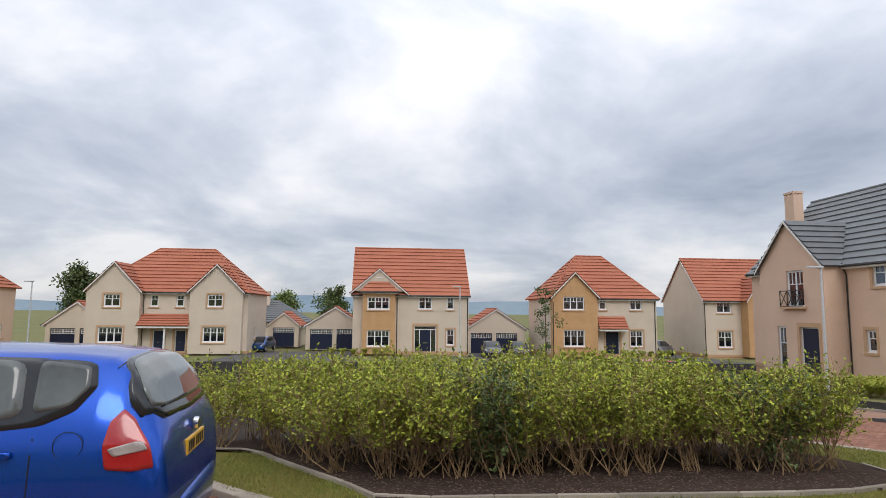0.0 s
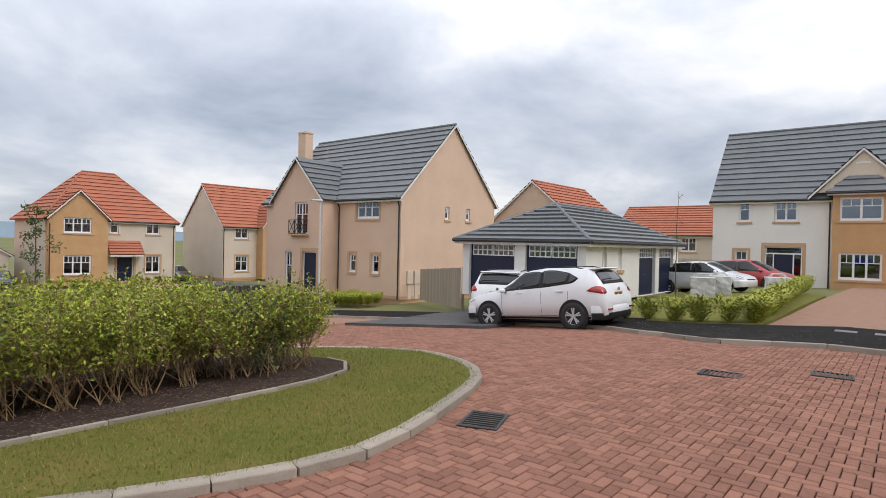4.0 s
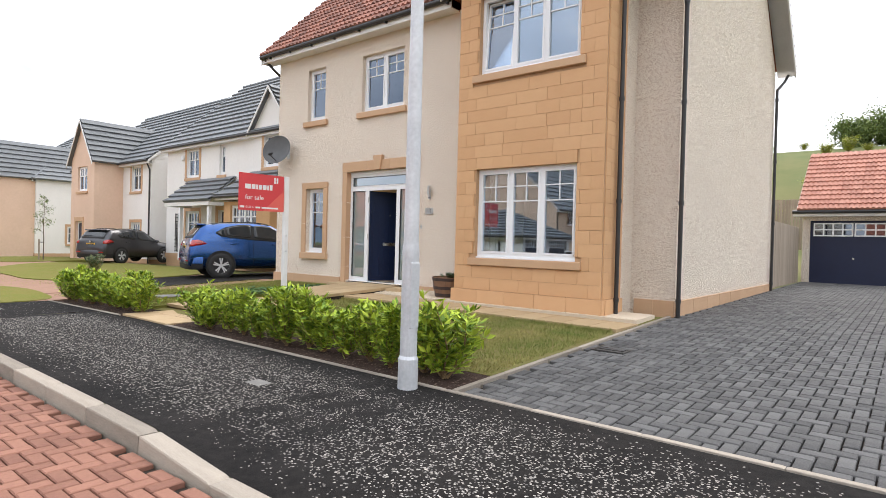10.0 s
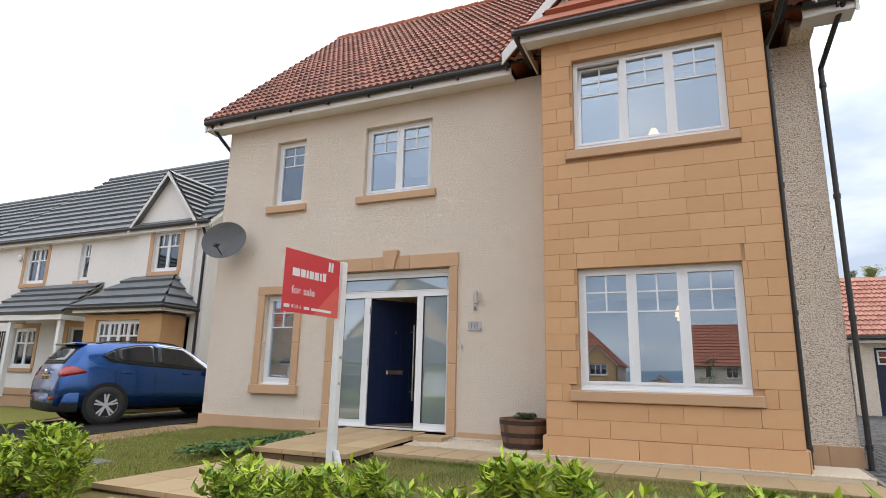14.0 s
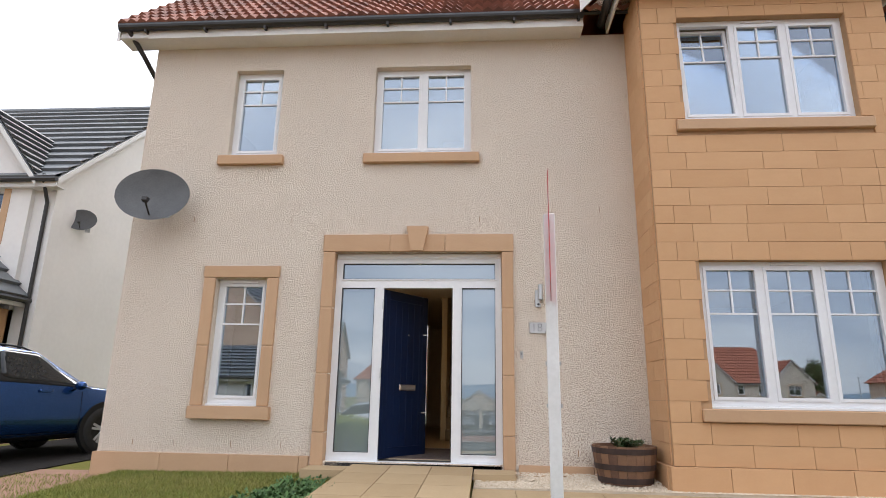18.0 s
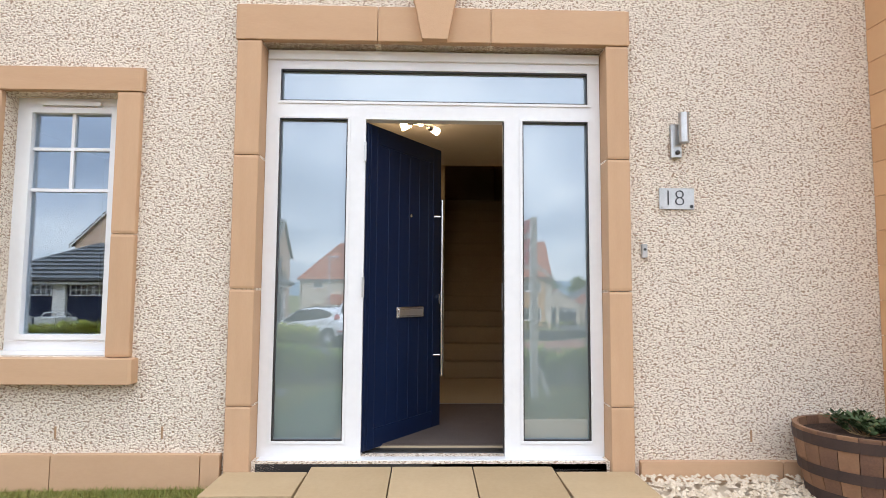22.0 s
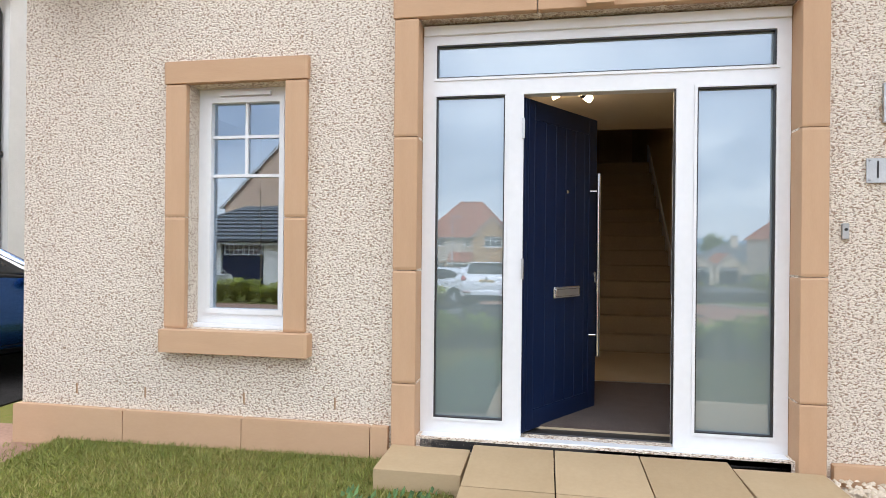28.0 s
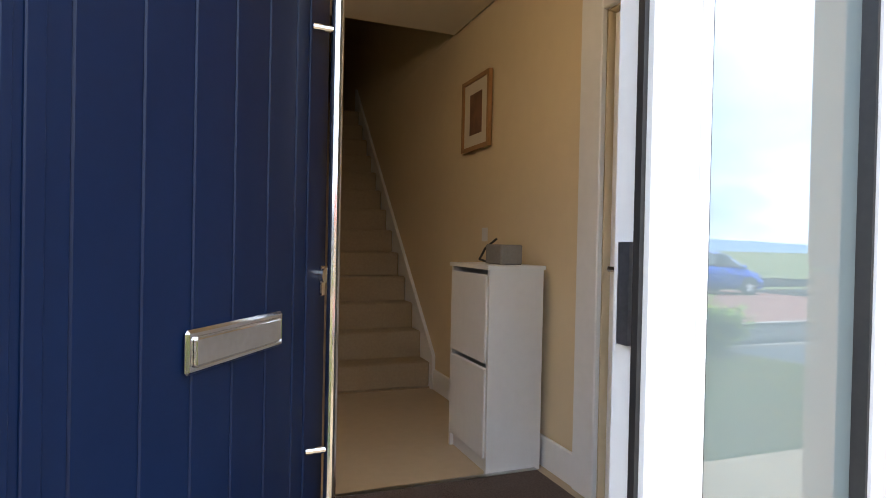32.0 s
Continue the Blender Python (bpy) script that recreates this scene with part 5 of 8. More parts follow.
bm = bmesh.new()
box(bm, 0.345, 0.675, -0.012, 0.001, 1.05, 1.13, bevel=0.006)
box(bm, 0.36, 0.66, -0.018, -0.012, 1.063, 1.117, bevel=0.005)
part("letter_plate", bm, M_CHROME, leaf, "chrome letter plate")
bm = bmesh.new()
tube(bm, (0.86, -0.05, 0.60), (0.86, -0.05, 1.96), 0.016, n=16)
part("pull_handle", bm, M_CHROME, leaf, "long chrome bar handle")
for z in (0.755, 1.83):
    bm = bmesh.new()
    tube(bm, (0.86, -0.05, z), (0.82, 0.0, z), 0.009, n=10)
    part("handle_mount", bm, M_CHROME, leaf)
bm = bmesh.new()
tube(bm, (0.892, -0.014, 1.2), (0.892, 0.0, 1.2), 0.02, n=14)
box(bm, 0.88, 0.904, -0.008, 0.0, 1.145, 1.225, bevel=0.003)
part("lock", bm, M_CHROME, leaf)
bm = bmesh.new()
tube(bm, (0.51, -0.006, 1.8), (0.51, 0.002, 1.8), 0.012, n=12)
part("door_viewer", bm, M_CHROME, leaf)
part("lock_plate", boxes((LEAF, LEAF + 0.004, 0.012, 0.036, 0.5, 2.1)), M_STEEL, leaf)

# roof: rolled tiles, the lower courses piece by piece
TW, TG = 0.30, 0.298
RV0, RV1 = -0.32, HD / 2
slope = math.atan2(HR - 6.27, RV1 - RV0)
SL = (RV1 - RV0) / math.cos(slope)


def tile_rows(w, l, t=0.055, k=8, amp=0.05):
    vs = []
    for y, lift in ((0.0, t), (l, 0.0)):
        for i in range(k + 1):
            x = w * i / k
            vs.append((x, y, lift + amp * (0.5 - 0.5 * math.cos(4 * math.pi * i / k))))
    for i in range(k + 1):
        x = w * i / k
        vs.append((x, 0.0, -0.004 + amp * (0.5 - 0.5 * math.cos(4 * math.pi * i / k)) * 0.9))
    vs += vs[:k + 1]
    fs = []
    for i in range(k):
        fs.append((i, i + 1, k + 2 + i, k + 1 + i))
        fs.append((2 * k + 2 + i, 2 * k + 3 + i, 3 * k + 4 + i, 3 * k + 3 + i))
    return vs, fs


tv, tf = tile_rows(TW, TG + 0.05)
TILE_ME = bpy.data.meshes.new("tile")
TILE_ME.from_pydata(tv, [], tf)
TILE_ME.shade_smooth()
TILE_ME.materials.append(M_ROOF_R)
bm = bmesh.new()
box(bm, -0.45, HW + 0.45, 0, SL, -0.05, -0.012)
front_m = pose(0, RV0, 6.27, math.degrees(slope), 0, 0)
roof = part("roof", bm, M_BLACK, H, "red profiled concrete tile roof", m=front_m)
nr, nc = int(SL / TG), int((HW + 0.9) / TW) + 1
jv, jf = [], []
rt = random.Random(8)
for r in range(nr + 1):
    for c in range(nc):
        x, y = -0.45 + c * TW, r * TG - 0.04
        dz = rt.uniform(0, 0.005)
        if r < 8:
            shared("tile", TILE_ME, roof, Matrix.Translation((x, y, dz)) @ pose(0, 0, 0, rt.uniform(-0.3, 0.3), rt.uniform(-0.4, 0.4), 0))
        else:
            b0 = len(jv)
            jv += [(v[0] + x, v[1] + y, v[2] + dz) for v in tv]
            jf += [tuple(i + b0 for i in f) for f in tf]
gj, gk = [], []
g_slope = math.atan2(4.74 - 2.52, 2.9)
g_m = pose(0, -0.3, 2.58, math.degrees(g_slope), 0, 0)
for r in range(int(3.6 / TG) + 1):
    for c in range(25):
        b0 = len(gj)
        gj += [(v[0] - 0.15 + c * TW, v[1] + r * TG - 0.04, v[2] * 0.9 + rt.uniform(0, 0.004)) for v in tv]
        gk += [tuple(i + b0 for i in f) for f in tf]
tagged(soup("roof_tiles", gj, gk, surf("pink_roof_tile_rolled", (0.50, 0.24, 0.17), (0.34, 0.145, 0.10), 2.5, 0.8, 0.4, 40, island=0.4), back_garage, g_m, smooth=True), kind="stuff")
M_ROOF_RJ = surf("red_roof_tile_joined", (0.37, 0.155, 0.105), (0.15, 0.068, 0.05), 1.4, 0.85, 0.3, 50, island=0.45)
tagged(soup("upper_tiles", jv, jf, M_ROOF_RJ, roof, smooth=True), kind="stuff")
bm = bmesh.new()
courses(bm, (HW + 0.45, HD + 0.32, 6.27), (-0.45, HD + 0.32, 6.27), (HW + 0.45, HD / 2, HR), (-0.45, HD / 2, HR), 22)
part("back_slope", bm, M_ROOF_RF, H)
bm = bmesh.new()
for i in range(int((HW + 0.9) / 0.45)):
    tube(bm, (-0.45 + i * 0.45, HD / 2, HR + 0.0), (-0.45 + i * 0.45 + 0.45, HD / 2, HR + 0.015), 0.12, 0.13, n=10)
part("ridge_tile", bm, M_ROOF_RF, H)
for x in (-0.46, HW + 0.42):
    for s in (0, 1):
        bm = bmesh.new()
        ya, yb = (RV0, HD / 2) if s == 0 else (HD - RV0, HD / 2)
        v = [bm.verts.new((xx, yy, zz)) for xx in (x, x + 0.04) for yy, zz in ((ya, 6.27 - 0.26), (yb, HR - 0.26), (yb, HR - 0.02), (ya, 6.27 - 0.02))]
        for f in ((0, 1, 2, 3), (7, 6, 5, 4), (0, 4, 5, 1), (3, 2, 6, 7), (0, 3, 7, 4), (1, 5, 6, 2)):
            bm.faces.new([v[i] for i in f])
        bmesh.ops.recalc_face_normals(bm, faces=bm.faces)
        part("bargeboard", bm, M_SOFFIT, H)
for x0, x1 in ((-0.42, 0.0), (HW, HW + 0.42)):
    for s in (0, 1):
        ya, yb = (RV0, HD / 2) if s == 0 else (HD - RV0, HD / 2)
        bm = bmesh.new()
        bm.faces.new([bm.verts.new(p) for p in ((x0, ya, 6.05), (x1, ya, 6.05), (x1, yb, HR - 0.22), (x0, yb, HR - 0.22))])
        bmesh.ops.solidify(bm, geom=bm.faces[:], thickness=0.012)
        part("verge_soffit", bm, M_SOFFIT, H)
for a, b in ((-0.42, 6.36), (10.6, HW + 0.42)):
    part("fascia", boxes((a, b, RV0 + 0.02, RV0 + 0.045, 6.05, 6.235)), M_SOFFIT, H)
    part("soffit", boxes((a, b, RV0 + 0.046, 0.0, 6.05, 6.07)), M_SOFFIT, H)
    bm = bmesh.new()
    tube(bm, (a, RV0 - 0.03, 6.215), (b, RV0 - 0.03, 6.215), 0.062, n=12)
    x = a + 0.4
    while x < b:
        box(bm, x, x + 0.03, RV0 - 0.06, RV0 + 0.02, 6.12, 6.24)
        x += 0.9
    part("gutter", bm, M_BLACK, H)
# head of the bay: hipped skirt roof and the gable behind it
skirt_roof(H, BU0, BU1, -BV, 6.31, M_ROOF_RF, 1.4, 1.5)
bm = bmesh.new()
mu = (BU0 + BU1) / 2
GX, GA = 0.72, 8.65
prism(bm, [(BU0 - GX + 0.2, 6.3), (BU1 + GX - 0.2, 6.3), (mu, GA - 0.14)], -0.40, -0.28)
part("gable_panel", bm, M_CREAM, H)
bm = bmesh.new()
courses(bm, (BU0 - GX, 3.4, 6.3), (BU0 - GX, -0.52, 6.3), (mu, 3.4, GA), (mu, -0.52, GA), 9)
courses(bm, (BU1 + GX, -0.52, 6.3), (BU1 + GX, 3.4, 6.3), (mu, -0.52, GA), (mu, 3.4, GA), 9)
part("bay_roof", bm, M_ROOF_RF, H)
for s in (-1, 1):
    bm = bmesh.new()
    uu = BU0 - GX if s < 0 else BU1 + GX
    pts = [(uu, 6.3 - 0.2), (mu, GA - 0.22), (mu, GA + 0.0), (uu, 6.32)]
    prism(bm, pts if s < 0 else pts[::-1], -0.56, -0.53)
    part("bargeboard", bm, M_SOFFIT, H)
# downpipes
for pts in ([(BU1 + 0.34, -0.9, 6.3), (BU1 + 0.2, -0.55, 5.9), (BU1 + 0.09, -0.35, 5.7), (BU1 + 0.09, -0.35, 0.05)],
            [(HW + 0.3, RV0 - 0.03, 6.2), (HW + 0.2, -0.1, 5.95), (HW + 0.08, 0.42, 5.6), (HW + 0.08, 0.42, 0.0)],
            [(HW + 0.3, HD + 0.35, 6.2), (HW + 0.2, HD + 0.2, 5.9), (HW + 0.08, HD - 0.15, 5.6), (HW + 0.08, HD - 0.15, 0.0)],
            [(-0.3, RV0 - 0.03, 6.2), (-0.16, -0.1, 5.9), (-0.08, 0.3, 5.6), (-0.08, 0.3, -0.1)]):
    bm = bmesh.new()
    pipe(bm, pts, 0.036, n=10)
    for z in (0.25, 1.9, 3.6, 5.3):
        tube(bm, (pts[-1][0], pts[-1][1], z), (pts[-1][0], pts[-1][1], z + 0.07), 0.047, n=10)
    part("downpipe", bm, M_BLACK, H)
# weep slots in the render
for u, w in ((0.45, 0.32), (1.0, 0.32), (1.75, 0.32), (2.4, 0.32), (0.9, 3.3), (2.3, 3.3), (3.3, 3.28), (4.9, 3.28), (6.1, 0.3), (6.5, 3.4), (0.6, 5.85), (2.7, 5.9), (5.1, 5.9)):
    part("weep_vent", boxes((u, u + 0.012, -0.004, 0.01, w, w + 0.075)), M_MORTAR, H)

# fittings on the front
lampw = thing("wall_lamp", pose(10.99, -10.2, 2.27, 0, 0, 180), "brushed steel up-and-down wall light with sensor", "wall lamp")
bm = bmesh.new()
box(bm, -0.035, 0.035, -0.03, 0.0, -0.15, 0.075, bevel=0.005)
part("back_plate", bm, M_STEEL, lampw)
bm = bmesh.new()
tube(bm, (0.03, -0.075, -0.06), (0.03, -0.075, 0.135), 0.031, n=20)
part("lamp_tube", bm, M_STEEL, lampw)
part("arm", boxes((0.015, 0.035, -0.06, -0.03, 0.0, 0.04)), M_STEEL, lampw)
bm = bmesh.new()
bmesh.ops.create_uvsphere(bm, u_segments=12, v_segments=8, radius=0.016, matrix=pose(0.005, -0.034, -0.115))
part("sensor", bm, M_BLACK, lampw)


def lettering(name, text, size, material, parent, m, depth=0.002, thin=0.0):
    cu = bpy.data.curves.new(name, "FONT")
    cu.body, cu.size, cu.extrude, cu.offset = text, size, depth, -thin
    cu.align_x, cu.align_y = "CENTER", "CENTER"
    cu.materials.append(material)
    tmp = bpy.data.objects.new("tmp", cu)
    scene.collection.objects.link(tmp)
    me = bpy.data.meshes.new_from_object(tmp.evaluated_get(bpy.context.evaluated_depsgraph_get()))
    bpy.data.objects.remove(tmp)
    ob = new(name, me)
    ob.parent = parent
    ob.matrix_basis = m
    return ob


M_INK = surf("dark_ink", (0.03, 0.03, 0.035), (0.02, 0.02, 0.02), 5, 0.5)
plate = tagged(part("house_number", boxes((-0.115, 0.115, -0.014, -0.008, -0.07, 0.07), bevel=0.002), M_STEEL, None, m=pose(10.99, -10.2, 1.853, 0, 0, 180)), "brushed steel house number plate reading 18", "house number")
lettering("digits", "18", 0.15, M_INK, plate, pose(-0.02, -0.0155, 0.0, 90, 0, 0), thin=0.0035)
bm = bmesh.new()
for x in (-0.1, 0.1):
    for z in (-0.056, 0.056):
        tube(bm, (x, 0.0, z), (x, -0.014, z), 0.006, n=8)
part("stand_off", bm, M_STEEL, plate)
bm = bmesh.new()
tube(bm, (0.095, -0.0165, -0.05), (0.095, -0.014, -0.05), 0.012, n=12)
part("roundel", bm, M_INK, plate)
bell = tagged(part("door_bell", boxes((-0.018, 0.018, -0.022, 0.0, -0.045, 0.045), bevel=0.004), M_STEEL, None, m=pose(11.21, -10.2, 1.51, 0, 0, 180)), "small steel door bell on the roughcast wall", "door bell")
bm = bmesh.new()
tube(bm, (0, -0.027, 0.01), (0, -0.022, 0.01), 0.009, n=10)
part("button", bm, M_BLACK, bell)


def dish(m, label, r):
    d = thing("satellite_dish", m, label, "satellite dish")
    vs, fs, k = [(0, 0, 0)], [], 28
    for q in range(1, 6):
        for i in range(k):
            a = 2 * math.pi * i / k
            s = q / 5
            vs.append((r * s * math.cos(a), -0.16 * r * s * s, 0.82 * r * s * math.sin(a)))
    for i in range(k):
        j = (i + 1) % k
        fs.append((0, 1 + i, 1 + j))
        for q in range(4):
            a = 1 + q * k
            fs.append((a + i, a + k + i, a + k + j, a + j))
    tilt = pose(0, -0.34, 0, -10, 0, 14)
    b = soup("reflector", vs, fs, M_DISH, d, tilt, smooth=True)
    bm = bmesh.new()
    tube(bm, (0, 0.0, -0.66 * r), (0.0, -0.62 * r, -0.45 * r), 0.012)
    part("feed_arm", bm, M_BLACK, d, m=tilt)
    bm = bmesh.new()
    box(bm, -0.035, 0.035, -0.72 * r, -0.55 * r, -0.5 * r, -0.36 * r, bevel=0.01)
    tube(bm, (0, -0.55 * r, -0.42 * r), (0, -0.45 * r, -0.32 * r), 0.03)
    part("receiver", bm, M_BLACK, d, m=tilt)
    bm = bmesh.new()
    tube(bm, (0, 0.0, -0.1), (0, -0.28, -0.02), 0.022)
    box(bm, -0.06, 0.06, -0.01, 0.0, -0.2, 0.05)
    part("bracket", bm, M_GALV, d)
    return d


dish(pose(16.17, -10.2, 3.56, 0, 0, 180), "dark grey mesh satellite dish on the house corner", 0.475)
dish(pose(21.33, -15.6, 4.9, 0, 0, 190), "small grey satellite dish on the white gable", 0.33)

# hall behind the open door: floor, walls, ceiling, stairs
M_VINYL = surf("beige_vinyl", (0.50, 0.40, 0.27), (0.44, 0.35, 0.23), 1.2, 0.45)
M_MAT = surf("brown_mat", (0.13, 0.095, 0.08), (0.09, 0.065, 0.055), 8, 1.0, 1.0, 220, fine=0.7)
M_STAIR = surf("beige_carpet", (0.42, 0.33, 0.21), (0.36, 0.28, 0.18), 4, 1.0, 0.8, 220, fine=0.6)
FL = 0.2
part("hall_floor", boxes((0.3, 5.4, 0.3, 8.3, FL - 0.1, FL)), M_VINYL, H, m=None)
part("hall_mat", boxes((2.9, 5.32, 0.305, 1.735, FL, FL + 0.012)), M_MAT, H)
part("threshold_strip", boxes((2.9, 5.32, 1.737, 1.765, FL, FL + 0.014)), M_STEEL, H)
part("room_floor", boxes((5.5, 9.76, 0.3, 0.82, FL - 0.1, FL), (5.5, HW - 0.31, 0.82, 8.3, FL - 0.1, FL), (BU0 + 0.25, BU1 - 0.25, -0.5, 0.3, FL - 0.1, FL)), M_STAIR, H)
part("hall_wall", boxes((5.4, 5.5, 0.3, 0.49, FL, 2.75), (5.4, 5.5, 1.37, 8.3, FL, 2.75), (5.4, 5.5, 0.49, 1.37, 2.29, 2.75), (5.4, 5.5, 3.1, 8.3, 2.751, 5.8), (4.15, 5.4, 3.0, 3.1, 3.001, 5.84)), M_HALL, H)
part("hall_wall", boxes((2.6, 2.7, 0.3, 3.2, FL, 2.75), (4.15, 4.25, 3.6, 8.3, FL, 5.8), (0.3, 2.6, 3.0, 3.1, FL, 2.75)), M_HALL, H)
part("hall_end", boxes((4.25, 5.4, 8.1, 8.25, FL, 5.8)), M_HALL, H)
part("inner_ceiling", boxes((0.3, 5.39, 0.3, 3.1, 2.75, 3.0), (0.3, 4.15, 3.1, 8.3, 2.75, 3.0), (5.51, 9.76, 0.31, 0.82, 2.75, 3.0), (5.51, HW - 0.31, 0.82, 8.3, 2.75, 3.0), (BU0 + 0.25, BU1 - 0.25, -0.44, 0.31, 2.75, 3.0)), M_CEIL, H)
part("loft_floor", boxes((0.3, 9.76, 0.3, 0.82, 5.85, 5.95), (0.3, HW - 0.31, 0.82, 8.3, 5.85, 5.95), (BU0 + 0.25, BU1 - 0.25, -0.5, 0.3, 5.9, 6.0)), M_CEIL, H)
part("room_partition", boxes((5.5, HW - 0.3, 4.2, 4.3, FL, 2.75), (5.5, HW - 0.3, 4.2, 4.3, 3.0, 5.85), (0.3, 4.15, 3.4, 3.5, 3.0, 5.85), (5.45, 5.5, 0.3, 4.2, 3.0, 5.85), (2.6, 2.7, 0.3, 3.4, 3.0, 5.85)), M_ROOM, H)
ST0, GO, RI = 3.43, 0.213, 0.2
st = part("staircase", boxes((4.25, 5.38, ST0 - 0.02, ST0, FL, FL + 0.01)), M_STAIR, H, "beige carpeted straight staircase")
for i in range(13):
    part("step", boxes((4.25, 5.37, ST0 + i * GO - 0.02, ST0 + (i + 1) * GO + 0.02, FL + 0.01, FL + (i + 1) * RI), bevel=0.012), M_STAIR, st)
bm = bmesh.new()
prism(bm, [(ST0 - 0.07, FL), (ST0 - 0.07, FL + 0.25), (ST0 + 13 * GO, FL + 13 * RI + 0.31), (ST0 + 13 * GO, FL + 13 * RI - 0.1), (ST0 + 0.15, FL)], 5.372, 5.398)
bmesh.ops.transform(bm, matrix=Matrix(((0, 1, 0, 0), (1, 0, 0, 0), (0, 0, 1, 0), (0, 0, 0, 1))), verts=bm.verts)
part("stringer", bm, M_UPVC, st)
part("baseboard", boxes((5.38, 5.399, 1.53, 3.355, FL, FL + 0.15), bevel=0.004), M_UPVC, H)
part("baseboard", boxes((5.38, 5.399, 0.305, 0.36, FL, FL + 0.15)), M_UPVC, H)
part("door_casing", boxes((5.37, 5.399, 1.372, 1.525, FL, 2.42), (5.37, 5.399, 0.37, 0.488, FL, 2.42), (5.37, 5.399, 0.488, 1.372, 2.292, 2.42), bevel=0.005), M_UPVC, H)
part("inner_door", boxes((5.43, 5.47, 0.5, 1.36, FL + 0.01, 2.28)), M_UPVC, H)
bm = bmesh.new()
tube(bm, (5.43, 1.29, 1.2), (5.37, 1.29, 1.2), 0.012)
tube(bm, (5.375, 1.29, 1.2), (5.375, 1.17, 1.2), 0.01)
part("door_handle", bm, M_CHROME, H)

# things in the hall
cab = thing("shoe_cabinet", pose(11.28, -12.2, FL + 0.001, 0, 0, 180), "white two-flap shoe cabinet on the vinyl floor", "cabinet")
M_CAB = surf("white_laminate", (0.76, 0.75, 0.74), (0.71, 0.70, 0.69), 2, 0.4)
part("body", boxes((-0.31, -0.02, -0.235, -0.215, 0.0, 0.97), (-0.31, -0.02, 0.215, 0.235, 0.0, 0.97), (-0.32, -0.01, -0.24, 0.24, 0.97, 0.99), (-0.29, -0.02, -0.215, 0.215, 0.05, 0.07), (-0.03, -0.015, -0.215, 0.215, 0.07, 0.97)), M_CAB, cab)
for z0, z1 in ((0.075, 0.5), (0.525, 0.945)):
    part("flap", boxes((-0.318, -0.295, -0.212, 0.212, z0, z1), bevel=0.004), M_CAB, cab)
part("plinth", boxes((-0.29, -0.27, -0.215, 0.215, 0.0, 0.06)), M_CAB, cab)
M_WOODF = surf("oak_frame", (0.40, 0.22, 0.09), (0.30, 0.16, 0.06), 6, 0.5)
pic = thing("picture", pose(11.26, -12.87, 2.115, 0, 0, 90), "small picture in an oak frame on the hall wall", "picture")
part("frame", boxes((-0.205, -0.18, 0.0, 0.025, -0.23, 0.23), (0.18, 0.205, 0.0, 0.025, -0.23, 0.23), (-0.18, 0.18, 0.0, 0.025, -0.23, -0.205), (-0.18, 0.18, 0.0, 0.025, 0.205, 0.23)), M_WOODF, pic, m=pose(0, 0, 0, 0, 0, 180))
part("mount", boxes((-0.18, 0.18, -0.012, -0.004, -0.205, 0.205)), M_CEIL, pic)
part("print", boxes((-0.09, 0.09, -0.015, -0.013, -0.13, 0.13)), surf("brown_print", (0.28, 0.14, 0.07), (0.10, 0.06, 0.05), 14, 0.6, fine=0.6), pic)
tray = thing("letter_holder", pose(11.42, -12.16, FL + 0.991, 0, 0, 180), "grey box with keys and a small plant on the cabinet", "box")
part("box", boxes((-0.06, 0.06, -0.09, 0.09, 0.0, 0.10), bevel=0.006), surf("grey_card", (0.22, 0.21, 0.20), (0.17, 0.16, 0.15), 5, 0.7), tray)
bm = bmesh.new()
pipe(bm, [(-0.03, 0.13, 0.006), (-0.06, 0.16, 0.02), (-0.05, 0.11, 0.08), (0.0, 0.08, 0.13)], 0.006)
part("cable", bm, M_BLACK, tray)
sw = tagged(part("light_switch", boxes((-0.045, 0.045, -0.012, 0.0, -0.045, 0.045), bevel=0.004), M_CAB, None, m=pose(11.251, -12.75, 1.35, 0, 0, 270)), "white light switch on the cream hall wall", "light switch")
part("rocker", boxes((-0.012, 0.012, -0.017, -0.0125, -0.02, 0.02)), M_UPVC, sw)
spots = thing("ceiling_spotlight", pose(12.69, -11.37, 2.75), "chrome three-armed ceiling light with warm lit heads", "ceiling lamp")
bm = bmesh.new()
tube(bm, (0, 0, -0.022), (0, 0, 0), 0.055, n=20)
part("ceiling_plate", bm, M_CHROME, spots)
bm = bmesh.new()
tube(bm, (0, 0, -0.075), (0, 0, -0.0225), 0.012, n=10)
part("stem", bm, M_CHROME, spots)
for hx, hy in ((-0.01, 0.11), (-0.14, -0.13), (0.13, -0.02)):
    k = 0.13 / math.hypot(hx, hy)
    bm = bmesh.new()
    tube(bm, (0, 0, -0.07), (hx * 0.55, hy * 0.55, -0.075), 0.007, n=8)
    arm = part("arm", bm, M_CHROME, spots)
    bm = bmesh.new()
    tube(bm, (hx * 0.55, hy * 0.55, -0.07), (hx * 0.75, hy * 0.75, -0.082), 0.03, n=14)
    part("lamp_cup", bm, M_CHROME, arm)
    bm = bmesh.new()
    tube(bm, (hx * 0.76, hy * 0.76, -0.082), (hx * (1 + 0.2 * k), hy * (1 + 0.2 * k), -0.1), 0.029, 0.033, n=14)
    part("glass_shade", bm, M_SPOT, arm)
hall_lamp = bpy.data.lights.new("hall_spot", "POINT")
hall_lamp.energy, hall_lamp.color, hall_lamp.shadow_soft_size = 4.5, (1.0, 0.70, 0.40), 0.08
new("hall_spot", hall_lamp).location = (12.69, -11.37, 2.55)
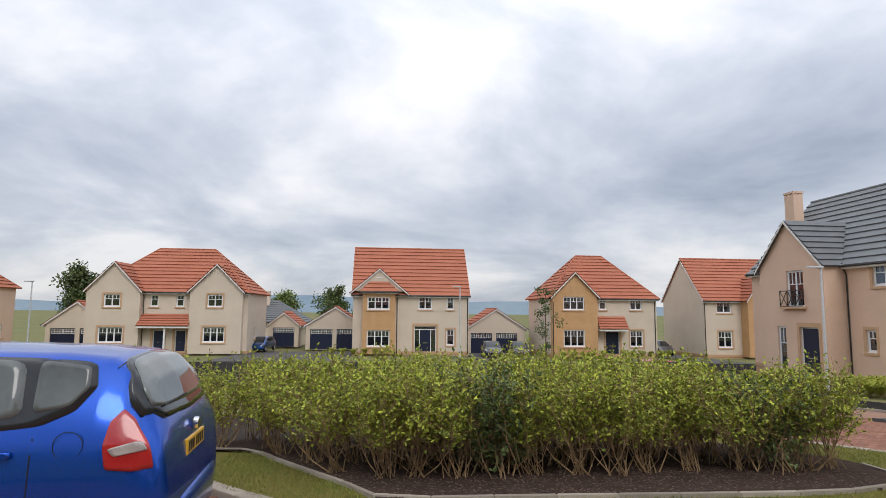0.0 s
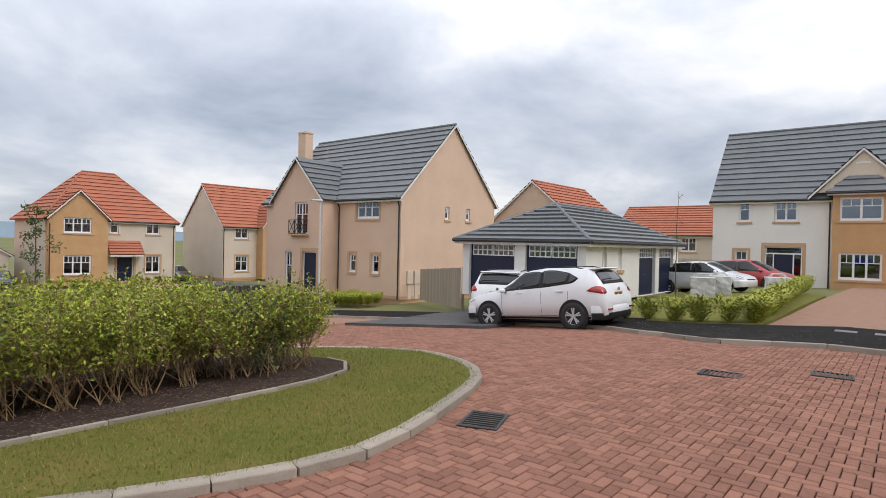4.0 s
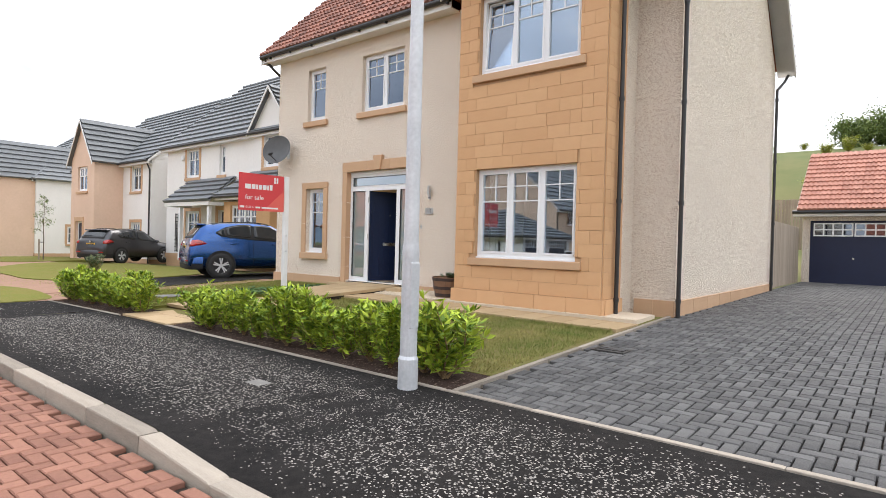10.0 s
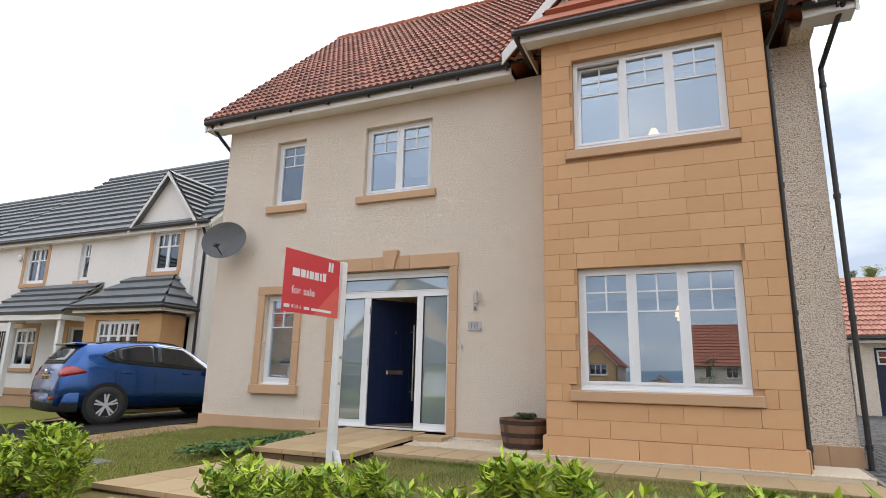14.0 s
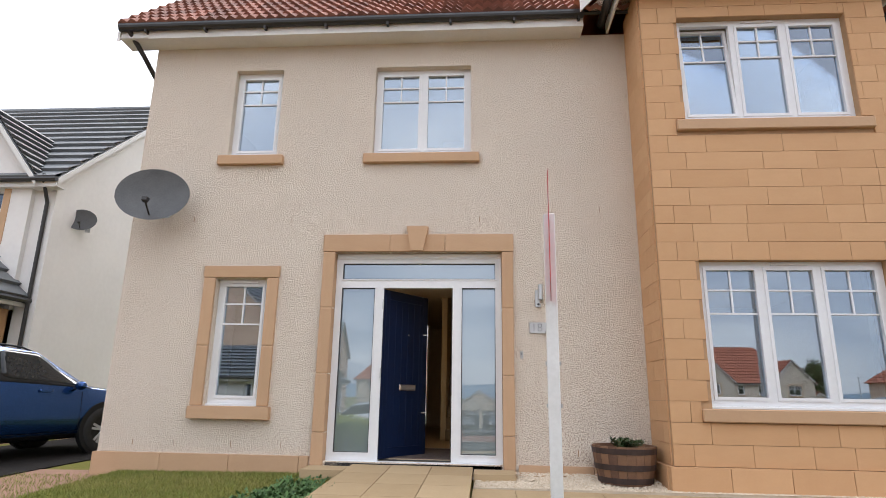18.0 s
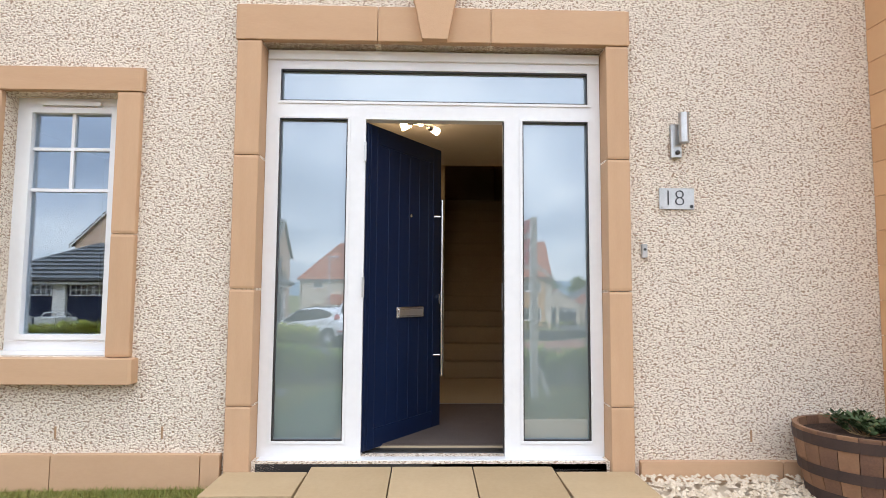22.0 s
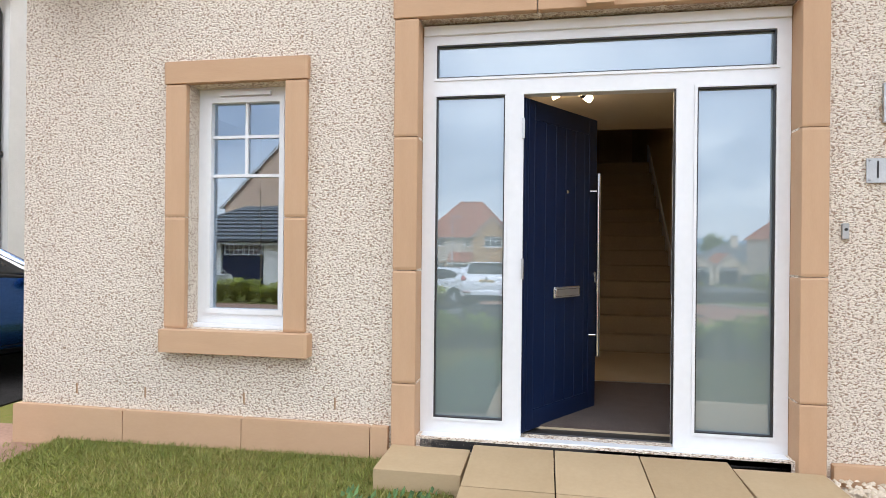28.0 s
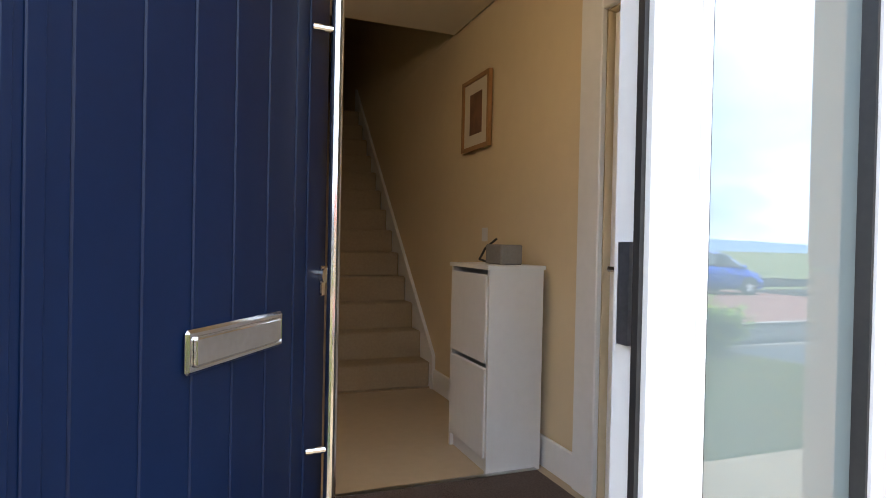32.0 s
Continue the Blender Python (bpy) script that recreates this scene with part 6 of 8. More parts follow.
# lit pendants seen through the bay windows
for px, py, pz in ((7.95, -13.2, 2.3), (8.2, -12.2, 5.52)):
    pen = thing("pendant_lamp", pose(px, py, pz), "lit pendant lamp with a pale layered shade", "pendant lamp")
    bm = bmesh.new()
    for i in range(4):
        tube(bm, (0, 0, -0.12 + i * 0.07), (0, 0, -0.04 + i * 0.07), 0.13 - abs(i - 1.5) * 0.03, 0.10 - abs(i - 1.5) * 0.03, n=16)
    part("shade", bm, glow("lamp_shade", (1.0, 0.62, 0.30), 1.3), pen)
    bm = bmesh.new()
    tube(bm, (0, 0, 0.16), (0, 0, 0.33 if pz > 3 else 0.45), 0.005)
    part("flex", bm, M_BLACK, pen)

# ---- kerbs, paving, covers ----
UNIT_CONC = block_mesh("kerb_stone", M_CONC, 0.04)
UNIT_SLAB = block_mesh("paving_slab", M_SLAB, 0.008)
UNIT_EDGE = block_mesh("edging_stone", M_CONC, 0.03)


def kerb_run(name, label, pts, width, top, height=0.25, piece=0.9, me=None):
    """A row of kerb stones along a line on the ground."""
    k = thing(name, Matrix.Identity(4), label, "kerb", kind="structure")
    dist, runs = 0.0, []
    cum = [0.0]
    for a, b in zip(pts, pts[1:]):
        cum.append(cum[-1] + math.dist(a, b))

    def at(s):
        s = min(max(s, 0), cum[-1])
        for i in range(len(cum) - 1):
            if s <= cum[i + 1] or i == len(cum) - 2:
                f = (s - cum[i]) / max(cum[i + 1] - cum[i], 1e-6)
                return tuple(pts[i][c] + (pts[i + 1][c] - pts[i][c]) * f for c in range(2))

    n = max(1, round(cum[-1] / piece))
    for i in range(n):
        a, b = at(cum[-1] * i / n), at(cum[-1] * (i + 1) / n)
        x, y = (a[0] + b[0]) / 2, (a[1] + b[1]) / 2
        za, zb = gz(*a) + top(*a), gz(*b) + top(*b)
        ln = math.dist(a, b)
        m = Matrix.Translation((x, y, (za + zb) / 2 - height / 2)) @ pose(0, 0, 0, 0, -math.degrees(math.atan2(zb - za, ln)), math.degrees(math.atan2(b[1] - a[1], b[0] - a[0]))) @ Matrix.Diagonal((ln - 0.006, width, height, 1))
        shared("kerb_stone", me or UNIT_CONC, k, m)
    return k


kerb_run("kerb", "pale concrete kerb along the footway, dropped at the driveway", [(x * 0.9 - 8.6, -2.29) for x in range(25)] + [(13.75, -2.29)], 0.14, lambda x, y: 0.026 - drop(x))
kerb_run("kerb", "flush concrete kerb across the end of the road", [(far_edge(-2.2 + 0.3 * i), -2.2 + 0.3 * i) for i in range(80)], 0.12, lambda x, y: 0.02)
ISLAND = spline([(-2.2, 7.4), (-1.55, 6.15), (-0.4, 5.2), (1.2, 4.15), (2.5, 3.5), (3.5, 3.3), (4.9, 3.65), (6.4, 4.3), (7.25, 5.6), (7.2, 7.9), (5.5, 10.0), (1.0, 10.6), (-2.0, 9.8)], 6, closed=True)
tagged(patch("island_lawn", ISLAND, 0.0, M_GRASS, 5), "mown grass verge round the hedge bed", "lawn", kind="structure")
kerb_run("kerb", "pale curved concrete kerb round the green", [*ISLAND[:58]], 0.16, lambda x, y: 0.012, piece=0.6)
BED = spline([(-2.45, 8.75), (-1.78, 8.62), (-1.35, 7.85), (-0.85, 7.0), (-0.08, 5.72), (0.12, 5.56), (1.2, 5.52), (2.5, 5.47), (3.9, 5.42), (4.75, 5.46), (5.25, 5.6), (5.52, 5.87), (5.72, 6.45), (5.7, 7.3), (4.9, 8.7), (1.5, 9.8), (-2.0, 9.9)], 5, closed=True)
tagged(patch("hedge_soil", BED, 0.025, M_SOIL, 5), "dark bark-covered soil under the tall hedge", "flower bed", kind="structure")
kerb_run("edging", "thin concrete edging round the hedge bed", BED[:62], 0.05, lambda x, y: 0.042, height=0.15, piece=0.6, me=UNIT_EDGE)
kerb_run("edging", "thin pale edging between footway and front garden", [(-1.2, -4.66), (5.86, -4.62), (11.3, -4.62)], 0.06, lambda x, y: 0.026, height=0.12, me=UNIT_EDGE)
kerb_run("edging", "thin pale edging between footway and lawn", [(12.98, -4.62), (16.3, -4.6)], 0.06, lambda x, y: 0.026, height=0.12, me=UNIT_EDGE)
kerb_run("edging", "thin pale edging between lawn and driveway", [(5.9, -4.7), (5.9, -8.0), (5.9, -10.6)], 0.06, lambda x, y: 0.012, height=0.12, me=UNIT_EDGE)

# garden path, steps and slabs along the front
UNIT_RISER = block_mesh("riser", surf("brown_riser", (0.22, 0.14, 0.08), (0.12, 0.075, 0.045), 5, 0.95, 0.3, 90, rnd=0.3, spec=0.12), 0.02)
path_t = thing("garden_path", Matrix.Identity(4), "buff paved path with two low steps up to the door", "path", kind="structure")


def slab(x0, x1, y0, y1, z, t=0.05, name="paving_slab"):
    lay(UNIT_SLAB, name, path_t, x0 + 0.004, x1 - 0.004, y0 + 0.004, y1 - 0.004, z - t, z)


for i in range(3):
    x0 = 11.36 + i * 0.53
    for y0, y1 in ((-5.15, -4.66), (-5.62, -5.15)):
        slab(x0, x0 + 0.53, y0, y1, -0.165)
    x0 = 11.85 + i * 0.51
    for y0, y1 in ((-6.22, -5.6), (-6.84, -6.22), (-7.4, -6.84), (-7.93, -7.4)):
        slab(x0, x0 + 0.51, y0, y1, -0.085)
    lay(UNIT_RISER, "riser", path_t, x0 + 0.01, x0 + 0.5, -5.68, -5.63, -0.25, -0.14)
    x0 = 11.82 + i * 0.5
    lay(UNIT_RISER, "riser", path_t, x0 + 0.01, x0 + 0.49, -7.95, -7.9, -0.2, -0.016)
    for y0, y1 in ((-8.4, -7.85), (-9.0, -8.4), (-9.6, -9.0), (-10.19, -9.6)):
        ym = (y0 + y1) / 2
        shared("paving_slab", UNIT_SLAB, path_t, Matrix.Translation((x0 + 0.25, ym, 0.045 - 0.0423 * (ym + 7.6) - 0.03)) @ Matrix.Rotation(-0.0423, 4, "X") @ Matrix.Diagonal((0.492, y1 - y0 - 0.008, 0.06, 1)))
part("path_bed", boxes((11.84, 13.3, -10.17, -7.93, -0.2, 0.02), (11.38, 12.93, -5.6, -4.68, -0.4, -0.2), (11.87, 13.36, -7.92, -5.66, -0.35, -0.13)), M_JOINT, path_t)
slab(13.33, 13.84, -10.15, -9.72, 0.135, 0.2)
slab(11.32, 11.81, -10.15, -9.68, 0.135, 0.2)
for i in range(13):
    x1 = 11.81 - i * 0.45
    slab(x1 - 0.45, x1, -9.35, -8.5, 0.03 - 0.003 * i, 0.09)

# white gravel strip by the wall
def scatter(name, n, area, size, material, label, category, z_of, seed=1, flat=0.6):
    """Many small stones or chips as one object."""
    r = random.Random(seed)
    vs, fs = [], []
    for _ in range(n):
        x, y = area(r)
        s = size * r.uniform(0.55, 1.3)
        a = r.uniform(0, 6.28)
        z = z_of(x, y)
        b = len(vs)
        for k in range(5):
            t = a + k * 1.2566 + r.uniform(-0.25, 0.25)
            q = s * r.uniform(0.6, 1.0)
            vs.append((x + q * math.cos(t), y + q * math.sin(t), z))
        vs.append((x + r.uniform(-0.2, 0.2) * s, y + r.uniform(-0.2, 0.2) * s, z + s * flat))
        fs += [(b + k, b + (k + 1) % 5, b + 5) for k in range(5)]
    return tagged(soup(name, vs, fs, material), label, category, kind="stuff")


M_GRAVEL = surf("pale_gravel", (0.68, 0.58, 0.45), (0.50, 0.40, 0.28), 6, 0.9, island=0.7)
M_CHIP = surf("pale_chips", (0.44, 0.40, 0.35), (0.11, 0.10, 0.092), 6, 0.8, island=0.8)
tagged(drape("gravel_bed", 6.0, 11.8, -10.16, -9.36, 0.07, M_GRAVEL, 4, 2), "bed of the gravel strip", "gravel bed", kind="structure")
scatter("gravel", 5200, lambda r: (r.uniform(9.7, 11.78), r.uniform(-10.15, -9.36)) if r.random() < 0.6 else (r.uniform(6.0, 9.8), r.uniform(-9.44, -9.36)), 0.02, M_GRAVEL, "pale cream gravel along the house wall", "gravel", lambda x, y: gz(x, y) + 0.072 + max(0, -9.5 - y) * 0.06, 3)
scatter("stone_chips", 36000, lambda r: (-2.5 + 16.0 * r.random(), -3.48 + 1.05 * r.uniform(-1, 1) * r.uniform(0.55, 1)), 0.0095, M_CHIP, "pale stone chips rolled into the asphalt footway", "stone chips", lambda x, y: foot_z(x, y), 5, 0.16)
scatter("stone_chips", 2500, lambda r: (lambda y: (far_edge(y) + r.uniform(0.1, 2.5), y))(r.uniform(-4.5, 12)), 0.0105, M_CHIP, "pale stone chips in the far footway", "stone chips", lambda x, y: gz(x, y) + 0.021, 6, 0.16)
scatter("bark_chips", 5000, lambda r: (lambda x: (x, max(5.55, 5.62 - 1.75 * x) + abs(r.gauss(0, 0.9))))(r.uniform(-1.5, 5.3)), 0.015, surf("bark", (0.13, 0.085, 0.062), (0.035, 0.023, 0.018), 6, 1.0, island=0.8), "dark bark chips on the hedge bed", "bark chips", lambda x, y: gz(x, y) + 0.027, 7, 0.35)
scatter("bark_chips", 2600, lambda r: (r.uniform(5.97, 16.2), r.uniform(-5.33, -4.68)), 0.015, surf("bark_b", (0.15, 0.10, 0.075), (0.05, 0.034, 0.026), 6, 1.0, island=0.8), "dark bark chips under the front hedge", "bark chips", lambda x, y: gz(x, y) + 0.002, 8, 0.35)

M_IRON = surf("cast_iron", (0.07, 0.065, 0.06), (0.04, 0.037, 0.035), 6, 0.6, 0.2, 60, metal=0.5)
M_COVER = surf("galvanised_cover", (0.20, 0.19, 0.17), (0.13, 0.12, 0.11), 6, 0.7, 0.2, 60)


def gully(x, y, rz, w=0.5, d=0.32, dz=-0.062):
    g = thing("drain_grate", pose(x, y, gz(x, y) + dz, 0, 0, rz), "dark cast iron road gully grate in the block paving", "drain")
    part("rim", boxes((-w / 2, w / 2, -d / 2, -d / 2 + 0.03, -0.02, 0.012), (-w / 2, w / 2, d / 2 - 0.03, d / 2, -0.02, 0.012), (-w / 2, -w / 2 + 0.03, -d / 2 + 0.03, d / 2 - 0.03, -0.02, 0.012), (w / 2 - 0.03, w / 2, -d / 2 + 0.03, d / 2 - 0.03, -0.02, 0.012)), M_IRON, g)
    n = 8
    for i in range(n):
        xx = -w / 2 + 0.05 + i * (w - 0.1) / (n - 1)
        part("bar", boxes((xx - 0.012, xx + 0.012, -d / 2 + 0.03, d / 2 - 0.03, -0.02, 0.010)), M_IRON, g)
    part("pit", boxes((-w / 2 + 0.03, w / 2 - 0.03, -d / 2 + 0.03, d / 2 - 0.03, -0.02, -0.012)), M_BLACK, g)


gully(4.86, 3.1, 20, 0.55, 0.4)
gully(9.0, 1.9, 95, 0.55, 0.4)
gully(9.9, 0.65, 95, 0.5, 0.4)
gully(5.55, -7.65, 90, 0.85, 0.42, -0.018)
for x, y, w, d in ((7.3, -3.58, 0.26, 0.2), (15.6, -3.2, 0.9, 0.7), (15.2, 0.2, 0.35, 0.4), (15.2, 0.9, 0.35, 0.4)):
    c = thing("manhole_cover", pose(x, y, gz(x, y) + 0.022), "small grey metal service cover set in the asphalt", "manhole cover")
    part("frame", boxes((-w / 2, w / 2, -d / 2, d / 2, -0.02, 0.004)), M_COVER, c)
    part("lid", boxes((-w / 2 + 0.02, w / 2 - 0.02, -d / 2 + 0.02, d / 2 - 0.02, 0.0, 0.008), bevel=0.002), M_COVER, c)
lawn_cover = thing("manhole_cover", pose(14.7, -6.4, gz(14.7, -6.4) + 0.05, 0, 0, 80), "grey metal inspection cover in the green lawn", "manhole cover")
part("frame", boxes((-0.35, 0.35, -0.25, 0.25, -0.02, 0.02)), M_COVER, lawn_cover)
part("lid", boxes((-0.32, 0.32, -0.22, 0.22, 0.0, 0.028), bevel=0.003), M_COVER, lawn_cover)

# ---- street furniture by the house ----
lp = thing("street_lamp", pose(6.235, -4.43, foot_z(6.235, -4.43)), "tall galvanised steel street lamp column beside the hedge", "street lamp")
bm = bmesh.new()
tube(bm, (0, 0, 0), (0, 0, 1.25), 0.078, n=20)
tube(bm, (0, 0, 1.25), (0, 0, 1.33), 0.078, 0.07, n=20)
tube(bm, (0, 0, 1.33), (0, 0, 6.0), 0.07, 0.045, n=20)
part("column", bm, M_GALV, lp)
bm = bmesh.new()
tube(bm, (0, 0, 0), (0, 0, 0.27), 0.092, n=20)
tube(bm, (0, 0, 0.27), (0, 0, 0.3), 0.092, 0.078, n=20)
part("base_sleeve", bm, M_GALV, lp)
bm = bmesh.new()
box(bm, -0.05, 0.05, 0.045, 0.081, 0.55, 1.15, bevel=0.01)
part("hatch", bm, M_GALV, lp, m=pose(0, 0, 0, 0, 0, 80))
bm = bmesh.new()
tube(bm, (0, 0, 6.0), (0, 0.25, 6.1), 0.03)
box(bm, -0.12, 0.12, 0.2, 0.75, 6.06, 6.16, bevel=0.03)
part("lantern", bm, M_GALV, lp)

M_RED = surf("red_sign_board", (0.62, 0.045, 0.05), (0.56, 0.04, 0.045), 2, 0.4)
M_RED_L = surf("pale_red_flash", (0.70, 0.12, 0.09), (0.66, 0.10, 0.08), 2, 0.4)
M_WPAINT = surf("white_paint", (0.78, 0.77, 0.75), (0.66, 0.65, 0.62), 2.5, 0.6, 0.1, 60)
sign = thing("sale_sign", pose(11.22, -6.62, gz(11.22, -6.62), 0, 0, -6.4), "white post with a red estate agent for sale board", "sign")
part("post", boxes((-0.04, 0.04, -0.04, 0.04, -0.05, 2.36), bevel=0.005), M_WPAINT, sign)
bm = bmesh.new()
box(bm, -0.022, 0.022, -0.03, 0.03, -0.05, 0.42, bevel=0.006, m=pose(-0.2, 0, 0, 0, 20, 0))
part("brace", bm, M_WPAINT, sign)
part("bolt", boxes((-0.052, 0.05, -0.012, 0.012, 1.32, 1.345), (-0.052, 0.05, -0.012, 0.012, 1.05, 1.075)), M_STEEL, sign)
board = part("board", boxes((0.0, 0.004, 0.045, 0.86, 1.74, 2.36)), M_RED, sign, "red board with white lettering")
for side, mm in ((1, pose(0.005, 0.45, 2.05, 90, 0, 90)), (-1, pose(-0.001, 0.45, 2.05, 90, 0, -90))):
    lettering("lettering", "for sale", 0.112, M_WPAINT, board, mm @ pose(-0.13, -0.09, 0), 0.001)
    lettering("phone_number", "0131 6", 0.05, M_WPAINT, board, mm @ pose(-0.215, -0.252, 0), 0.001)
    bm = bmesh.new()
    fv = [bm.verts.new(p) for p in ((0.02, -0.31, 0.0006), (0.41, -0.31, 0.0006), (0.41, 0.06, 0.0006))]
    bm.faces.new(fv)
    part("flash", bm, M_RED_L, board, m=mm)
    for i, (a, b, z0, z1) in enumerate(((-0.30, -0.20, 0.05, 0.13), (-0.185, -0.12, 0.05, 0.13), (-0.105, -0.075, 0.05, 0.13), (-0.06, 0.0, 0.05, 0.13), (0.015, 0.08, 0.05, 0.13), (0.095, 0.125, 0.05, 0.13), (0.14, 0.19, 0.05, 0.14), (0.22, 0.25, 0.17, 0.27), (0.265, 0.295, 0.17, 0.27), (-0.385, -0.31, -0.27, -0.235), (-0.11, -0.03, -0.268, -0.24), (0.0, 0.3, -0.268, -0.242))):
        part("mark", boxes((a, b, z0, z1, 0.0, 0.0015)), M_WPAINT, board, m=mm)

M_OAK = surf("barrel_oak", (0.27, 0.145, 0.075), (0.11, 0.055, 0.034), 7, 0.75, 0.3, 60, rnd=0.4)
M_HOOP = surf("dark_hoop", (0.06, 0.035, 0.028), (0.035, 0.022, 0.02), 9, 0.6, metal=0.2)
M_LEAF_B = surf("barrel_leaf", (0.06, 0.10, 0.03), (0.03, 0.055, 0.018), 5, 0.6, island=0.6)
M_LEAF_L = surf("laurel_leaf", (0.46, 0.55, 0.05), (0.09, 0.18, 0.02), 4, 0.6, island=0.8, spec=0.25)
M_LEAF_P = surf("privet_leaf", (0.44, 0.49, 0.06), (0.13, 0.17, 0.03), 4, 0.75, island=0.9, spec=0.25)
M_LEAF_D = surf("dark_hedge_leaf", (0.12, 0.17, 0.045), (0.045, 0.07, 0.022), 4, 0.6, island=0.7)
M_TWIG = surf("bare_twig", (0.40, 0.26, 0.12), (0.10, 0.062, 0.036), 6, 0.9)
M_BARK = surf("tree_bark", (0.17, 0.12, 0.09), (0.09, 0.065, 0.05), 8, 0.95, 0.4, 50)


def leaf(vs, fs, p, d, side, ln, wd, fold=0.2):
    """One folded leaf at p, along d."""
    b = len(vs)
    up = d.cross(side)
    vs += [p, p + d * ln * 0.5 + side * wd / 2 + up * fold * wd, p + d * ln, p + d * ln * 0.5 - side * wd / 2 + up * fold * wd]
    fs += [(b, b + 1, b + 2), (b, b + 2, b + 3)]


def limb(vs, fs, pts, r0, r1, n=4):
    """A thin tapered stem."""
    k = len(pts)
    b = len(vs)
    for i, p in enumerate(pts):
        d = (pts[min(i + 1, k - 1)] - pts[max(i - 1, 0)]).normalized()
        s = d.cross(Vector((0.3, 0.9, 0.1))).normalized()
        t = d.cross(s)
        r = r0 + (r1 - r0) * i / (k - 1)
        for j in range(n):
            a = 2 * math.pi * j / n
            vs.append(p + s * r * math.cos(a) + t * r * math.sin(a))
    for i in range(k - 1):
        for j in range(n):
            a = b + i * n
            fs.append((a + j, a + (j + 1) % n, a + n + (j + 1) % n, a + n + j))


def rand_dir(r, up=0.0):
    d = Vector((r.gauss(0, 1), r.gauss(0, 1), r.gauss(0, 1) + up))
    return d.normalized()


def shrub(name, label, category, group, seed, stems, height, spread, ln, wd, leaf_mat, bare, per, twigs=0, stem_r=0.008, clump=0.0, foot=0.0):
    """A shrub: several stems from one root, with leaves on them above the bare part."""
    r = random.Random(seed)
    t = thing(name, Matrix.Identity(4), label, category, group)
    sv, sf, lv, lf = [], [], [], []
    for s in range(stems):
        a, lean = r.uniform(0, 6.28), r.uniform(0.15, 1.0) * spread
        top = height * r.uniform(0.72, 1.05)
        pts = []
        root = Vector((r.uniform(-1, 1), r.uniform(-1, 1), 0)) * foot
        wob = Vector((r.uniform(-1, 1), r.uniform(-1, 1), 0)) * (0.12 if foot else 0.06)
        for i in range(6):
            f = i / 5
            pts.append(root * (1 - f) + Vector((math.cos(a) * lean * f ** 0.7, math.sin(a) * lean * f ** 0.7, top * f)) + wob * math.sin(f * 3.1) + Vector((r.uniform(-1, 1), r.uniform(-1, 1), 0)) * 0.02)
        limb(sv, sf, pts, stem_r * r.uniform(0.8, 1.4), stem_r * 0.35)
        for q in range(twigs):
            f = r.uniform(0.3, 0.95)
            i = min(int(f * 5), 4)
            p = pts[i].lerp(pts[i + 1], f * 5 - i)
            d = (rand_dir(r, 1.2) * r.uniform(0.15, 0.4) * min(height, 1.0))
            limb(sv, sf, [p, p + d * 0.5 + Vector((0, 0, 0.02)), p + d], stem_r * 0.5, stem_r * 0.2, 3)
            for _ in range(int(per * 0.12)):
                if p.z + d.z * 0.7 > bare * height * r.uniform(0.7, 1.25):
                    e = rand_dir(r, 0.5)
                    leaf(lv, lf, p + d * r.uniform(0.3, 1.05), e, e.cross(rand_dir(r)).normalized(), ln * r.uniform(0.7, 1.2), wd * r.uniform(0.8, 1.15))
        for _ in range(per):
            f = bare + (1.02 - bare) * r.random() ** 0.75
            i = min(int(f * 5), 4)
            p = pts[i].lerp(pts[i + 1], min(f * 5 - i, 1.0))
            out = Vector((r.gauss(0, 1), r.gauss(0, 1), 0)).normalized()
            d = (out + Vector((0, 0, r.uniform(-0.1, 1.1)))).normalized()
            p = p + out * r.uniform(0, clump)
            leaf(lv, lf, p, d, d.cross(Vector((0, 0, 1)) + out * 0.01).normalized(), ln * r.uniform(0.6, 1.2), wd * r.uniform(0.7, 1.15))
    soup("branchwork", sv, sf, M_TWIG, t)
    soup("foliage", lv, lf, leaf_mat, t)
    return t


# half barrel with plants
br = thing("half_barrel", pose(10.08, -9.84, gz(10, -9.86) + 0.075), "half whisky barrel planter of dark oak on the gravel", "planter")
for i in range(22):
    a0, a1 = 2 * math.pi * i / 22, 2 * math.pi * (i + 0.96) / 22
    bm = bmesh.new()
    lv = []
    for z, ro in ((0, 0.29), (0.14, 0.325), (0.28, 0.35), (0.41, 0.36)):
        for rr in (ro, ro - 0.025):
            for a in (a0, a1):
                lv.append(bm.verts.new((rr * math.cos(a), rr * math.sin(a), z)))
    for k in range(3):
        o = k * 4
        for f in ((0, 1, 5, 4), (3, 2, 6, 7), (2, 0, 4, 6), (1, 3, 7, 5)):
            bm.faces.new([lv[o + q] for q in f])
    bm.faces.new([lv[12], lv[13], lv[15], lv[14]])
    part("stave", bm, M_OAK, br)
for z, ro in ((0.05, 0.305), (0.19, 0.338), (0.36, 0.359)):
    bm = bmesh.new()
    tube(bm, (0, 0, z - 0.03), (0, 0, z + 0.03), ro, ro + 0.006, n=36, caps=False)
    part("hoop", bm, M_HOOP, br)
bm = bmesh.new()
tube(bm, (0, 0, 0.33), (0, 0, 0.36), 0.33, n=24)
part("soil", bm, M_SOIL, br)
pl = shrub("barrel_plants", "low green plants in the half barrel", "plants", "", 21, 26, 0.12, 0.26, 0.05, 0.03, M_LEAF_B, 0.3, 26, stem_r=0.003)
pl.matrix_basis = pose(10.08, -9.84, gz(10, -9.86) + 0.425)
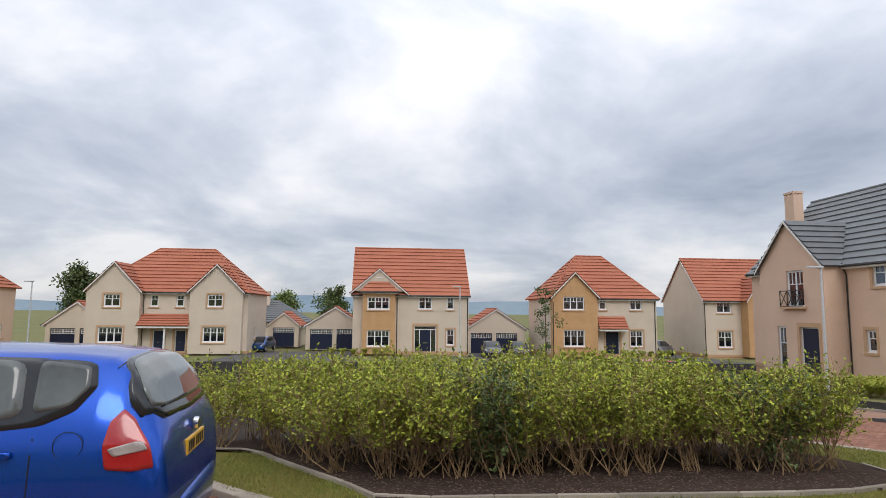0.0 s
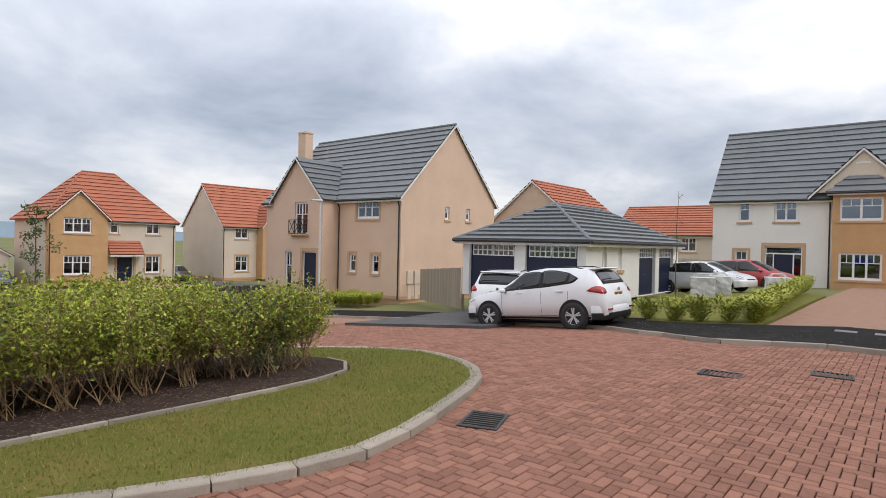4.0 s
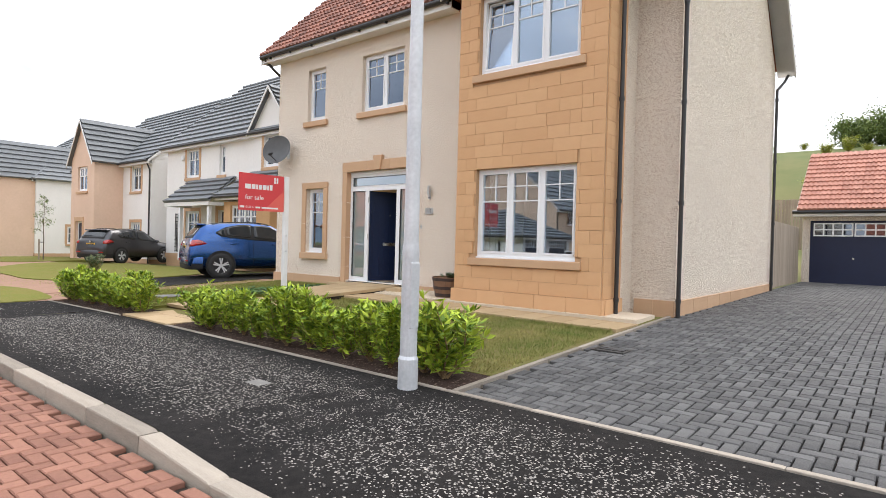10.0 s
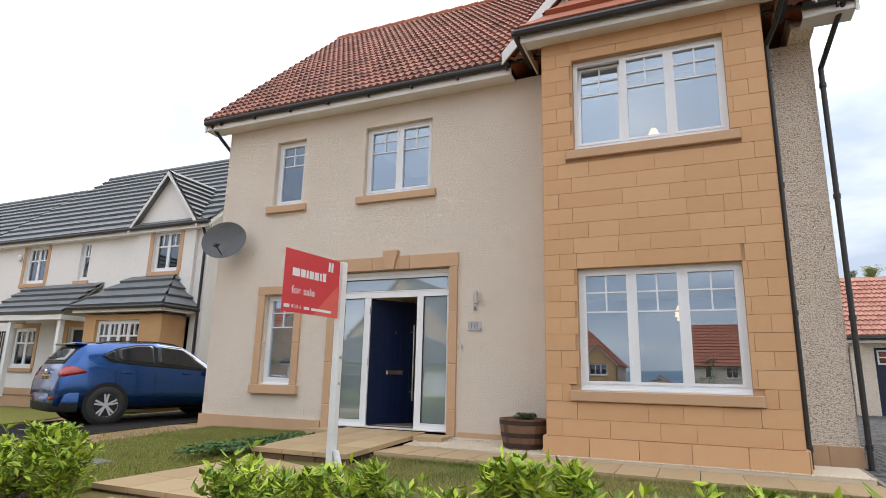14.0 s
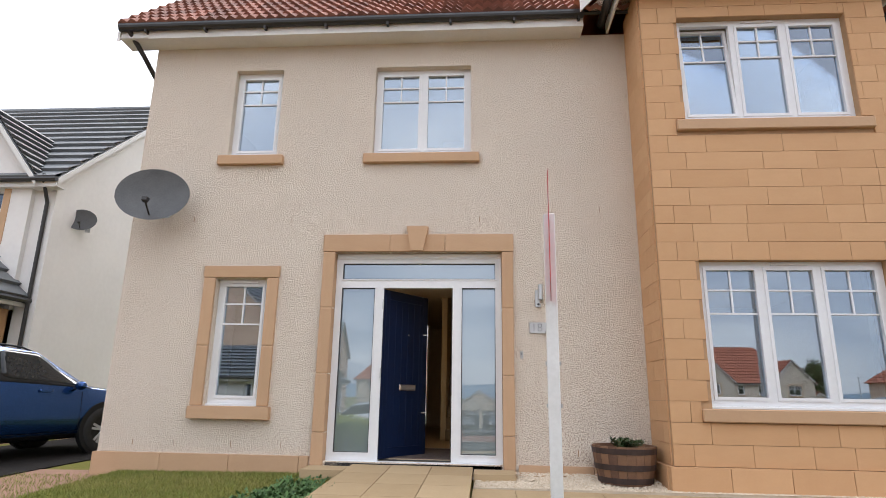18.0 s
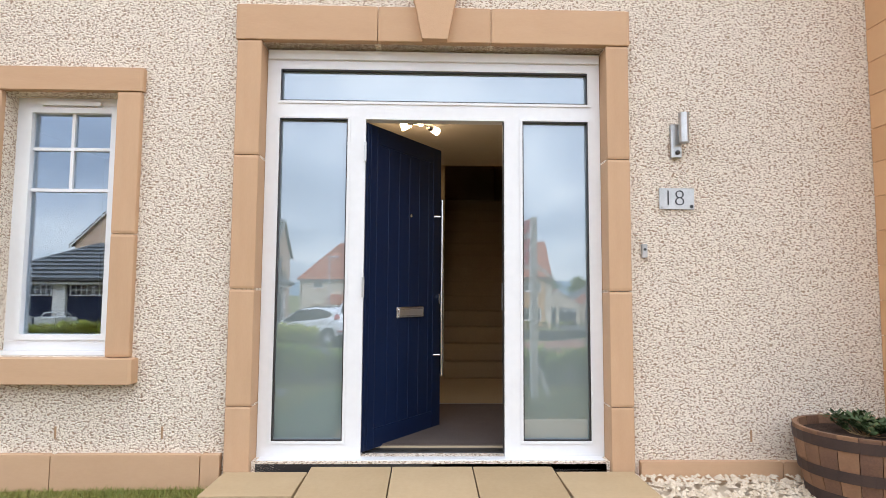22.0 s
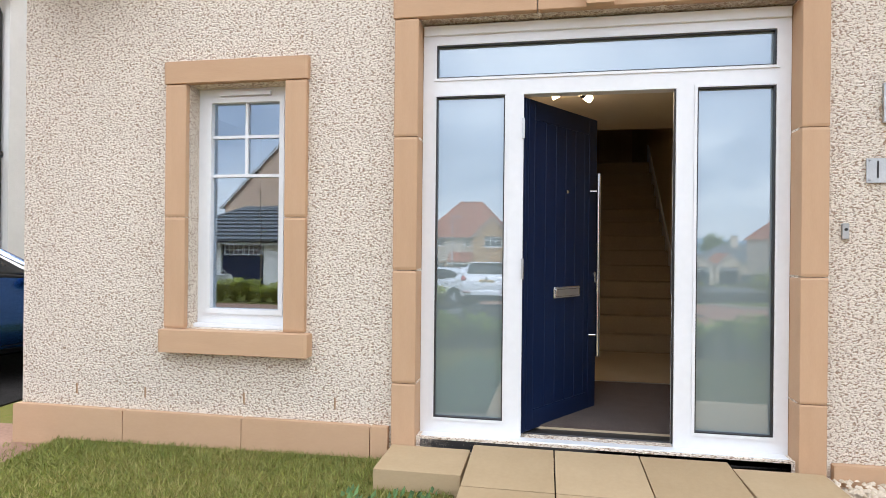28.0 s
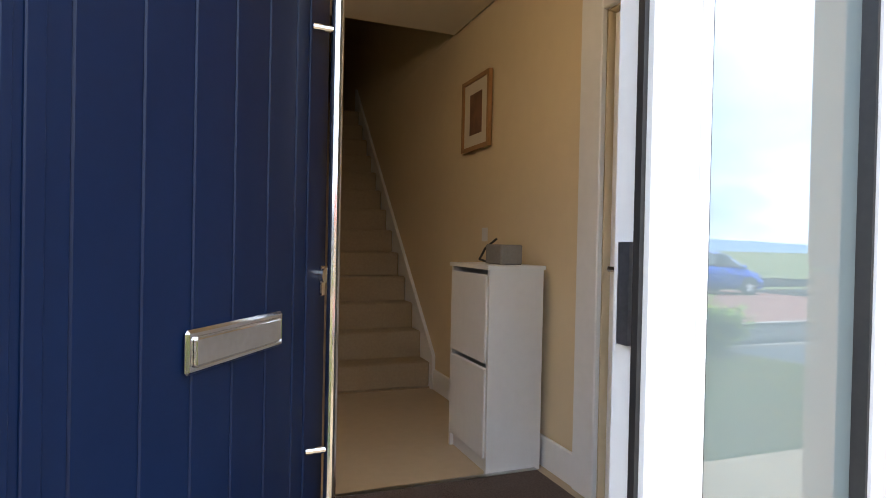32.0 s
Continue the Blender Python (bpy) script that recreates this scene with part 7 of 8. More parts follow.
# a fallen red leaf on the footway
lv_, lf_ = [], []
leaf(lv_, lf_, Vector((0, 0, 0)), Vector((1, 0.2, 0)).normalized(), Vector((-0.2, 1, 0)).normalized(), 0.09, 0.055, 0.25)
tagged(soup("fallen_leaf", lv_, lf_, surf("red_leaf", (0.42, 0.10, 0.07), (0.28, 0.06, 0.05), 9, 0.6), None, pose(3.12, -3.74, foot_z(3.12, -3.74) + 0.003, 8, 6, 40)), "curled red fallen leaf on the asphalt footway", "leaf")

# ---- cars ----
HATCH = [(0.0, 0.82, 0.22, 0.34, 0.36, 0.74), (0.006, 0.93, 0.16, 0.44, 0.46, 0.82), (0.012, 0.965, 0.14, 0.545, 0.57, 0.83), (0.02, 0.98, 0.13, 0.60, 0.655, 0.81), (0.035, 0.985, 0.13, 0.62, 0.73, 0.785), (0.06, 0.99, 0.13, 0.625, 0.85, 0.76), (0.085, 0.995, 0.13, 0.625, 0.925, 0.75), (0.12, 1, 0.13, 0.625, 0.965, 0.74), (0.2, 1, 0.13, 0.62, 0.985, 0.74), (0.42, 1, 0.13, 0.61, 1.0, 0.75), (0.58, 1, 0.13, 0.60, 0.965, 0.74), (0.70, 1, 0.13, 0.59, 0.80, 0.73), (0.81, 0.98, 0.13, 0.57, 0.615, 0.78), (0.92, 0.93, 0.14, 0.50, 0.53, 0.75), (0.98, 0.83, 0.16, 0.42, 0.45, 0.65), (1.0, 0.7, 0.2, 0.34, 0.36, 0.55)]
SUV = [(0.0, 0.80, 0.26, 0.40, 0.42, 0.72), (0.008, 0.92, 0.19, 0.50, 0.52, 0.80), (0.02, 0.97, 0.16, 0.60, 0.64, 0.82), (0.045, 0.985, 0.15, 0.64, 0.77, 0.78), (0.085, 0.99, 0.15, 0.645, 0.91, 0.75), (0.11, 1, 0.15, 0.645, 0.955, 0.74), (0.22, 1, 0.15, 0.64, 0.985, 0.74), (0.42, 1, 0.15, 0.63, 1.0, 0.74), (0.55, 1, 0.15, 0.625, 0.965, 0.73), (0.66, 1, 0.15, 0.62, 0.80, 0.73), (0.745, 0.99, 0.15, 0.61, 0.66, 0.80), (0.9, 0.95, 0.16, 0.57, 0.60, 0.78), (0.98, 0.85, 0.18, 0.48, 0.51, 0.68), (1.0, 0.72, 0.22, 0.38, 0.40, 0.55)]
VAN = [(0.0, 0.85, 0.24, 0.40, 0.42, 0.80), (0.01, 0.95, 0.16, 0.55, 0.60, 0.84), (0.03, 0.98, 0.13, 0.60, 0.88, 0.82), (0.06, 1, 0.13, 0.60, 0.96, 0.82), (0.2, 1, 0.13, 0.60, 1.0, 0.83), (0.6, 1, 0.13, 0.58, 0.98, 0.82), (0.74, 1, 0.13, 0.56, 0.80, 0.80), (0.84, 0.98, 0.13, 0.53, 0.60, 0.80), (0.95, 0.9, 0.15, 0.44, 0.48, 0.72), (1.0, 0.72, 0.2, 0.34, 0.36, 0.6)]
M_CARGLASS = surf("car_glass", (0.022, 0.025, 0.027), (0.014, 0.016, 0.018), 2, 0.05, coat=0.15)
# opaque glass; its pale tone paints in reflected sky and the view through
M_CARGLASS_L = surf("car_glass_sky_tone", (0.15, 0.17, 0.16), (0.045, 0.052, 0.053), 1.3, 0.05, coat=0.4, fine=0.1)
M_TYRE = surf("tyre_rubber", (0.022, 0.022, 0.022), (0.035, 0.034, 0.033), 9, 0.85)
M_RIM = surf("alloy_rim", (0.58, 0.58, 0.58), (0.48, 0.48, 0.48), 6, 0.35)
M_TAIL = surf("red_tail_lamp", (0.42, 0.016, 0.014), (0.30, 0.01, 0.01), 6, 0.12, coat=0.8)
M_CLEAR = surf("clear_lamp", (0.45, 0.40, 0.37), (0.28, 0.25, 0.23), 9, 0.1, coat=0.8)
M_YPLATE = surf("yellow_plate", (0.72, 0.42, 0.03), (0.66, 0.38, 0.03), 5, 0.4)
M_WPLATE = surf("white_plate", (0.75, 0.75, 0.72), (0.7, 0.7, 0.68), 5, 0.4)
M_TRIM = surf("car_trim", (0.014, 0.014, 0.015), (0.02, 0.02, 0.02), 8, 0.6, spec=0.3)


def car_paint(name, c, rough=0.28, metal=0.35):
    return surf(name, c, tuple(v * 0.9 for v in c), 1.5, rough, metal=metal, coat=0.6)


class Shell:
    """The lofted skin of a car: points by place along it and place round it."""

    def __init__(self, table, L, W, Hh):
        self.t, self.L, self.W, self.H = table, L, W / 2, Hh

    def row(self, s):
        t = self.t
        i = 0
        while i < len(t) - 2 and s > t[i + 1][0]:
            i += 1
        f = (s - t[i][0]) / (t[i + 1][0] - t[i][0])
        return [a + (b - a) * f for a, b in zip(t[i], t[i + 1])]

    def ring(self, s):
        _, w, zb, belt, roof, wr = self.row(s)
        w, h = w * self.W, self.H
        wr = wr * self.W
        zm = zb + (belt - zb) * 0.5
        x = (s - 0.5) * self.L
        half = [(0, zb * h), (0.78 * w, zb * h), (0.96 * w, (zb + 0.06) * h), (w, zm * h), (0.975 * w, belt * h), (wr + 0.015, (roof - 0.025) * h), (wr * 0.72, roof * h - 0.003), (0, roof * h + 0.012)]
        return [Vector((x, -y, z)) for y, z in half]

    def at(self, s, p):
        r = self.ring(s)
        i = min(int(p), 6)
        return r[i].lerp(r[i + 1], p - i)

    def patch(self, s0, s1, p0, p1, off, side, ns=6, np_=3, slant0=0.0, slant1=0.0):
        """A grid on the skin; slant moves its ends along the car with height."""
        vs, fs = [], []
        for i in range(ns + 1):
            for j in range(np_ + 1):
                g = j / np_
                a, b = s0 + slant0 * g, s1 + slant1 * g
                s = a + (b - a) * i / ns
                p = p0 + (p1 - p0) * g
                v = self.at(s, p)
                e = 1e-3
                ds = self.at(min(s + e, 1), p) - self.at(max(s - e, 0), p)
                dp = self.at(s, min(p + e, 7)) - self.at(s, max(p - e, 0))
                n = dp.cross(ds)
                n = n.normalized() if n.length > 0 else Vector((0, -1, 0))
                if n.y > 0 and p < 6.5:
                    n = -n
                if p >= 6.5 and n.z < 0:
                    n = -n
                v = v + n * off
                vs.append((v.x, v.y * side, v.z))
        for i in range(ns):
            for j in range(np_):
                a = i * (np_ + 1) + j
                fs.append((a, a + np_ + 1, a + np_ + 2, a + 1) if side > 0 else (a, a + 1, a + np_ + 2, a + np_ + 1))
        return vs, fs

    def skin(self, s, q, off):
        """A point just off the skin; q runs from one sill (0) over the roof (7) to the other (14)."""
        p, sd = (q, -1) if q <= 7 else (14 - q, 1)
        s = min(max(s, 0.001), 0.999)
        p = min(max(p, 0.01), 6.99)
        e = 1e-3
        v = self.at(s, p)
        ds = self.at(min(s + e, 1), p) - self.at(max(s - e, 0), p)
        dp = self.at(s, min(p + e, 7)) - self.at(s, max(p - e, 0))
        n = dp.cross(ds)
        n = n.normalized() if n.length > 0 else Vector((0, -1, 0))
        mid = Vector((0, 0, self.H * 0.45))
        if n.dot(v - mid) < 0:
            n = -n
        v = v + n * off
        return Vector((v.x, v.y * sd, v.z))

    def area(self, pts, off, rings=5, round_=3, flip=False):
        """A rounded piece that lies on the skin, its outline given as places along and round the car."""
        k = len(pts)
        ol = []
        for i in range(k):
            a, b, c = pts[i - 1], pts[i], pts[(i + 1) % k]
            for t in range(round_ + 1):
                f = t / round_
                u = [b[d] + (a[d] - b[d]) * 0.17 * (1 - f) for d in (0, 1)]
                w = [b[d] + (c[d] - b[d]) * 0.17 * f for d in (0, 1)]
                ol.append([u[d] + (w[d] - u[d]) * f for d in (0, 1)])
        if flip:
            ol = [(p[0], 14 - p[1]) for p in ol][::-1]
        cs = [sum(p[d] for p in ol) / len(ol) for d in (0, 1)]
        n = len(ol)
        vs = [self.skin(cs[0], cs[1], off)]
        for r in range(1, rings + 1):
            vs += [self.skin(cs[0] + (p[0] - cs[0]) * r / rings, cs[1] + (p[1] - cs[1]) * r / rings, off) for p in ol]
        vs += [self.skin(p[0], p[1], off - 0.02) for p in ol]
        fs = []
        for i in range(n):
            j = (i + 1) % n
            fs.append((0, 1 + i, 1 + j))
            for r in range(rings):
                a, b = 1 + r * n, 1 + (r + 1) * n
                fs.append((a + i, b + i, b + j, a + j))
        return vs, fs

    def both(self, s0, s1, p0, p1, off, **k):
        """The same grid from one side across the roof line to the other (for screens)."""
        v1, f1 = self.patch(s0, s1, p0, p1, off, 1, **k)
        v2, f2 = self.patch(s0, s1, p0, p1, off, -1, **k)
        return v1 + v2, f1 + [tuple(i + len(v1) for i in f) for f in f2]


def wheel(parent, x, y, r, side, rim_m, spokes=5):
    w = new("wheel", None)
    w.parent = parent
    w.matrix_basis = pose(x, y, r, 0, 0, 0 if side < 0 else 180)
    vs, fs, k = [], [], 28
    prof = [(0.62, -0.0), (0.66, -0.012), (0.93, -0.014), (1.0, 0.02), (1.0, 0.17), (0.93, 0.2), (0.62, 0.2)]
    for q, d in prof:
        for i in range(k):
            a = 2 * math.pi * i / k
            vs.append((r * q * math.cos(a), d, r * q * math.sin(a)))
    for j in range(len(prof) - 1):
        for i in range(k):
            a, b = j * k + i, j * k + (i + 1) % k
            fs.append((a, b, b + k, a + k))
    soup("tyre", vs, fs, M_TYRE, w, smooth=True)
    bm = bmesh.new()
    tube(bm, (0, 0.002, 0), (0, 0.05, 0), r * 0.63, r * 0.58, n=28, caps=False)
    tube(bm, (0, 0.0, 0), (0, 0.06, 0), r * 0.13, n=12)
    for i in range(spokes):
        a = 2 * math.pi * i / spokes
        for o in (-0.16, 0.16):
            m = Matrix.Rotation(a, 4, "Y")
            box(bm, -r * 0.05, r * 0.05, 0.004, 0.04, 0.0, r * 0.63, m=m @ Matrix.Rotation(o, 4, "Y"))
    part("rim", bm, rim_m, w)
    bm = bmesh.new()
    tube(bm, (0, 0.06, 0), (0, 0.07, 0), r * 0.6, n=24)
    part("brake_disc", bm, M_TRIM, w)
    return w


def car(m, label, table, L, W, Hh, paint, r=0.34, wb=None, style="suv", glass=None, spokes=5, cladding=False, front=False):
    glass = glass or M_CARGLASS
    wb = wb or ((0.165, 0.805) if style == "hatch" else (0.205, 0.80))
    c = thing("car", m, label, "car")
    sh = Shell(table, L, W, Hh)
    ss = sorted({i / 40 for i in range(41)} | {t[0] for t in table} | {0.004, 0.014, 0.033, 0.065, 0.03, 0.045, 0.052, 0.07, 0.078, 0.092, 0.1, 0.11})
    vs, fs = [], []
    for s in ss:
        h = sh.ring(s)
        ring = h + [Vector((v.x, -v.y, v.z)) for v in h[-2:0:-1]]
        vs += ring
    n = 14
    for i in range(len(ss) - 1):
        for j in range(n):
            a, b = i * n + j, i * n + (j + 1) % n
            fs.append((a, b, b + n, a + n))
    fs.append(tuple(range(n))[::-1])
    fs.append(tuple((len(ss) - 1) * n + j for j in range(n)))
    body = soup("body", vs, fs, paint, c, smooth=True)
    R = r
    for s in wb:
        x = (s - 0.5) * L
        for side in (-1, 1):
            bm = bmesh.new()
            tube(bm, (x, side * (W / 2 - 0.09), R + 0.02), (x, side * (W / 2 + 0.004), R + 0.02), R * 1.17, n=28)
            part("wheel_arch", bm, M_TRIM, c)
            wheel(c, x, side * (W / 2 + 0.018), R, side, M_RIM, spokes)
    hatch = style == "hatch"
    # side glass: one black surround, door panes and quarter light
    if style == "van":
        dlo = [(0.06, 4.9), (0.5, 4.95), (0.62, 4.9), (0.78, 4.15), (0.5, 4.1), (0.06, 4.12)]
        panes = [[(0.07, 4.86), (0.31, 4.88), (0.31, 4.18), (0.07, 4.2)], [(0.33, 4.88), (0.52, 4.88), (0.52, 4.18), (0.33, 4.18)], [(0.54, 4.88), (0.61, 4.85), (0.75, 4.2), (0.54, 4.17)]]
    elif hatch:
        dlo = [(0.135, 5.0), (0.25, 5.03), (0.6, 5.0), (0.79, 4.1), (0.45, 4.1), (0.205, 4.22), (0.155, 4.4), (0.128, 4.7)]
        panes = [[(0.142, 4.95), (0.222, 4.98), (0.218, 4.37), (0.165, 4.45), (0.140, 4.68)], [(0.244, 4.98), (0.45, 4.97), (0.45, 4.2), (0.232, 4.32)], [(0.475, 4.97), (0.6, 4.93), (0.755, 4.2), (0.475, 4.18)]]
    else:
        dlo = [(0.172, 4.56), (0.24, 4.84), (0.33, 4.97), (0.56, 4.98), (0.61, 4.9), (0.745, 4.15), (0.70, 4.08), (0.40, 4.14), (0.21, 4.3)]
        panes = [[(0.185, 4.55), (0.228, 4.75), (0.235, 4.36), (0.215, 4.38)], [(0.245, 4.80), (0.33, 4.92), (0.405, 4.93), (0.405, 4.24), (0.25, 4.36)], [(0.425, 4.93), (0.555, 4.93), (0.60, 4.86), (0.715, 4.2), (0.425, 4.22)]]
    for fl in (False, True):
        v, f = sh.area(dlo, 0.006, 6, 3, fl)
        fr = soup("window_surround", v, f, M_CARGLASS if hatch else M_TRIM, c, smooth=True)
        for i, pn in enumerate(panes):
            v, f = sh.area(pn, 0.011, 5, 3, fl)
            soup("side_window", v, f, M_CARGLASS if i > 1 else glass, fr, smooth=True)
        side = -1 if not fl else 1
        for sm in ((0.208, 0.46) if hatch else (0.235, 0.415)) + (0.70,):
            v, f = sh.patch(sm, sm + 0.002, 2.2, 4.1, 0.002, side, 1, 8, 0.0, 0.0)
            soup("door_seam", v, f, M_TRIM, body)
        for sm in ((0.235, 0.49) if hatch else (0.265, 0.545)):
            v, f = sh.area([(sm, 3.84), (sm + 0.045, 3.84), (sm + 0.045, 3.95), (sm, 3.95)], 0.03, 3, 2, fl)
            soup("door_handle", v, f, paint, c, smooth=True)
        if cladding:
            v, f = sh.patch(0.04, 0.96, 1.3, 2.1, 0.006, side, 30, 3)
            soup("sill_cladding", v, f, M_TRIM, c, smooth=True)
        bm = bmesh.new()
        bmesh.ops.create_uvsphere(bm, u_segments=14, v_segments=10, radius=0.1, matrix=pose((0.72 if hatch else 0.675) * L - L / 2, -side * (W / 2 + 0.08), Hh * 0.645) @ Matrix.Diagonal((0.7, 1.05, 0.72, 1)))
        part("door_mirror", bm, paint, c)
        part("mirror_stalk", boxes(((0.715 if hatch else 0.67) * L - L / 2 - 0.03, (0.715 if hatch else 0.67) * L - L / 2 + 0.03, -side * (W / 2 - 0.06), -side * (W / 2 + 0.03), Hh * 0.61, Hh * 0.635)), M_TRIM, c)
    # rear screen and windscreen
    if hatch:
        v, f = sh.area([(0.105, 6.0), (0.100, 5.55), (0.076, 4.62), (0.052, 4.55), (0.030, 5.6), (0.024, 7.0), (0.030, 8.4), (0.052, 9.45), (0.076, 9.38), (0.100, 8.45), (0.105, 8.0), (0.107, 7.0)], 0.017, 10, 2)
        gate = soup("tailgate_surround", v, f, M_CARGLASS, c, smooth=True)
        v, f = sh.area([(0.097, 6.2), (0.090, 5.7), (0.062, 5.0), (0.046, 5.0), (0.037, 6.0), (0.034, 7.0), (0.037, 8.0), (0.046, 9.0), (0.062, 9.0), (0.090, 8.3), (0.097, 7.8), (0.098, 7.0)], 0.022, 10, 2)
        soup("rear_window", v, f, glass, gate, smooth=True)
    else:
        lo, hi = (0.036, 0.088) if style != "van" else (0.014, 0.05)
        v, f = sh.area([(hi, 5.3), (lo, 5.25), (lo - 0.004, 7.0), (lo, 8.75), (hi, 8.7), (hi + 0.003, 7.0)], 0.008, 8, 2)
        gate = soup("tailgate_surround", v, f, M_TRIM, c, smooth=True)
        v, f = sh.area([(hi - 0.006, 5.45), (lo + 0.006, 5.42), (lo + 0.002, 7.0), (lo + 0.006, 8.58), (hi - 0.006, 8.55), (hi - 0.003, 7.0)], 0.014, 8, 2)
        soup("rear_window", v, f, glass, gate, smooth=True)
        if style == "suv":
            bm = bmesh.new()
            q = sh.skin(0.098, 7, 0.0)
            box(bm, q.x - 0.14, q.x + 0.1, -W * 0.36, W * 0.36, q.z + 0.0, q.z + 0.045, bevel=0.02)
            part("roof_spoiler", bm, paint, c)
    a, b = (0.60, 0.80) if hatch else (0.57, 0.735)
    if style == "van":
        a, b = 0.62, 0.83
    v, f = sh.both(a, b, 5.15, 7.0, 0.006, ns=8, np_=4)
    soup("windscreen", v, f, glass, c, smooth=True)
    # lamps
    for fl in (False, True):
        side = -1 if not fl else 1
        if hatch:
            v, f = sh.area([(0.098, 4.28), (0.080, 4.50), (0.060, 4.44), (0.030, 3.95), (0.024, 3.66), (0.055, 3.56), (0.097, 3.60), (0.103, 3.95)], 0.014, 6, 3, fl)
            tl = soup("tail_light", v, f, M_TAIL, c, smooth=True)
            v, f = sh.area([(0.096, 3.93), (0.045, 4.05), (0.033, 3.92), (0.085, 3.80)], 0.019, 4, 3, fl)
            soup("reversing_lamp", v, f, M_CLEAR, tl, smooth=True)
        else:
            v, f = sh.area([(0.021, 5.3), (0.026, 4.3), (0.085, 4.0), (0.12, 3.86), (0.06, 3.74), (0.02, 3.8), (0.0145, 4.3), (0.015, 5.3)], 0.012, 5, 2, fl)
            tl = soup("tail_light", v, f, M_TAIL, c, smooth=True)
            part("rear_reflector", boxes((-L / 2 - 0.03, -L / 2 + 0.03, -side * 0.55, -side * 0.78, 0.5, 0.545), bevel=0.01), M_TAIL, c)
        v, f = sh.patch(0.92, 0.985, 3.7, 5.0, 0.008, side, 5, 3)
        soup("head_light", v, f, M_CLEAR, c, smooth=True)
    # bumpers, wrapped round the ends
    for end in (-1, 1):
        vs, fs = [], []
        prof = [(0.02, 0.22), (0.05, 0.26), (0.06, 0.40), (0.062, 0.47), (0.05, 0.51), (0.0, 0.535)] if hatch else [(0.0, 0.26), (0.03, 0.30), (0.036, 0.43), (0.03, 0.60), (0.0, 0.63)]
        k = 24
        for o, z in prof:
            for i in range(k + 1):
                a = math.pi * (i / k - 0.5)
                ex = abs(math.cos(a)) ** 0.45
                ey = math.copysign(abs(math.sin(a)) ** 0.55, math.sin(a))
                vs.append((end * (L / 2 - 0.42 + 0.40 * ex + o * ex), ey * (W / 2 * 0.985 + o * 0.4), z))
        for j in range(len(prof) - 1):
            for i in range(k):
                a = j * (k + 1) + i
                fs.append((a, a + 1, a + k + 2, a + k + 1))
        bump = soup("rear_bumper" if end < 0 else "front_bumper", vs, fs, paint, c, smooth=True)
        if cladding:
            soup("lower_trim", [(x * 1.004, y * 1.006, z) for x, y, z in vs[:3 * (k + 1)]], fs[:2 * k], M_TRIM, bump, smooth=True)
    zb = Hh * (0.485 if hatch else 0.505)
    x0 = -L / 2 - 0.012
    part("number_plate", boxes((x0 + 0.006, x0 + 0.03, -0.26, 0.26, zb, zb + 0.115), bevel=0.004), M_YPLATE, c, m=pose(0.03 if hatch else 0.045, 0, 0))
    part("plate_characters", boxes(*[(x0 + 0.003, x0 + 0.0055, -0.22 + i * 0.062 + (0.03 if i > 3 else 0), -0.18 + i * 0.062 + (0.03 if i > 3 else 0), zb + 0.02, zb + 0.095) for i in range(7)]), M_TRIM, c, m=pose(0.03 if hatch else 0.045, 0, 0))
    part("front_plate", boxes((L / 2 - 0.02, L / 2 + 0.012, -0.26, 0.26, Hh * 0.26, Hh * 0.26 + 0.11), bevel=0.004), M_WPLATE, c)
    part("front_grille", boxes((L / 2 - 0.03, L / 2 + 0.006, -0.42, 0.42, Hh * 0.30 + 0.05, Hh * 0.30 + 0.12), bevel=0.01), M_TRIM, c)
    bm = bmesh.new()
    s = 0.037 if hatch else 0.046
    p, q = sh.skin(s, 7.0, 0.03), sh.skin(s + 0.002, 5.7, 0.03)
    tube(bm, p, q, 0.007, n=6)
    part("rear_wiper", bm, M_TRIM, c)
    bm = bmesh.new()
    tube(bm, (x0 + (0.055 if hatch else 0.06), 0, zb + 0.19), (x0 + (0.02 if hatch else 0.025), 0, zb + 0.19), 0.045, n=18)
    part("badge", bm, M_CHROME, c)
    if style == "suv":
        for side in (1, -1):
            pts = [sh.at(0.16 + 0.05 * i, 5.55) for i in range(9)]
            v, f = [], []
            limb(v, f, [Vector((u.x, side * u.y, u.z + (0.035 if 0 < i < 8 else 0.0))) for i, u in enumerate(pts)], 0.014, 0.014, 6)
            soup("roof_rail", v, f, M_TRIM, c, smooth=True)
    if hatch:
        v, f = sh.patch(0.102, 0.1035, 5.0, 7.0, 0.003, 1, 1, 6)
        soup("tailgate_seam", v, f, M_TRIM, body)
        v, f = sh.patch(0.102, 0.1035, 5.0, 7.0, 0.003, -1, 1, 6)
        soup("tailgate_seam", v, f, M_TRIM, body)
        bm = bmesh.new()
        p = sh.at(0.155, 4.0)
        for i in range(24):
            a0, a1 = 2 * math.pi * i / 24, 2 * math.pi * (i + 1) / 24
            tube(bm, (p.x + 0.085 * math.cos(a0), p.y - 0.002, p.z + 0.085 * math.sin(a0)), (p.x + 0.085 * math.cos(a1), p.y - 0.002, p.z + 0.085 * math.sin(a1)), 0.0025, n=4)
        part("fuel_flap", bm, M_TRIM, c, m=Matrix.Diagonal((1, -1, 1, 1)))
    return c


def parked(x, y, head, dz=-0.065):
    """A pose on the ground for a car whose front looks along head degrees; it follows the slope."""
    h = radians(head)
    d = 1.3
    zf = gz(x + d * math.cos(h), y + d * math.sin(h))
    zr = gz(x - d * math.cos(h), y - d * math.sin(h))
    return pose(x, y, (zf + zr) / 2 + dz, 0, -math.degrees(math.atan2(zf - zr, 2 * d)), head)


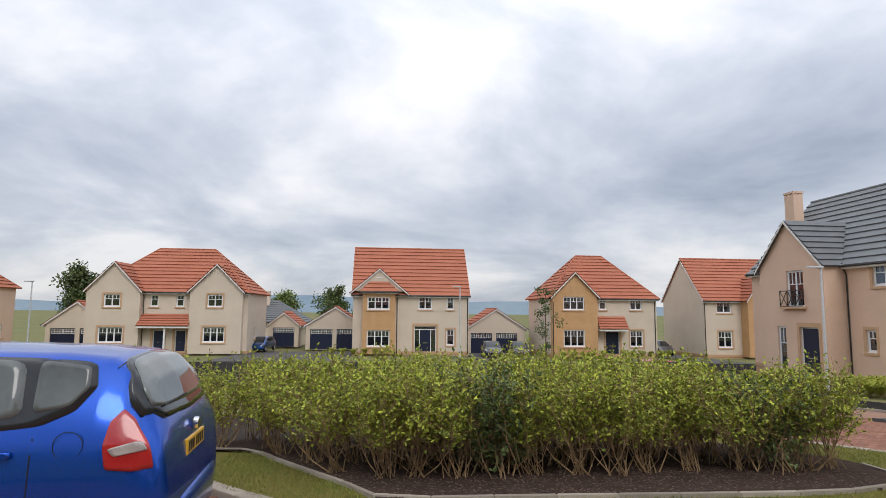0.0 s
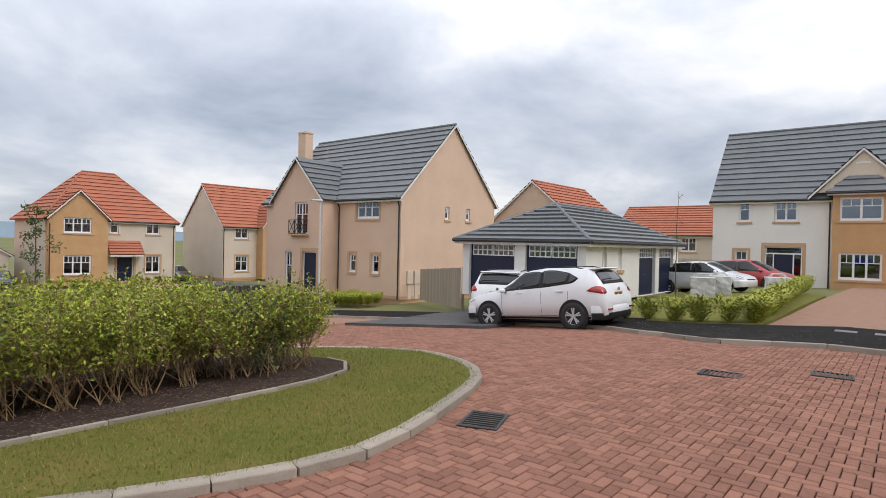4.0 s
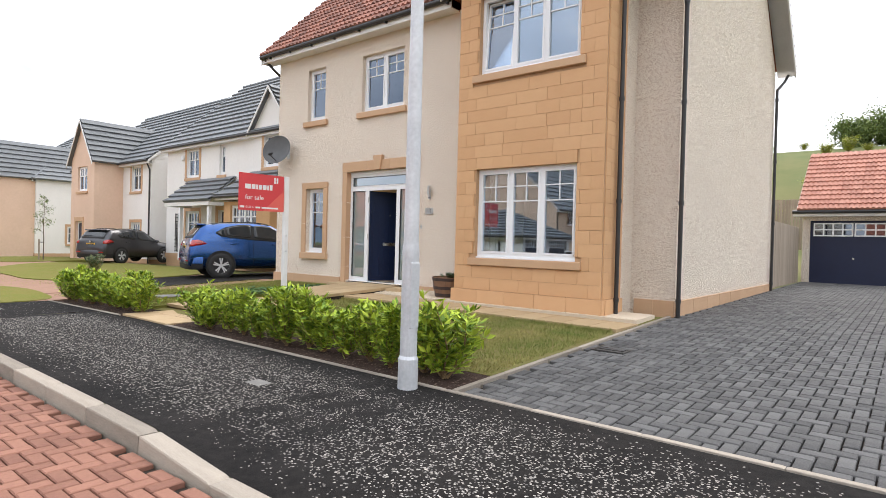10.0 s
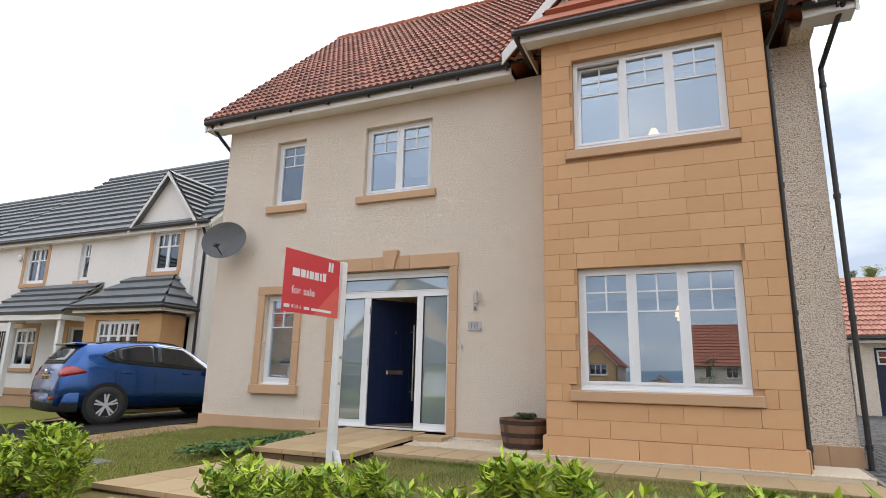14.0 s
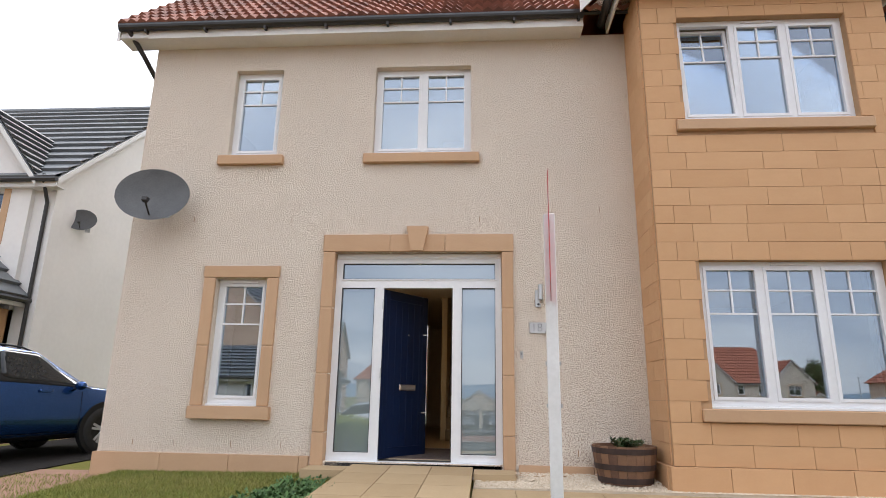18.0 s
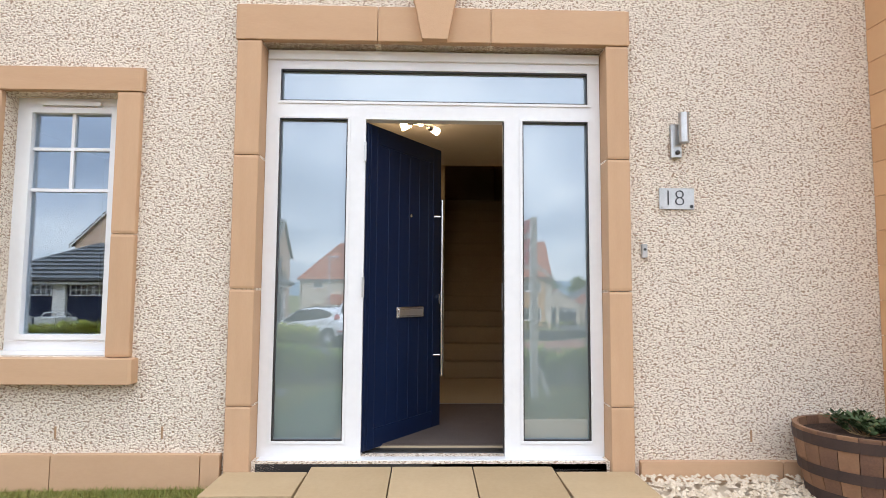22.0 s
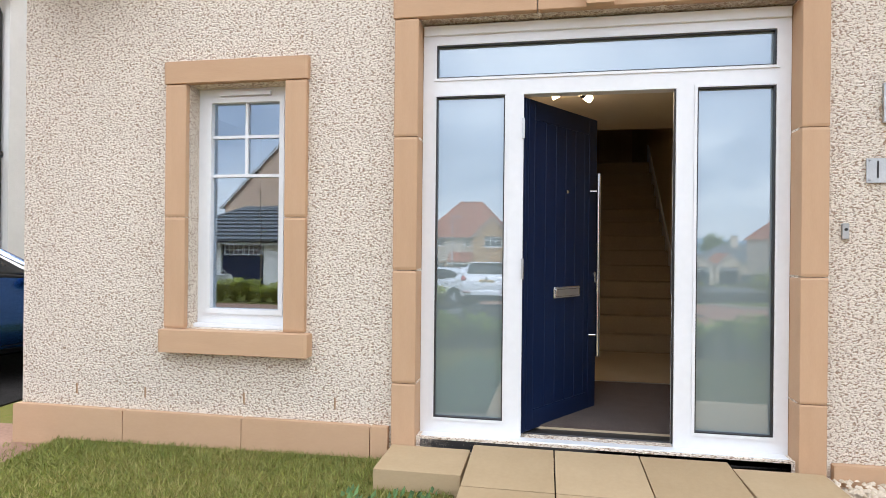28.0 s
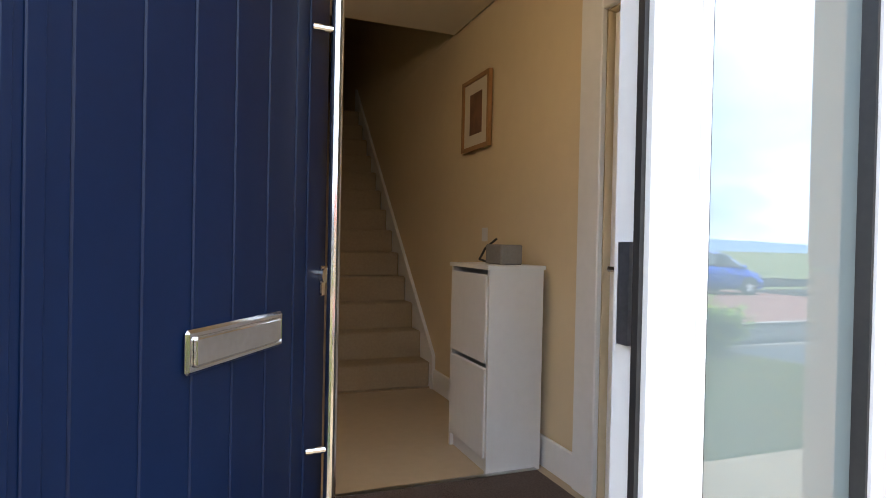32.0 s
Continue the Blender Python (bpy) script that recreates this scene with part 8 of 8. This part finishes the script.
P_BLUE = car_paint("bright_blue_paint", (0.004, 0.075, 0.47), 0.22, 0.7)
P_WHITE = car_paint("white_car_paint", (0.74, 0.74, 0.75), 0.3, 0.0)
P_DBLUE = car_paint("dark_blue_paint", (0.012, 0.07, 0.24), 0.22, 0.75)
P_DARK = car_paint("dark_grey_paint", (0.035, 0.033, 0.036), 0.3, 0.4)
P_SILVER = car_paint("silver_paint", (0.42, 0.43, 0.45), 0.3, 0.5)
P_RED = car_paint("red_car_paint", (0.42, 0.03, 0.03), 0.3, 0.1)
P_BLACK = car_paint("black_car_paint", (0.012, 0.013, 0.017), 0.25, 0.2)
car(parked(-3.28, 4.62, 184), "bright blue small hatchback parked at the kerb", HATCH, 3.83, 1.675, 1.525, P_BLUE, 0.29, style="hatch", glass=M_CARGLASS_L)
car(parked(14.9, 7.95, 90), "white sport utility car parked on the block paving", SUV, 4.48, 1.855, 1.64, P_WHITE, 0.355, cladding=True)
car(parked(17.5, 10.8, 20, 0.02), "white estate car parked in front of the garage", SUV, 4.44, 1.82, 1.6, P_WHITE, 0.35, cladding=True)
car(parked(19.36, -11.4, -108, 0.03), "dark blue sport utility car on the neighbour's drive", SUV, 4.55, 1.84, 1.68, P_DBLUE, 0.37, spokes=5, cladding=True)
car(parked(32.9, -12.9, -68, 0.03), "dark grey sport utility car further along the row", SUV, 4.4, 1.85, 1.62, P_DARK, 0.35, cladding=True)
car(parked(29.8, 7.6, -100, 0.03), "white hatchback parked before the grey-roofed house", HATCH, 4.3, 1.78, 1.5, P_WHITE, 0.31, style="hatch")
car(parked(33.0, 6.4, -100, 0.03), "red car parked behind the white hatchback", HATCH, 4.3, 1.78, 1.55, P_RED, 0.31, style="hatch")
car(parked(52.5, -4.4, 0, 0.02), "silver van parked before the far garage", VAN, 4.6, 1.85, 1.9, P_SILVER, 0.32, style="van")
car(parked(15.6, 31.0, 8, -0.07), "red car passing along the lower road", HATCH, 4.0, 1.7, 1.48, P_RED, 0.3, style="hatch")
car(parked(10.6, 55.5, -95, 0.0), "black car parked before a double garage", HATCH, 4.3, 1.78, 1.48, P_BLACK, 0.31, style="hatch")
car(parked(14.0, 58.5, -95, 0.0), "black hatchback parked beside the garage", HATCH, 4.3, 1.78, 1.5, P_BLACK, 0.31, style="hatch")
car(parked(-12.2, 62.0, -98, 0.0), "dark blue car parked before a garage", HATCH, 4.2, 1.78, 1.48, P_DBLUE, 0.31, style="hatch")
car(parked(29.6, 60.0, -92, 0.0), "dark grey car beside the hipped house", HATCH, 4.3, 1.78, 1.5, P_DARK, 0.31, style="hatch")

# ---- planting ----
hr = random.Random(12)
# laurel hedge in front of the house
laurels = [shrub("laurel_bush", "young bright green laurel bush in the front hedge", "shrub", "front hedge", 40 + i, 12, 0.57 + 0.05 * i, 0.35, 0.115, 0.044, M_LEAF_L, 0.08, 74, twigs=2, stem_r=0.007, clump=0.02) for i in range(4)]
made = 0
first = {}
for x0, x1 in ((6.25, 11.25), (12.95, 16.3)):
    x = x0
    while x < x1:
        src = laurels[made % 4]
        yy = -4.98 + hr.uniform(-0.06, 0.06)
        s = hr.uniform(0.76, 1.02) * (1.3 if x < 6.6 else 1.0)
        mm = pose(x, yy, gz(x, yy) - 0.005, 0, 0, hr.uniform(0, 360)) @ Matrix.Scale(s, 4)
        if made < 4:
            src.matrix_basis = mm
        else:
            c = copy_thing(src, mm)
            c.matrix_basis = mm
        made += 1
        x += hr.uniform(0.30, 0.42)
# tall hedge on the green
hl = [shrub("hedge_shrub", "yellow-green hedge shrub with bare tan stems below", "shrub", "hedge on the green", 60 + i, 15, 1.03 + 0.05 * (i % 2), 0.62, 0.047, 0.030, M_LEAF_P, 0.42, 46, twigs=22, stem_r=0.006, clump=0.10, foot=0.10) for i in range(4)]
hd = [shrub("hedge_shrub", "dark green leafy hedge shrub", "shrub", "hedge on the green", 70 + i, 18, 1.0, 0.5, 0.05, 0.033, M_LEAF_D, 0.16, 100, twigs=6, stem_r=0.008, clump=0.10, foot=0.28) for i in range(2)]
used = set()
for row, (yb, xs) in enumerate(((6.3, [-0.45 + 0.44 * i for i in range(15)]), (6.85, [-0.95 + 0.5 * i for i in range(15)]), (7.45, [-1.4 + 0.55 * i for i in range(14)]), (8.1, [-1.9 + 0.66 * i for i in range(11)]), (8.9, [-2.3 + 0.8 * i for i in range(9)]), (9.6, [-3.4 + 0.7 * i for i in range(9)]))):
    for i, x in enumerate(xs):
        dark = (row == 0 and i in (4, 11)) or (row == 1 and i in (4,))
        src = hd[(i + row) % 2] if dark else hl[(i + row) % 4]
        xx, yy = x + hr.uniform(-0.1, 0.1), yb + hr.uniform(-0.1, 0.1)
        if xx > 5.45 or yy < 6.0 or xx < -0.35 - (yy - 6.1) / 1.7 and yy < 8.6:
            continue
        s = hr.uniform(0.9, 1.07) * (1.0 + 0.035 * row)
        mm = pose(xx, yy, gz(xx, yy) + 0.02, 0, 0, hr.uniform(0, 360)) @ Matrix.Scale(s, 4)
        if src.name not in used:
            used.add(src.name)
            src.matrix_basis = mm
        else:
            c = copy_thing(src, mm)
            c.matrix_basis = mm
# low hedges further off
M_LEAF_Y = surf("gold_hedge_leaf", (0.46, 0.46, 0.04), (0.16, 0.21, 0.025), 3, 0.55, island=0.8)
lowb = [shrub("low_bush", "low yellow-green hedge bush", "shrub", "hedges along the drives", 80 + i, 16, 0.66, 0.44, 0.10, 0.055, M_LEAF_Y, 0.05, 60, stem_r=0.006, clump=0.12) for i in range(2)]
spots_l = [(22.7 + 0.05 * i, 23.6 + 0.62 * i) for i in range(7)] + [(23.4 + 0.05 * i, 23.6 + 0.62 * i) for i in range(7)] + [(16.9 + 0.5 * i, 3.0 + 0.03 * i) for i in range(36)] + [(16.8, 3.6 + 0.7 * i) for i in range(6)] + [(20.5 + 1.4 * i, 31 + 0.4 * i) for i in range(5)] + [(1.5 + 1.0 * i - 6, 55.6) for i in range(6)] + [(17.5 + 1.0 * i, 55.2) for i in range(5)] + [(23.5 + 0.9 * i, 54.8) for i in range(6)] + [(24.4, 24.6 + 1.0 * i) for i in range(4)]
for i, (x, y) in enumerate(spots_l):
    mm = pose(x, y, gz(x, y) + 0.0, 0, 0, hr.uniform(0, 360)) @ Matrix.Scale(hr.uniform(0.85, 1.15), 4)
    if i < 2:
        lowb[i].matrix_basis = mm
    else:
        c = copy_thing(lowb[i % 2], mm)
        c.matrix_basis = mm
# creeping plant by the step, round bush, flower tufts
cover_p = shrub("ground_cover", "patch of dark clover-like ground cover beside the path", "plants", "", 90, 150, 0.16, 0.75, 0.055, 0.046, surf("clover_leaf", (0.11, 0.21, 0.06), (0.045, 0.10, 0.03), 4, 0.6, island=0.7), 0.35, 30, stem_r=0.002, clump=0.05)
cover_p.matrix_basis = pose(13.62, -8.35, gz(13.62, -8.35)) @ Matrix.Diagonal((0.62, 1.9, 1, 1))
ball = shrub("round_bush", "small round clipped bush on the lawn", "shrub", "", 91, 40, 0.62, 0.34, 0.05, 0.03, M_LEAF_D, 0.1, 40, stem_r=0.004, clump=0.05)
ball.matrix_basis = pose(25.2, -8.6, gz(25.2, -8.6))


def tree(m, label, height, crown_r, trunk_r, leaf_mat, seed, ln=0.12, limbs=9, per=260, low=0.35, stake=False, flat=1.0):
    """A tapered trunk with limbs and a loose crown of single leaves."""
    r = random.Random(seed)
    t = thing("tree", m, label, "tree")
    tv_, tf_ = [], []
    trunk = [Vector((r.uniform(-1, 1) * 0.012 * height * i / 6, r.uniform(-1, 1) * 0.012 * height * i / 6, height * 0.95 * i / 6)) for i in range(7)]
    limb(tv_, tf_, trunk, trunk_r, trunk_r * 0.2, 7)
    lv_, lf_ = [], []
    for q in range(limbs):
        f = low + (0.97 - low) * (q + r.random()) / limbs
        i = min(int(f * 6), 5)
        p = trunk[i].lerp(trunk[i + 1], f * 6 - i)
        a = q * 2.4 + r.uniform(-0.4, 0.4)
        reach = crown_r * r.uniform(0.55, 1.1) * (1 - 0.55 * abs(f - 0.62) / 0.4)
        d = Vector((math.cos(a), math.sin(a), r.uniform(0.3, 0.9)))
        pts = [p, p + d * reach * 0.5 + Vector((0, 0, 0.05)), p + d * reach]
        limb(tv_, tf_, pts, trunk_r * 0.35, trunk_r * 0.08, 4)
        for c in range(3):
            g = r.uniform(0.3, 1.0)
            b = p + d * reach * g
            e = b + rand_dir(r, 0.4) * reach * 0.4
            limb(tv_, tf_, [b, (b + e) / 2, e], trunk_r * 0.12, trunk_r * 0.05, 3)
            for _ in range(per // 3):
                o = e + Vector((r.gauss(0, 1), r.gauss(0, 1), r.gauss(0, 1) * flat)) * reach * 0.24
                dd = rand_dir(r, -0.2)
                leaf(lv_, lf_, o, dd, dd.cross(rand_dir(r)).normalized(), ln * r.uniform(0.6, 1.2), ln * 0.6 * r.uniform(0.7, 1.1))
    soup("trunk", tv_, tf_, M_BARK, t)
    soup("crown", lv_, lf_, leaf_mat, t)
    if stake:
        bm = bmesh.new()
        tube(bm, (0.22, 0.05, -0.1), (0.22, 0.05, 1.1), 0.04, n=10)
        part("stake", bm, M_TIMBER, t)
        bm = bmesh.new()
        tube(bm, (0, 0, 0.95), (0.22, 0.05, 0.95), 0.02, n=6)
        part("tie", bm, M_BLACK, t)
    return t


M_LEAF_T = surf("tree_leaf", (0.20, 0.26, 0.06), (0.08, 0.12, 0.03), 3, 0.6, island=0.7)
tree(on(20.8, -3.9, 0), "slender young tree with sparse leaves and a stake", 3.5, 0.5, 0.03, M_LEAF_T, 3, 0.08, 10, 60, 0.3, stake=True)
tree(on(38.5, -10.9, 30), "small young tree with a reddish leafy head", 3.6, 0.45, 0.03, M_LEAF_T, 4, 0.08, 9, 60, 0.4, stake=True)
tree(on(24.0, 7.2, 50), "bare pale sapling by the hedge", 4.6, 0.35, 0.03, M_LEAF_T, 5, 0.05, 8, 12, 0.3)
tree(on(7.2, 25.0, 50), "slender young tree with dark clustered leaves", 4.9, 0.55, 0.045, M_LEAF_D, 6, 0.13, 11, 60, 0.25, stake=True)
tree(on(-35.5, 74, 0), "dark conical conifer behind the houses", 8.5, 2.6, 0.25, M_LEAF_D, 7, 0.4, 26, 400, 0.05)
tree(on(-6.5, 80, 0), "dark tree behind the garages", 6.5, 2.4, 0.2, M_LEAF_D, 8, 0.4, 14, 300, 0.2)
tree(on(-14, 86, 0), "green tree behind the bungalow", 6.0, 2.8, 0.2, M_LEAF_T, 9, 0.4, 14, 300, 0.2)
# trees and scrub on the bank behind the garage
for i, (x, y, h, rr) in enumerate(((6.6, -56, 1.75, 1.7), (4.3, -56.5, 1.95, 1.8), (1.3, -56, 1.6, 0.9), (14.6, -57, 1.5, 1.4))):
    tree(pose(x, y, ground_z(x, y) - 0.4, 0, 0, i * 50), "leafy green tree on the bank behind the garage", h, rr, 0.12, M_LEAF_T, 20 + i, 0.22, 26, 420, 0.04)
scrub = [shrub("scrub_bush", "rough green scrub on the bank", "shrub", "scrub on the bank", 110 + i, 26, 1.5, 1.3, 0.2, 0.12, M_LEAF_T if i else M_LEAF_Y, 0.05, 40, stem_r=0.012, clump=0.3) for i in range(2)]
sp = [(hr.uniform(-14, 16), hr.uniform(-54, -34)) for _ in range(80)] + [(-12 + 1.6 * i + hr.uniform(-0.6, 0.6), hr.uniform(-58, -55)) for i in range(18)]
for i, (x, y) in enumerate(sp):
    mm = pose(x, y, ground_z(x, y), 0, 0, hr.uniform(0, 360)) @ Matrix.Scale(hr.uniform(0.4, 0.85) * (0.6 if i >= 80 else 1.0), 4)
    if i < 2:
        scrub[i].matrix_basis = mm
    else:
        copy_thing(scrub[i % 2], mm).matrix_basis = mm


def blades(name, n, area, h, material, label, seed, lift=0.0):
    """Grass blades as one object."""
    r = random.Random(seed)
    vs, fs = [], []
    for _ in range(n):
        x, y = area(r)
        z = gz(x, y) + 0.004 + lift
        a = r.uniform(0, 6.28)
        l = h * r.uniform(0.5, 1.3)
        b = len(vs)
        wx, wy = 0.004 * math.cos(a), 0.004 * math.sin(a)
        lx, ly = r.gauss(0, 0.5) * l, r.gauss(0, 0.5) * l
        vs += [(x - wx, y - wy, z), (x + wx, y + wy, z), (x + lx, y + ly, z + l)]
        fs.append((b, b + 1, b + 2))
    return tagged(soup(name, vs, fs, material), label, "grass", kind="stuff")


M_BLADE = surf("grass_blade", (0.24, 0.245, 0.042), (0.09, 0.12, 0.016), 1.2, 0.7, island=0.6)
M_BLADE_G = surf("green_grass_blade", (0.28, 0.28, 0.05), (0.13, 0.15, 0.026), 1.2, 0.7, island=0.6)
M_BLADE_D = surf("dry_grass_blade", (0.36, 0.30, 0.11), (0.10, 0.16, 0.025), 0.9, 0.8, fine=0.3, spec=0.2)


def front_lawn(r):
    while True:
        x, y = r.uniform(6.0, 12.1), r.uniform(-8.48, -5.38)
        if x > 11.8 or x > 11.3 and y > -5.65:
            continue
        return x, y


def green(r):
    while True:
        x, y = r.uniform(-2, 7.4), r.uniform(3.2, 8.5)
        if in_poly(x, y, ISLAND) and not in_poly(x, y, BED):
            return x, y


blades("grass", 5000, lambda r: (r.uniform(6.0, 11.8), -8.49 + abs(r.gauss(0, 0.05))), 0.06, M_BLADE_D, "longer grass against the paving edge", 34)
blades("grass", 52000, front_lawn, 0.035, M_BLADE_D, "short patchy dry grass on the front lawn", 31)
blades("grass", 26000, green, 0.03, M_BLADE, "short mown grass on the green", 32)
blades("grass", 30000, lambda r: (r.uniform(13.38, 16.3), r.uniform(-10.12, -5.38)), 0.035, M_BLADE_G, "short green grass beside the path", 33, 0.05)
blades("grass", 12000, lambda r: (r.uniform(13.36, 16.3), -10.14 + 1.6 * r.random() ** 1.4), 0.035, M_BLADE_D, "dry patchy grass along the house wall", 35, 0.05)
blades("grass", 14000, lambda r: (r.uniform(16.3, 17.6), r.uniform(-10.12, -5.0)) if r.random() < 0.5 else (r.uniform(20.6, 27.0), r.uniform(-12.0, -4.0)), 0.04, M_BLADE_G, "short green grass beside the drive", 36)

# ---- fences ----


def fence(name, label, x0, y0, x1, y1, h, z=None):
    n = int(math.dist((x0, y0), (x1, y1)) / 0.115)
    a = math.degrees(math.atan2(y1 - y0, x1 - x0))
    f = thing(name, pose(x0, y0, gz(x0, y0) if z is None else z, 0, 0, a), label, "fence")
    ln = math.dist((x0, y0), (x1, y1))
    dzz = (gz(x1, y1) - gz(x0, y0)) / max(ln, 0.1) if z is None else 0
    me = block_mesh("slat", M_TIMBER, 0.03)
    rr = random.Random(int(ln * 100))
    for i in range(n):
        x = i * ln / n
        shared("slat", me, f, Matrix.Translation((x + 0.05, 0, h / 2 + dzz * x + 0.03)) @ Matrix.Diagonal((0.1, 0.02, h * rr.uniform(0.985, 1.0), 1)))
    for zz in (0.35, h - 0.3):
        part("rail", boxes((0, ln, 0.012, 0.06, zz, zz + 0.09)), M_TIMBER, f, m=pose(0, 0, 0, 0, -math.degrees(math.atan(dzz)), 0))
    k = max(1, int(ln / 1.8))
    for i in range(k + 1):
        x = i * ln / k
        part("post", boxes((x - 0.05, x + 0.05, 0.061, 0.161, 0, h + 0.05)), M_TIMBER, f, m=pose(0, 0, dzz * x, 0, 0, 0))
    return f


fence("fence", "tall grey timber fence between house and garage", 5.88, -18.9, 5.95, -24.5, 1.95, 0.08)
fence("fence", "tall grey timber fence behind the garage", 12.0, -31.0, -4.0, -31.0, 2.3, 1.25)
fence("fence", "grey timber fence beside the peach house", 26.0, 22.6, 20.0, 15.0, 1.8)
fence("fence", "grey timber fence beside the garage", 30.2, 9.0, 42.4, 10.4, 1.7)
fence("fence", "grey timber fence beside the grey-roofed house", 43.0, -0.6, 48.0, -1.6, 1.8)

# white builder's bags on the lawn
M_BAG = surf("woven_bag", (0.62, 0.61, 0.59), (0.45, 0.44, 0.43), 5, 0.8, 0.4, 60)
for x, y in ((25.6, 6.6), (27.0, 6.3), (27.6, 4.2)):
    b = thing("rubble_bag", on(x, y, 15), "white woven builder's bag standing on the lawn", "bag")
    bm = bmesh.new()
    bmesh.ops.create_cube(bm, size=1.0)
    bmesh.ops.subdivide_edges(bm, edges=bm.edges[:], cuts=4, use_grid_fill=True)
    for v in bm.verts:
        q = noise.noise(v.co * 3 + Vector((x, y, 0))) * 0.12
        v.co = Vector((v.co.x * (0.9 + q), v.co.y * (0.9 + q), (v.co.z + 0.5) * 0.8))
    part("sack", bm, M_BAG, b)
    for sx in (-0.35, 0.35):
        bm = bmesh.new()
        pipe(bm, [(sx, -0.35, 0.75), (sx * 0.8, -0.2, 0.95), (sx * 0.8, 0.2, 0.95), (sx, 0.35, 0.75)], 0.02, 6)
        part("loop", bm, M_BAG, b)

# far street lamps
for x, y, hh in ((18.9, 23.2, 5.6), (6.5, 48, 6.0), (-27.2, 48.5, 6.0)):
    s = thing("street_lamp", on(x, y, 0), "slim grey street lamp", "street lamp")
    bm = bmesh.new()
    tube(bm, (0, 0, 0), (0, 0, 1.2), 0.085, n=10)
    tube(bm, (0, 0, 1.2), (0, 0, hh), 0.06, 0.045, n=10)
    part("column", bm, M_GALV, s)
    part("lantern", boxes((-0.6, 0.1, -0.1, 0.1, hh, hh + 0.09), bevel=0.02), M_GALV, s)

# ---- block paving, laid last ----


def herringbone(name, parent, x0, x1, y0, y1, unit, dz, near, mat_piece, mat_joined, skip=None, gap=0.009, seed=2):
    """Herringbone blocks; those inside near are single pieces, the rest one object."""
    L2, W2 = unit * 2, unit
    r = random.Random(seed)
    ch = 0.007
    meshes = {}
    for key, (bx, by) in (("h", (L2, W2)), ("v", (W2, L2))):
        hx, hy = bx / 2 - gap / 2, by / 2 - gap / 2
        vs = [(-hx, -hy, -0.05), (hx, -hy, -0.05), (hx, hy, -0.05), (-hx, hy, -0.05), (-hx, -hy, -ch), (hx, -hy, -ch), (hx, hy, -ch), (-hx, hy, -ch), (-hx + ch, -hy + ch, 0), (hx - ch, -hy + ch, 0), (hx - ch, hy - ch, 0), (-hx + ch, hy - ch, 0)]
        fs = [(8, 9, 10, 11)] + [(4 + i, 4 + (i + 1) % 4, 8 + (i + 1) % 4, 8 + i) for i in range(4)] + [(i, (i + 1) % 4, 4 + (i + 1) % 4, 4 + i) for i in range(4)]
        me = bpy.data.meshes.new("paver_" + key)
        me.from_pydata(vs, [], fs)
        me.materials.append(mat_piece)
        meshes[key] = (me, vs, fs)
    jv, jf = [], []
    nx, ny = int((x1 - x0) / unit), int((y1 - y0) / unit)
    for i in range(nx):
        for j in range(ny):
            k = (i - j) % 4
            if k == 0:
                key, cx_, cy_ = "h", x0 + (i + 1) * unit, y0 + (j + 0.5) * unit
            elif k == 3:
                key, cx_, cy_ = "v", x0 + (i + 0.5) * unit, y0 + (j + 1) * unit
            else:
                continue
            if cx_ > x1 - unit * 0.6 or cy_ > y1 - unit * 0.6 or (skip and skip(cx_, cy_)):
                continue
            me, vs, fs = meshes[key]
            z = gz(cx_, cy_) + dz + r.uniform(-0.003, 0.003)
            tx, ty = (gz(cx_ + 0.3, cy_) - gz(cx_ - 0.3, cy_)) / 0.6 + r.uniform(-0.008, 0.008), (gz(cx_, cy_ + 0.3) - gz(cx_, cy_ - 0.3)) / 0.6 + r.uniform(-0.008, 0.008)
            if near[0] < cx_ < near[1] and near[2] < cy_ < near[3]:
                shared("paver", me, parent, Matrix.Translation((cx_, cy_, z)) @ pose(0, 0, 0, math.degrees(ty), -math.degrees(tx), r.uniform(-0.5, 0.5)))
            else:
                b = len(jv)
                jv += [(cx_ + v[0], cy_ + v[1], z + v[2] + v[0] * tx + v[1] * ty) for v in vs]
                jf += [tuple(q + b for q in f) for f in fs]
    tagged(soup(name, jv, jf, mat_joined, parent), kind="stuff")


herringbone("road_blocks", road, -6.0, 16.6, -2.2, 16.0, 0.1, -0.066, (1.7, 4.6, -2.2, -0.4), M_PAVER, M_PAVER_J, skip=lambda x, y: x > far_edge(y) - 0.1 or (y > 8.6 and x < 6.5) or in_poly(x, y, ISLAND))
herringbone("drive_blocks", drive, -1.6, 5.87, -24.5, -4.66, 0.108, -0.006, (2.1, 4.7, -6.7, -4.7), M_GREYP, M_GREYP_J, gap=0.012, seed=6)
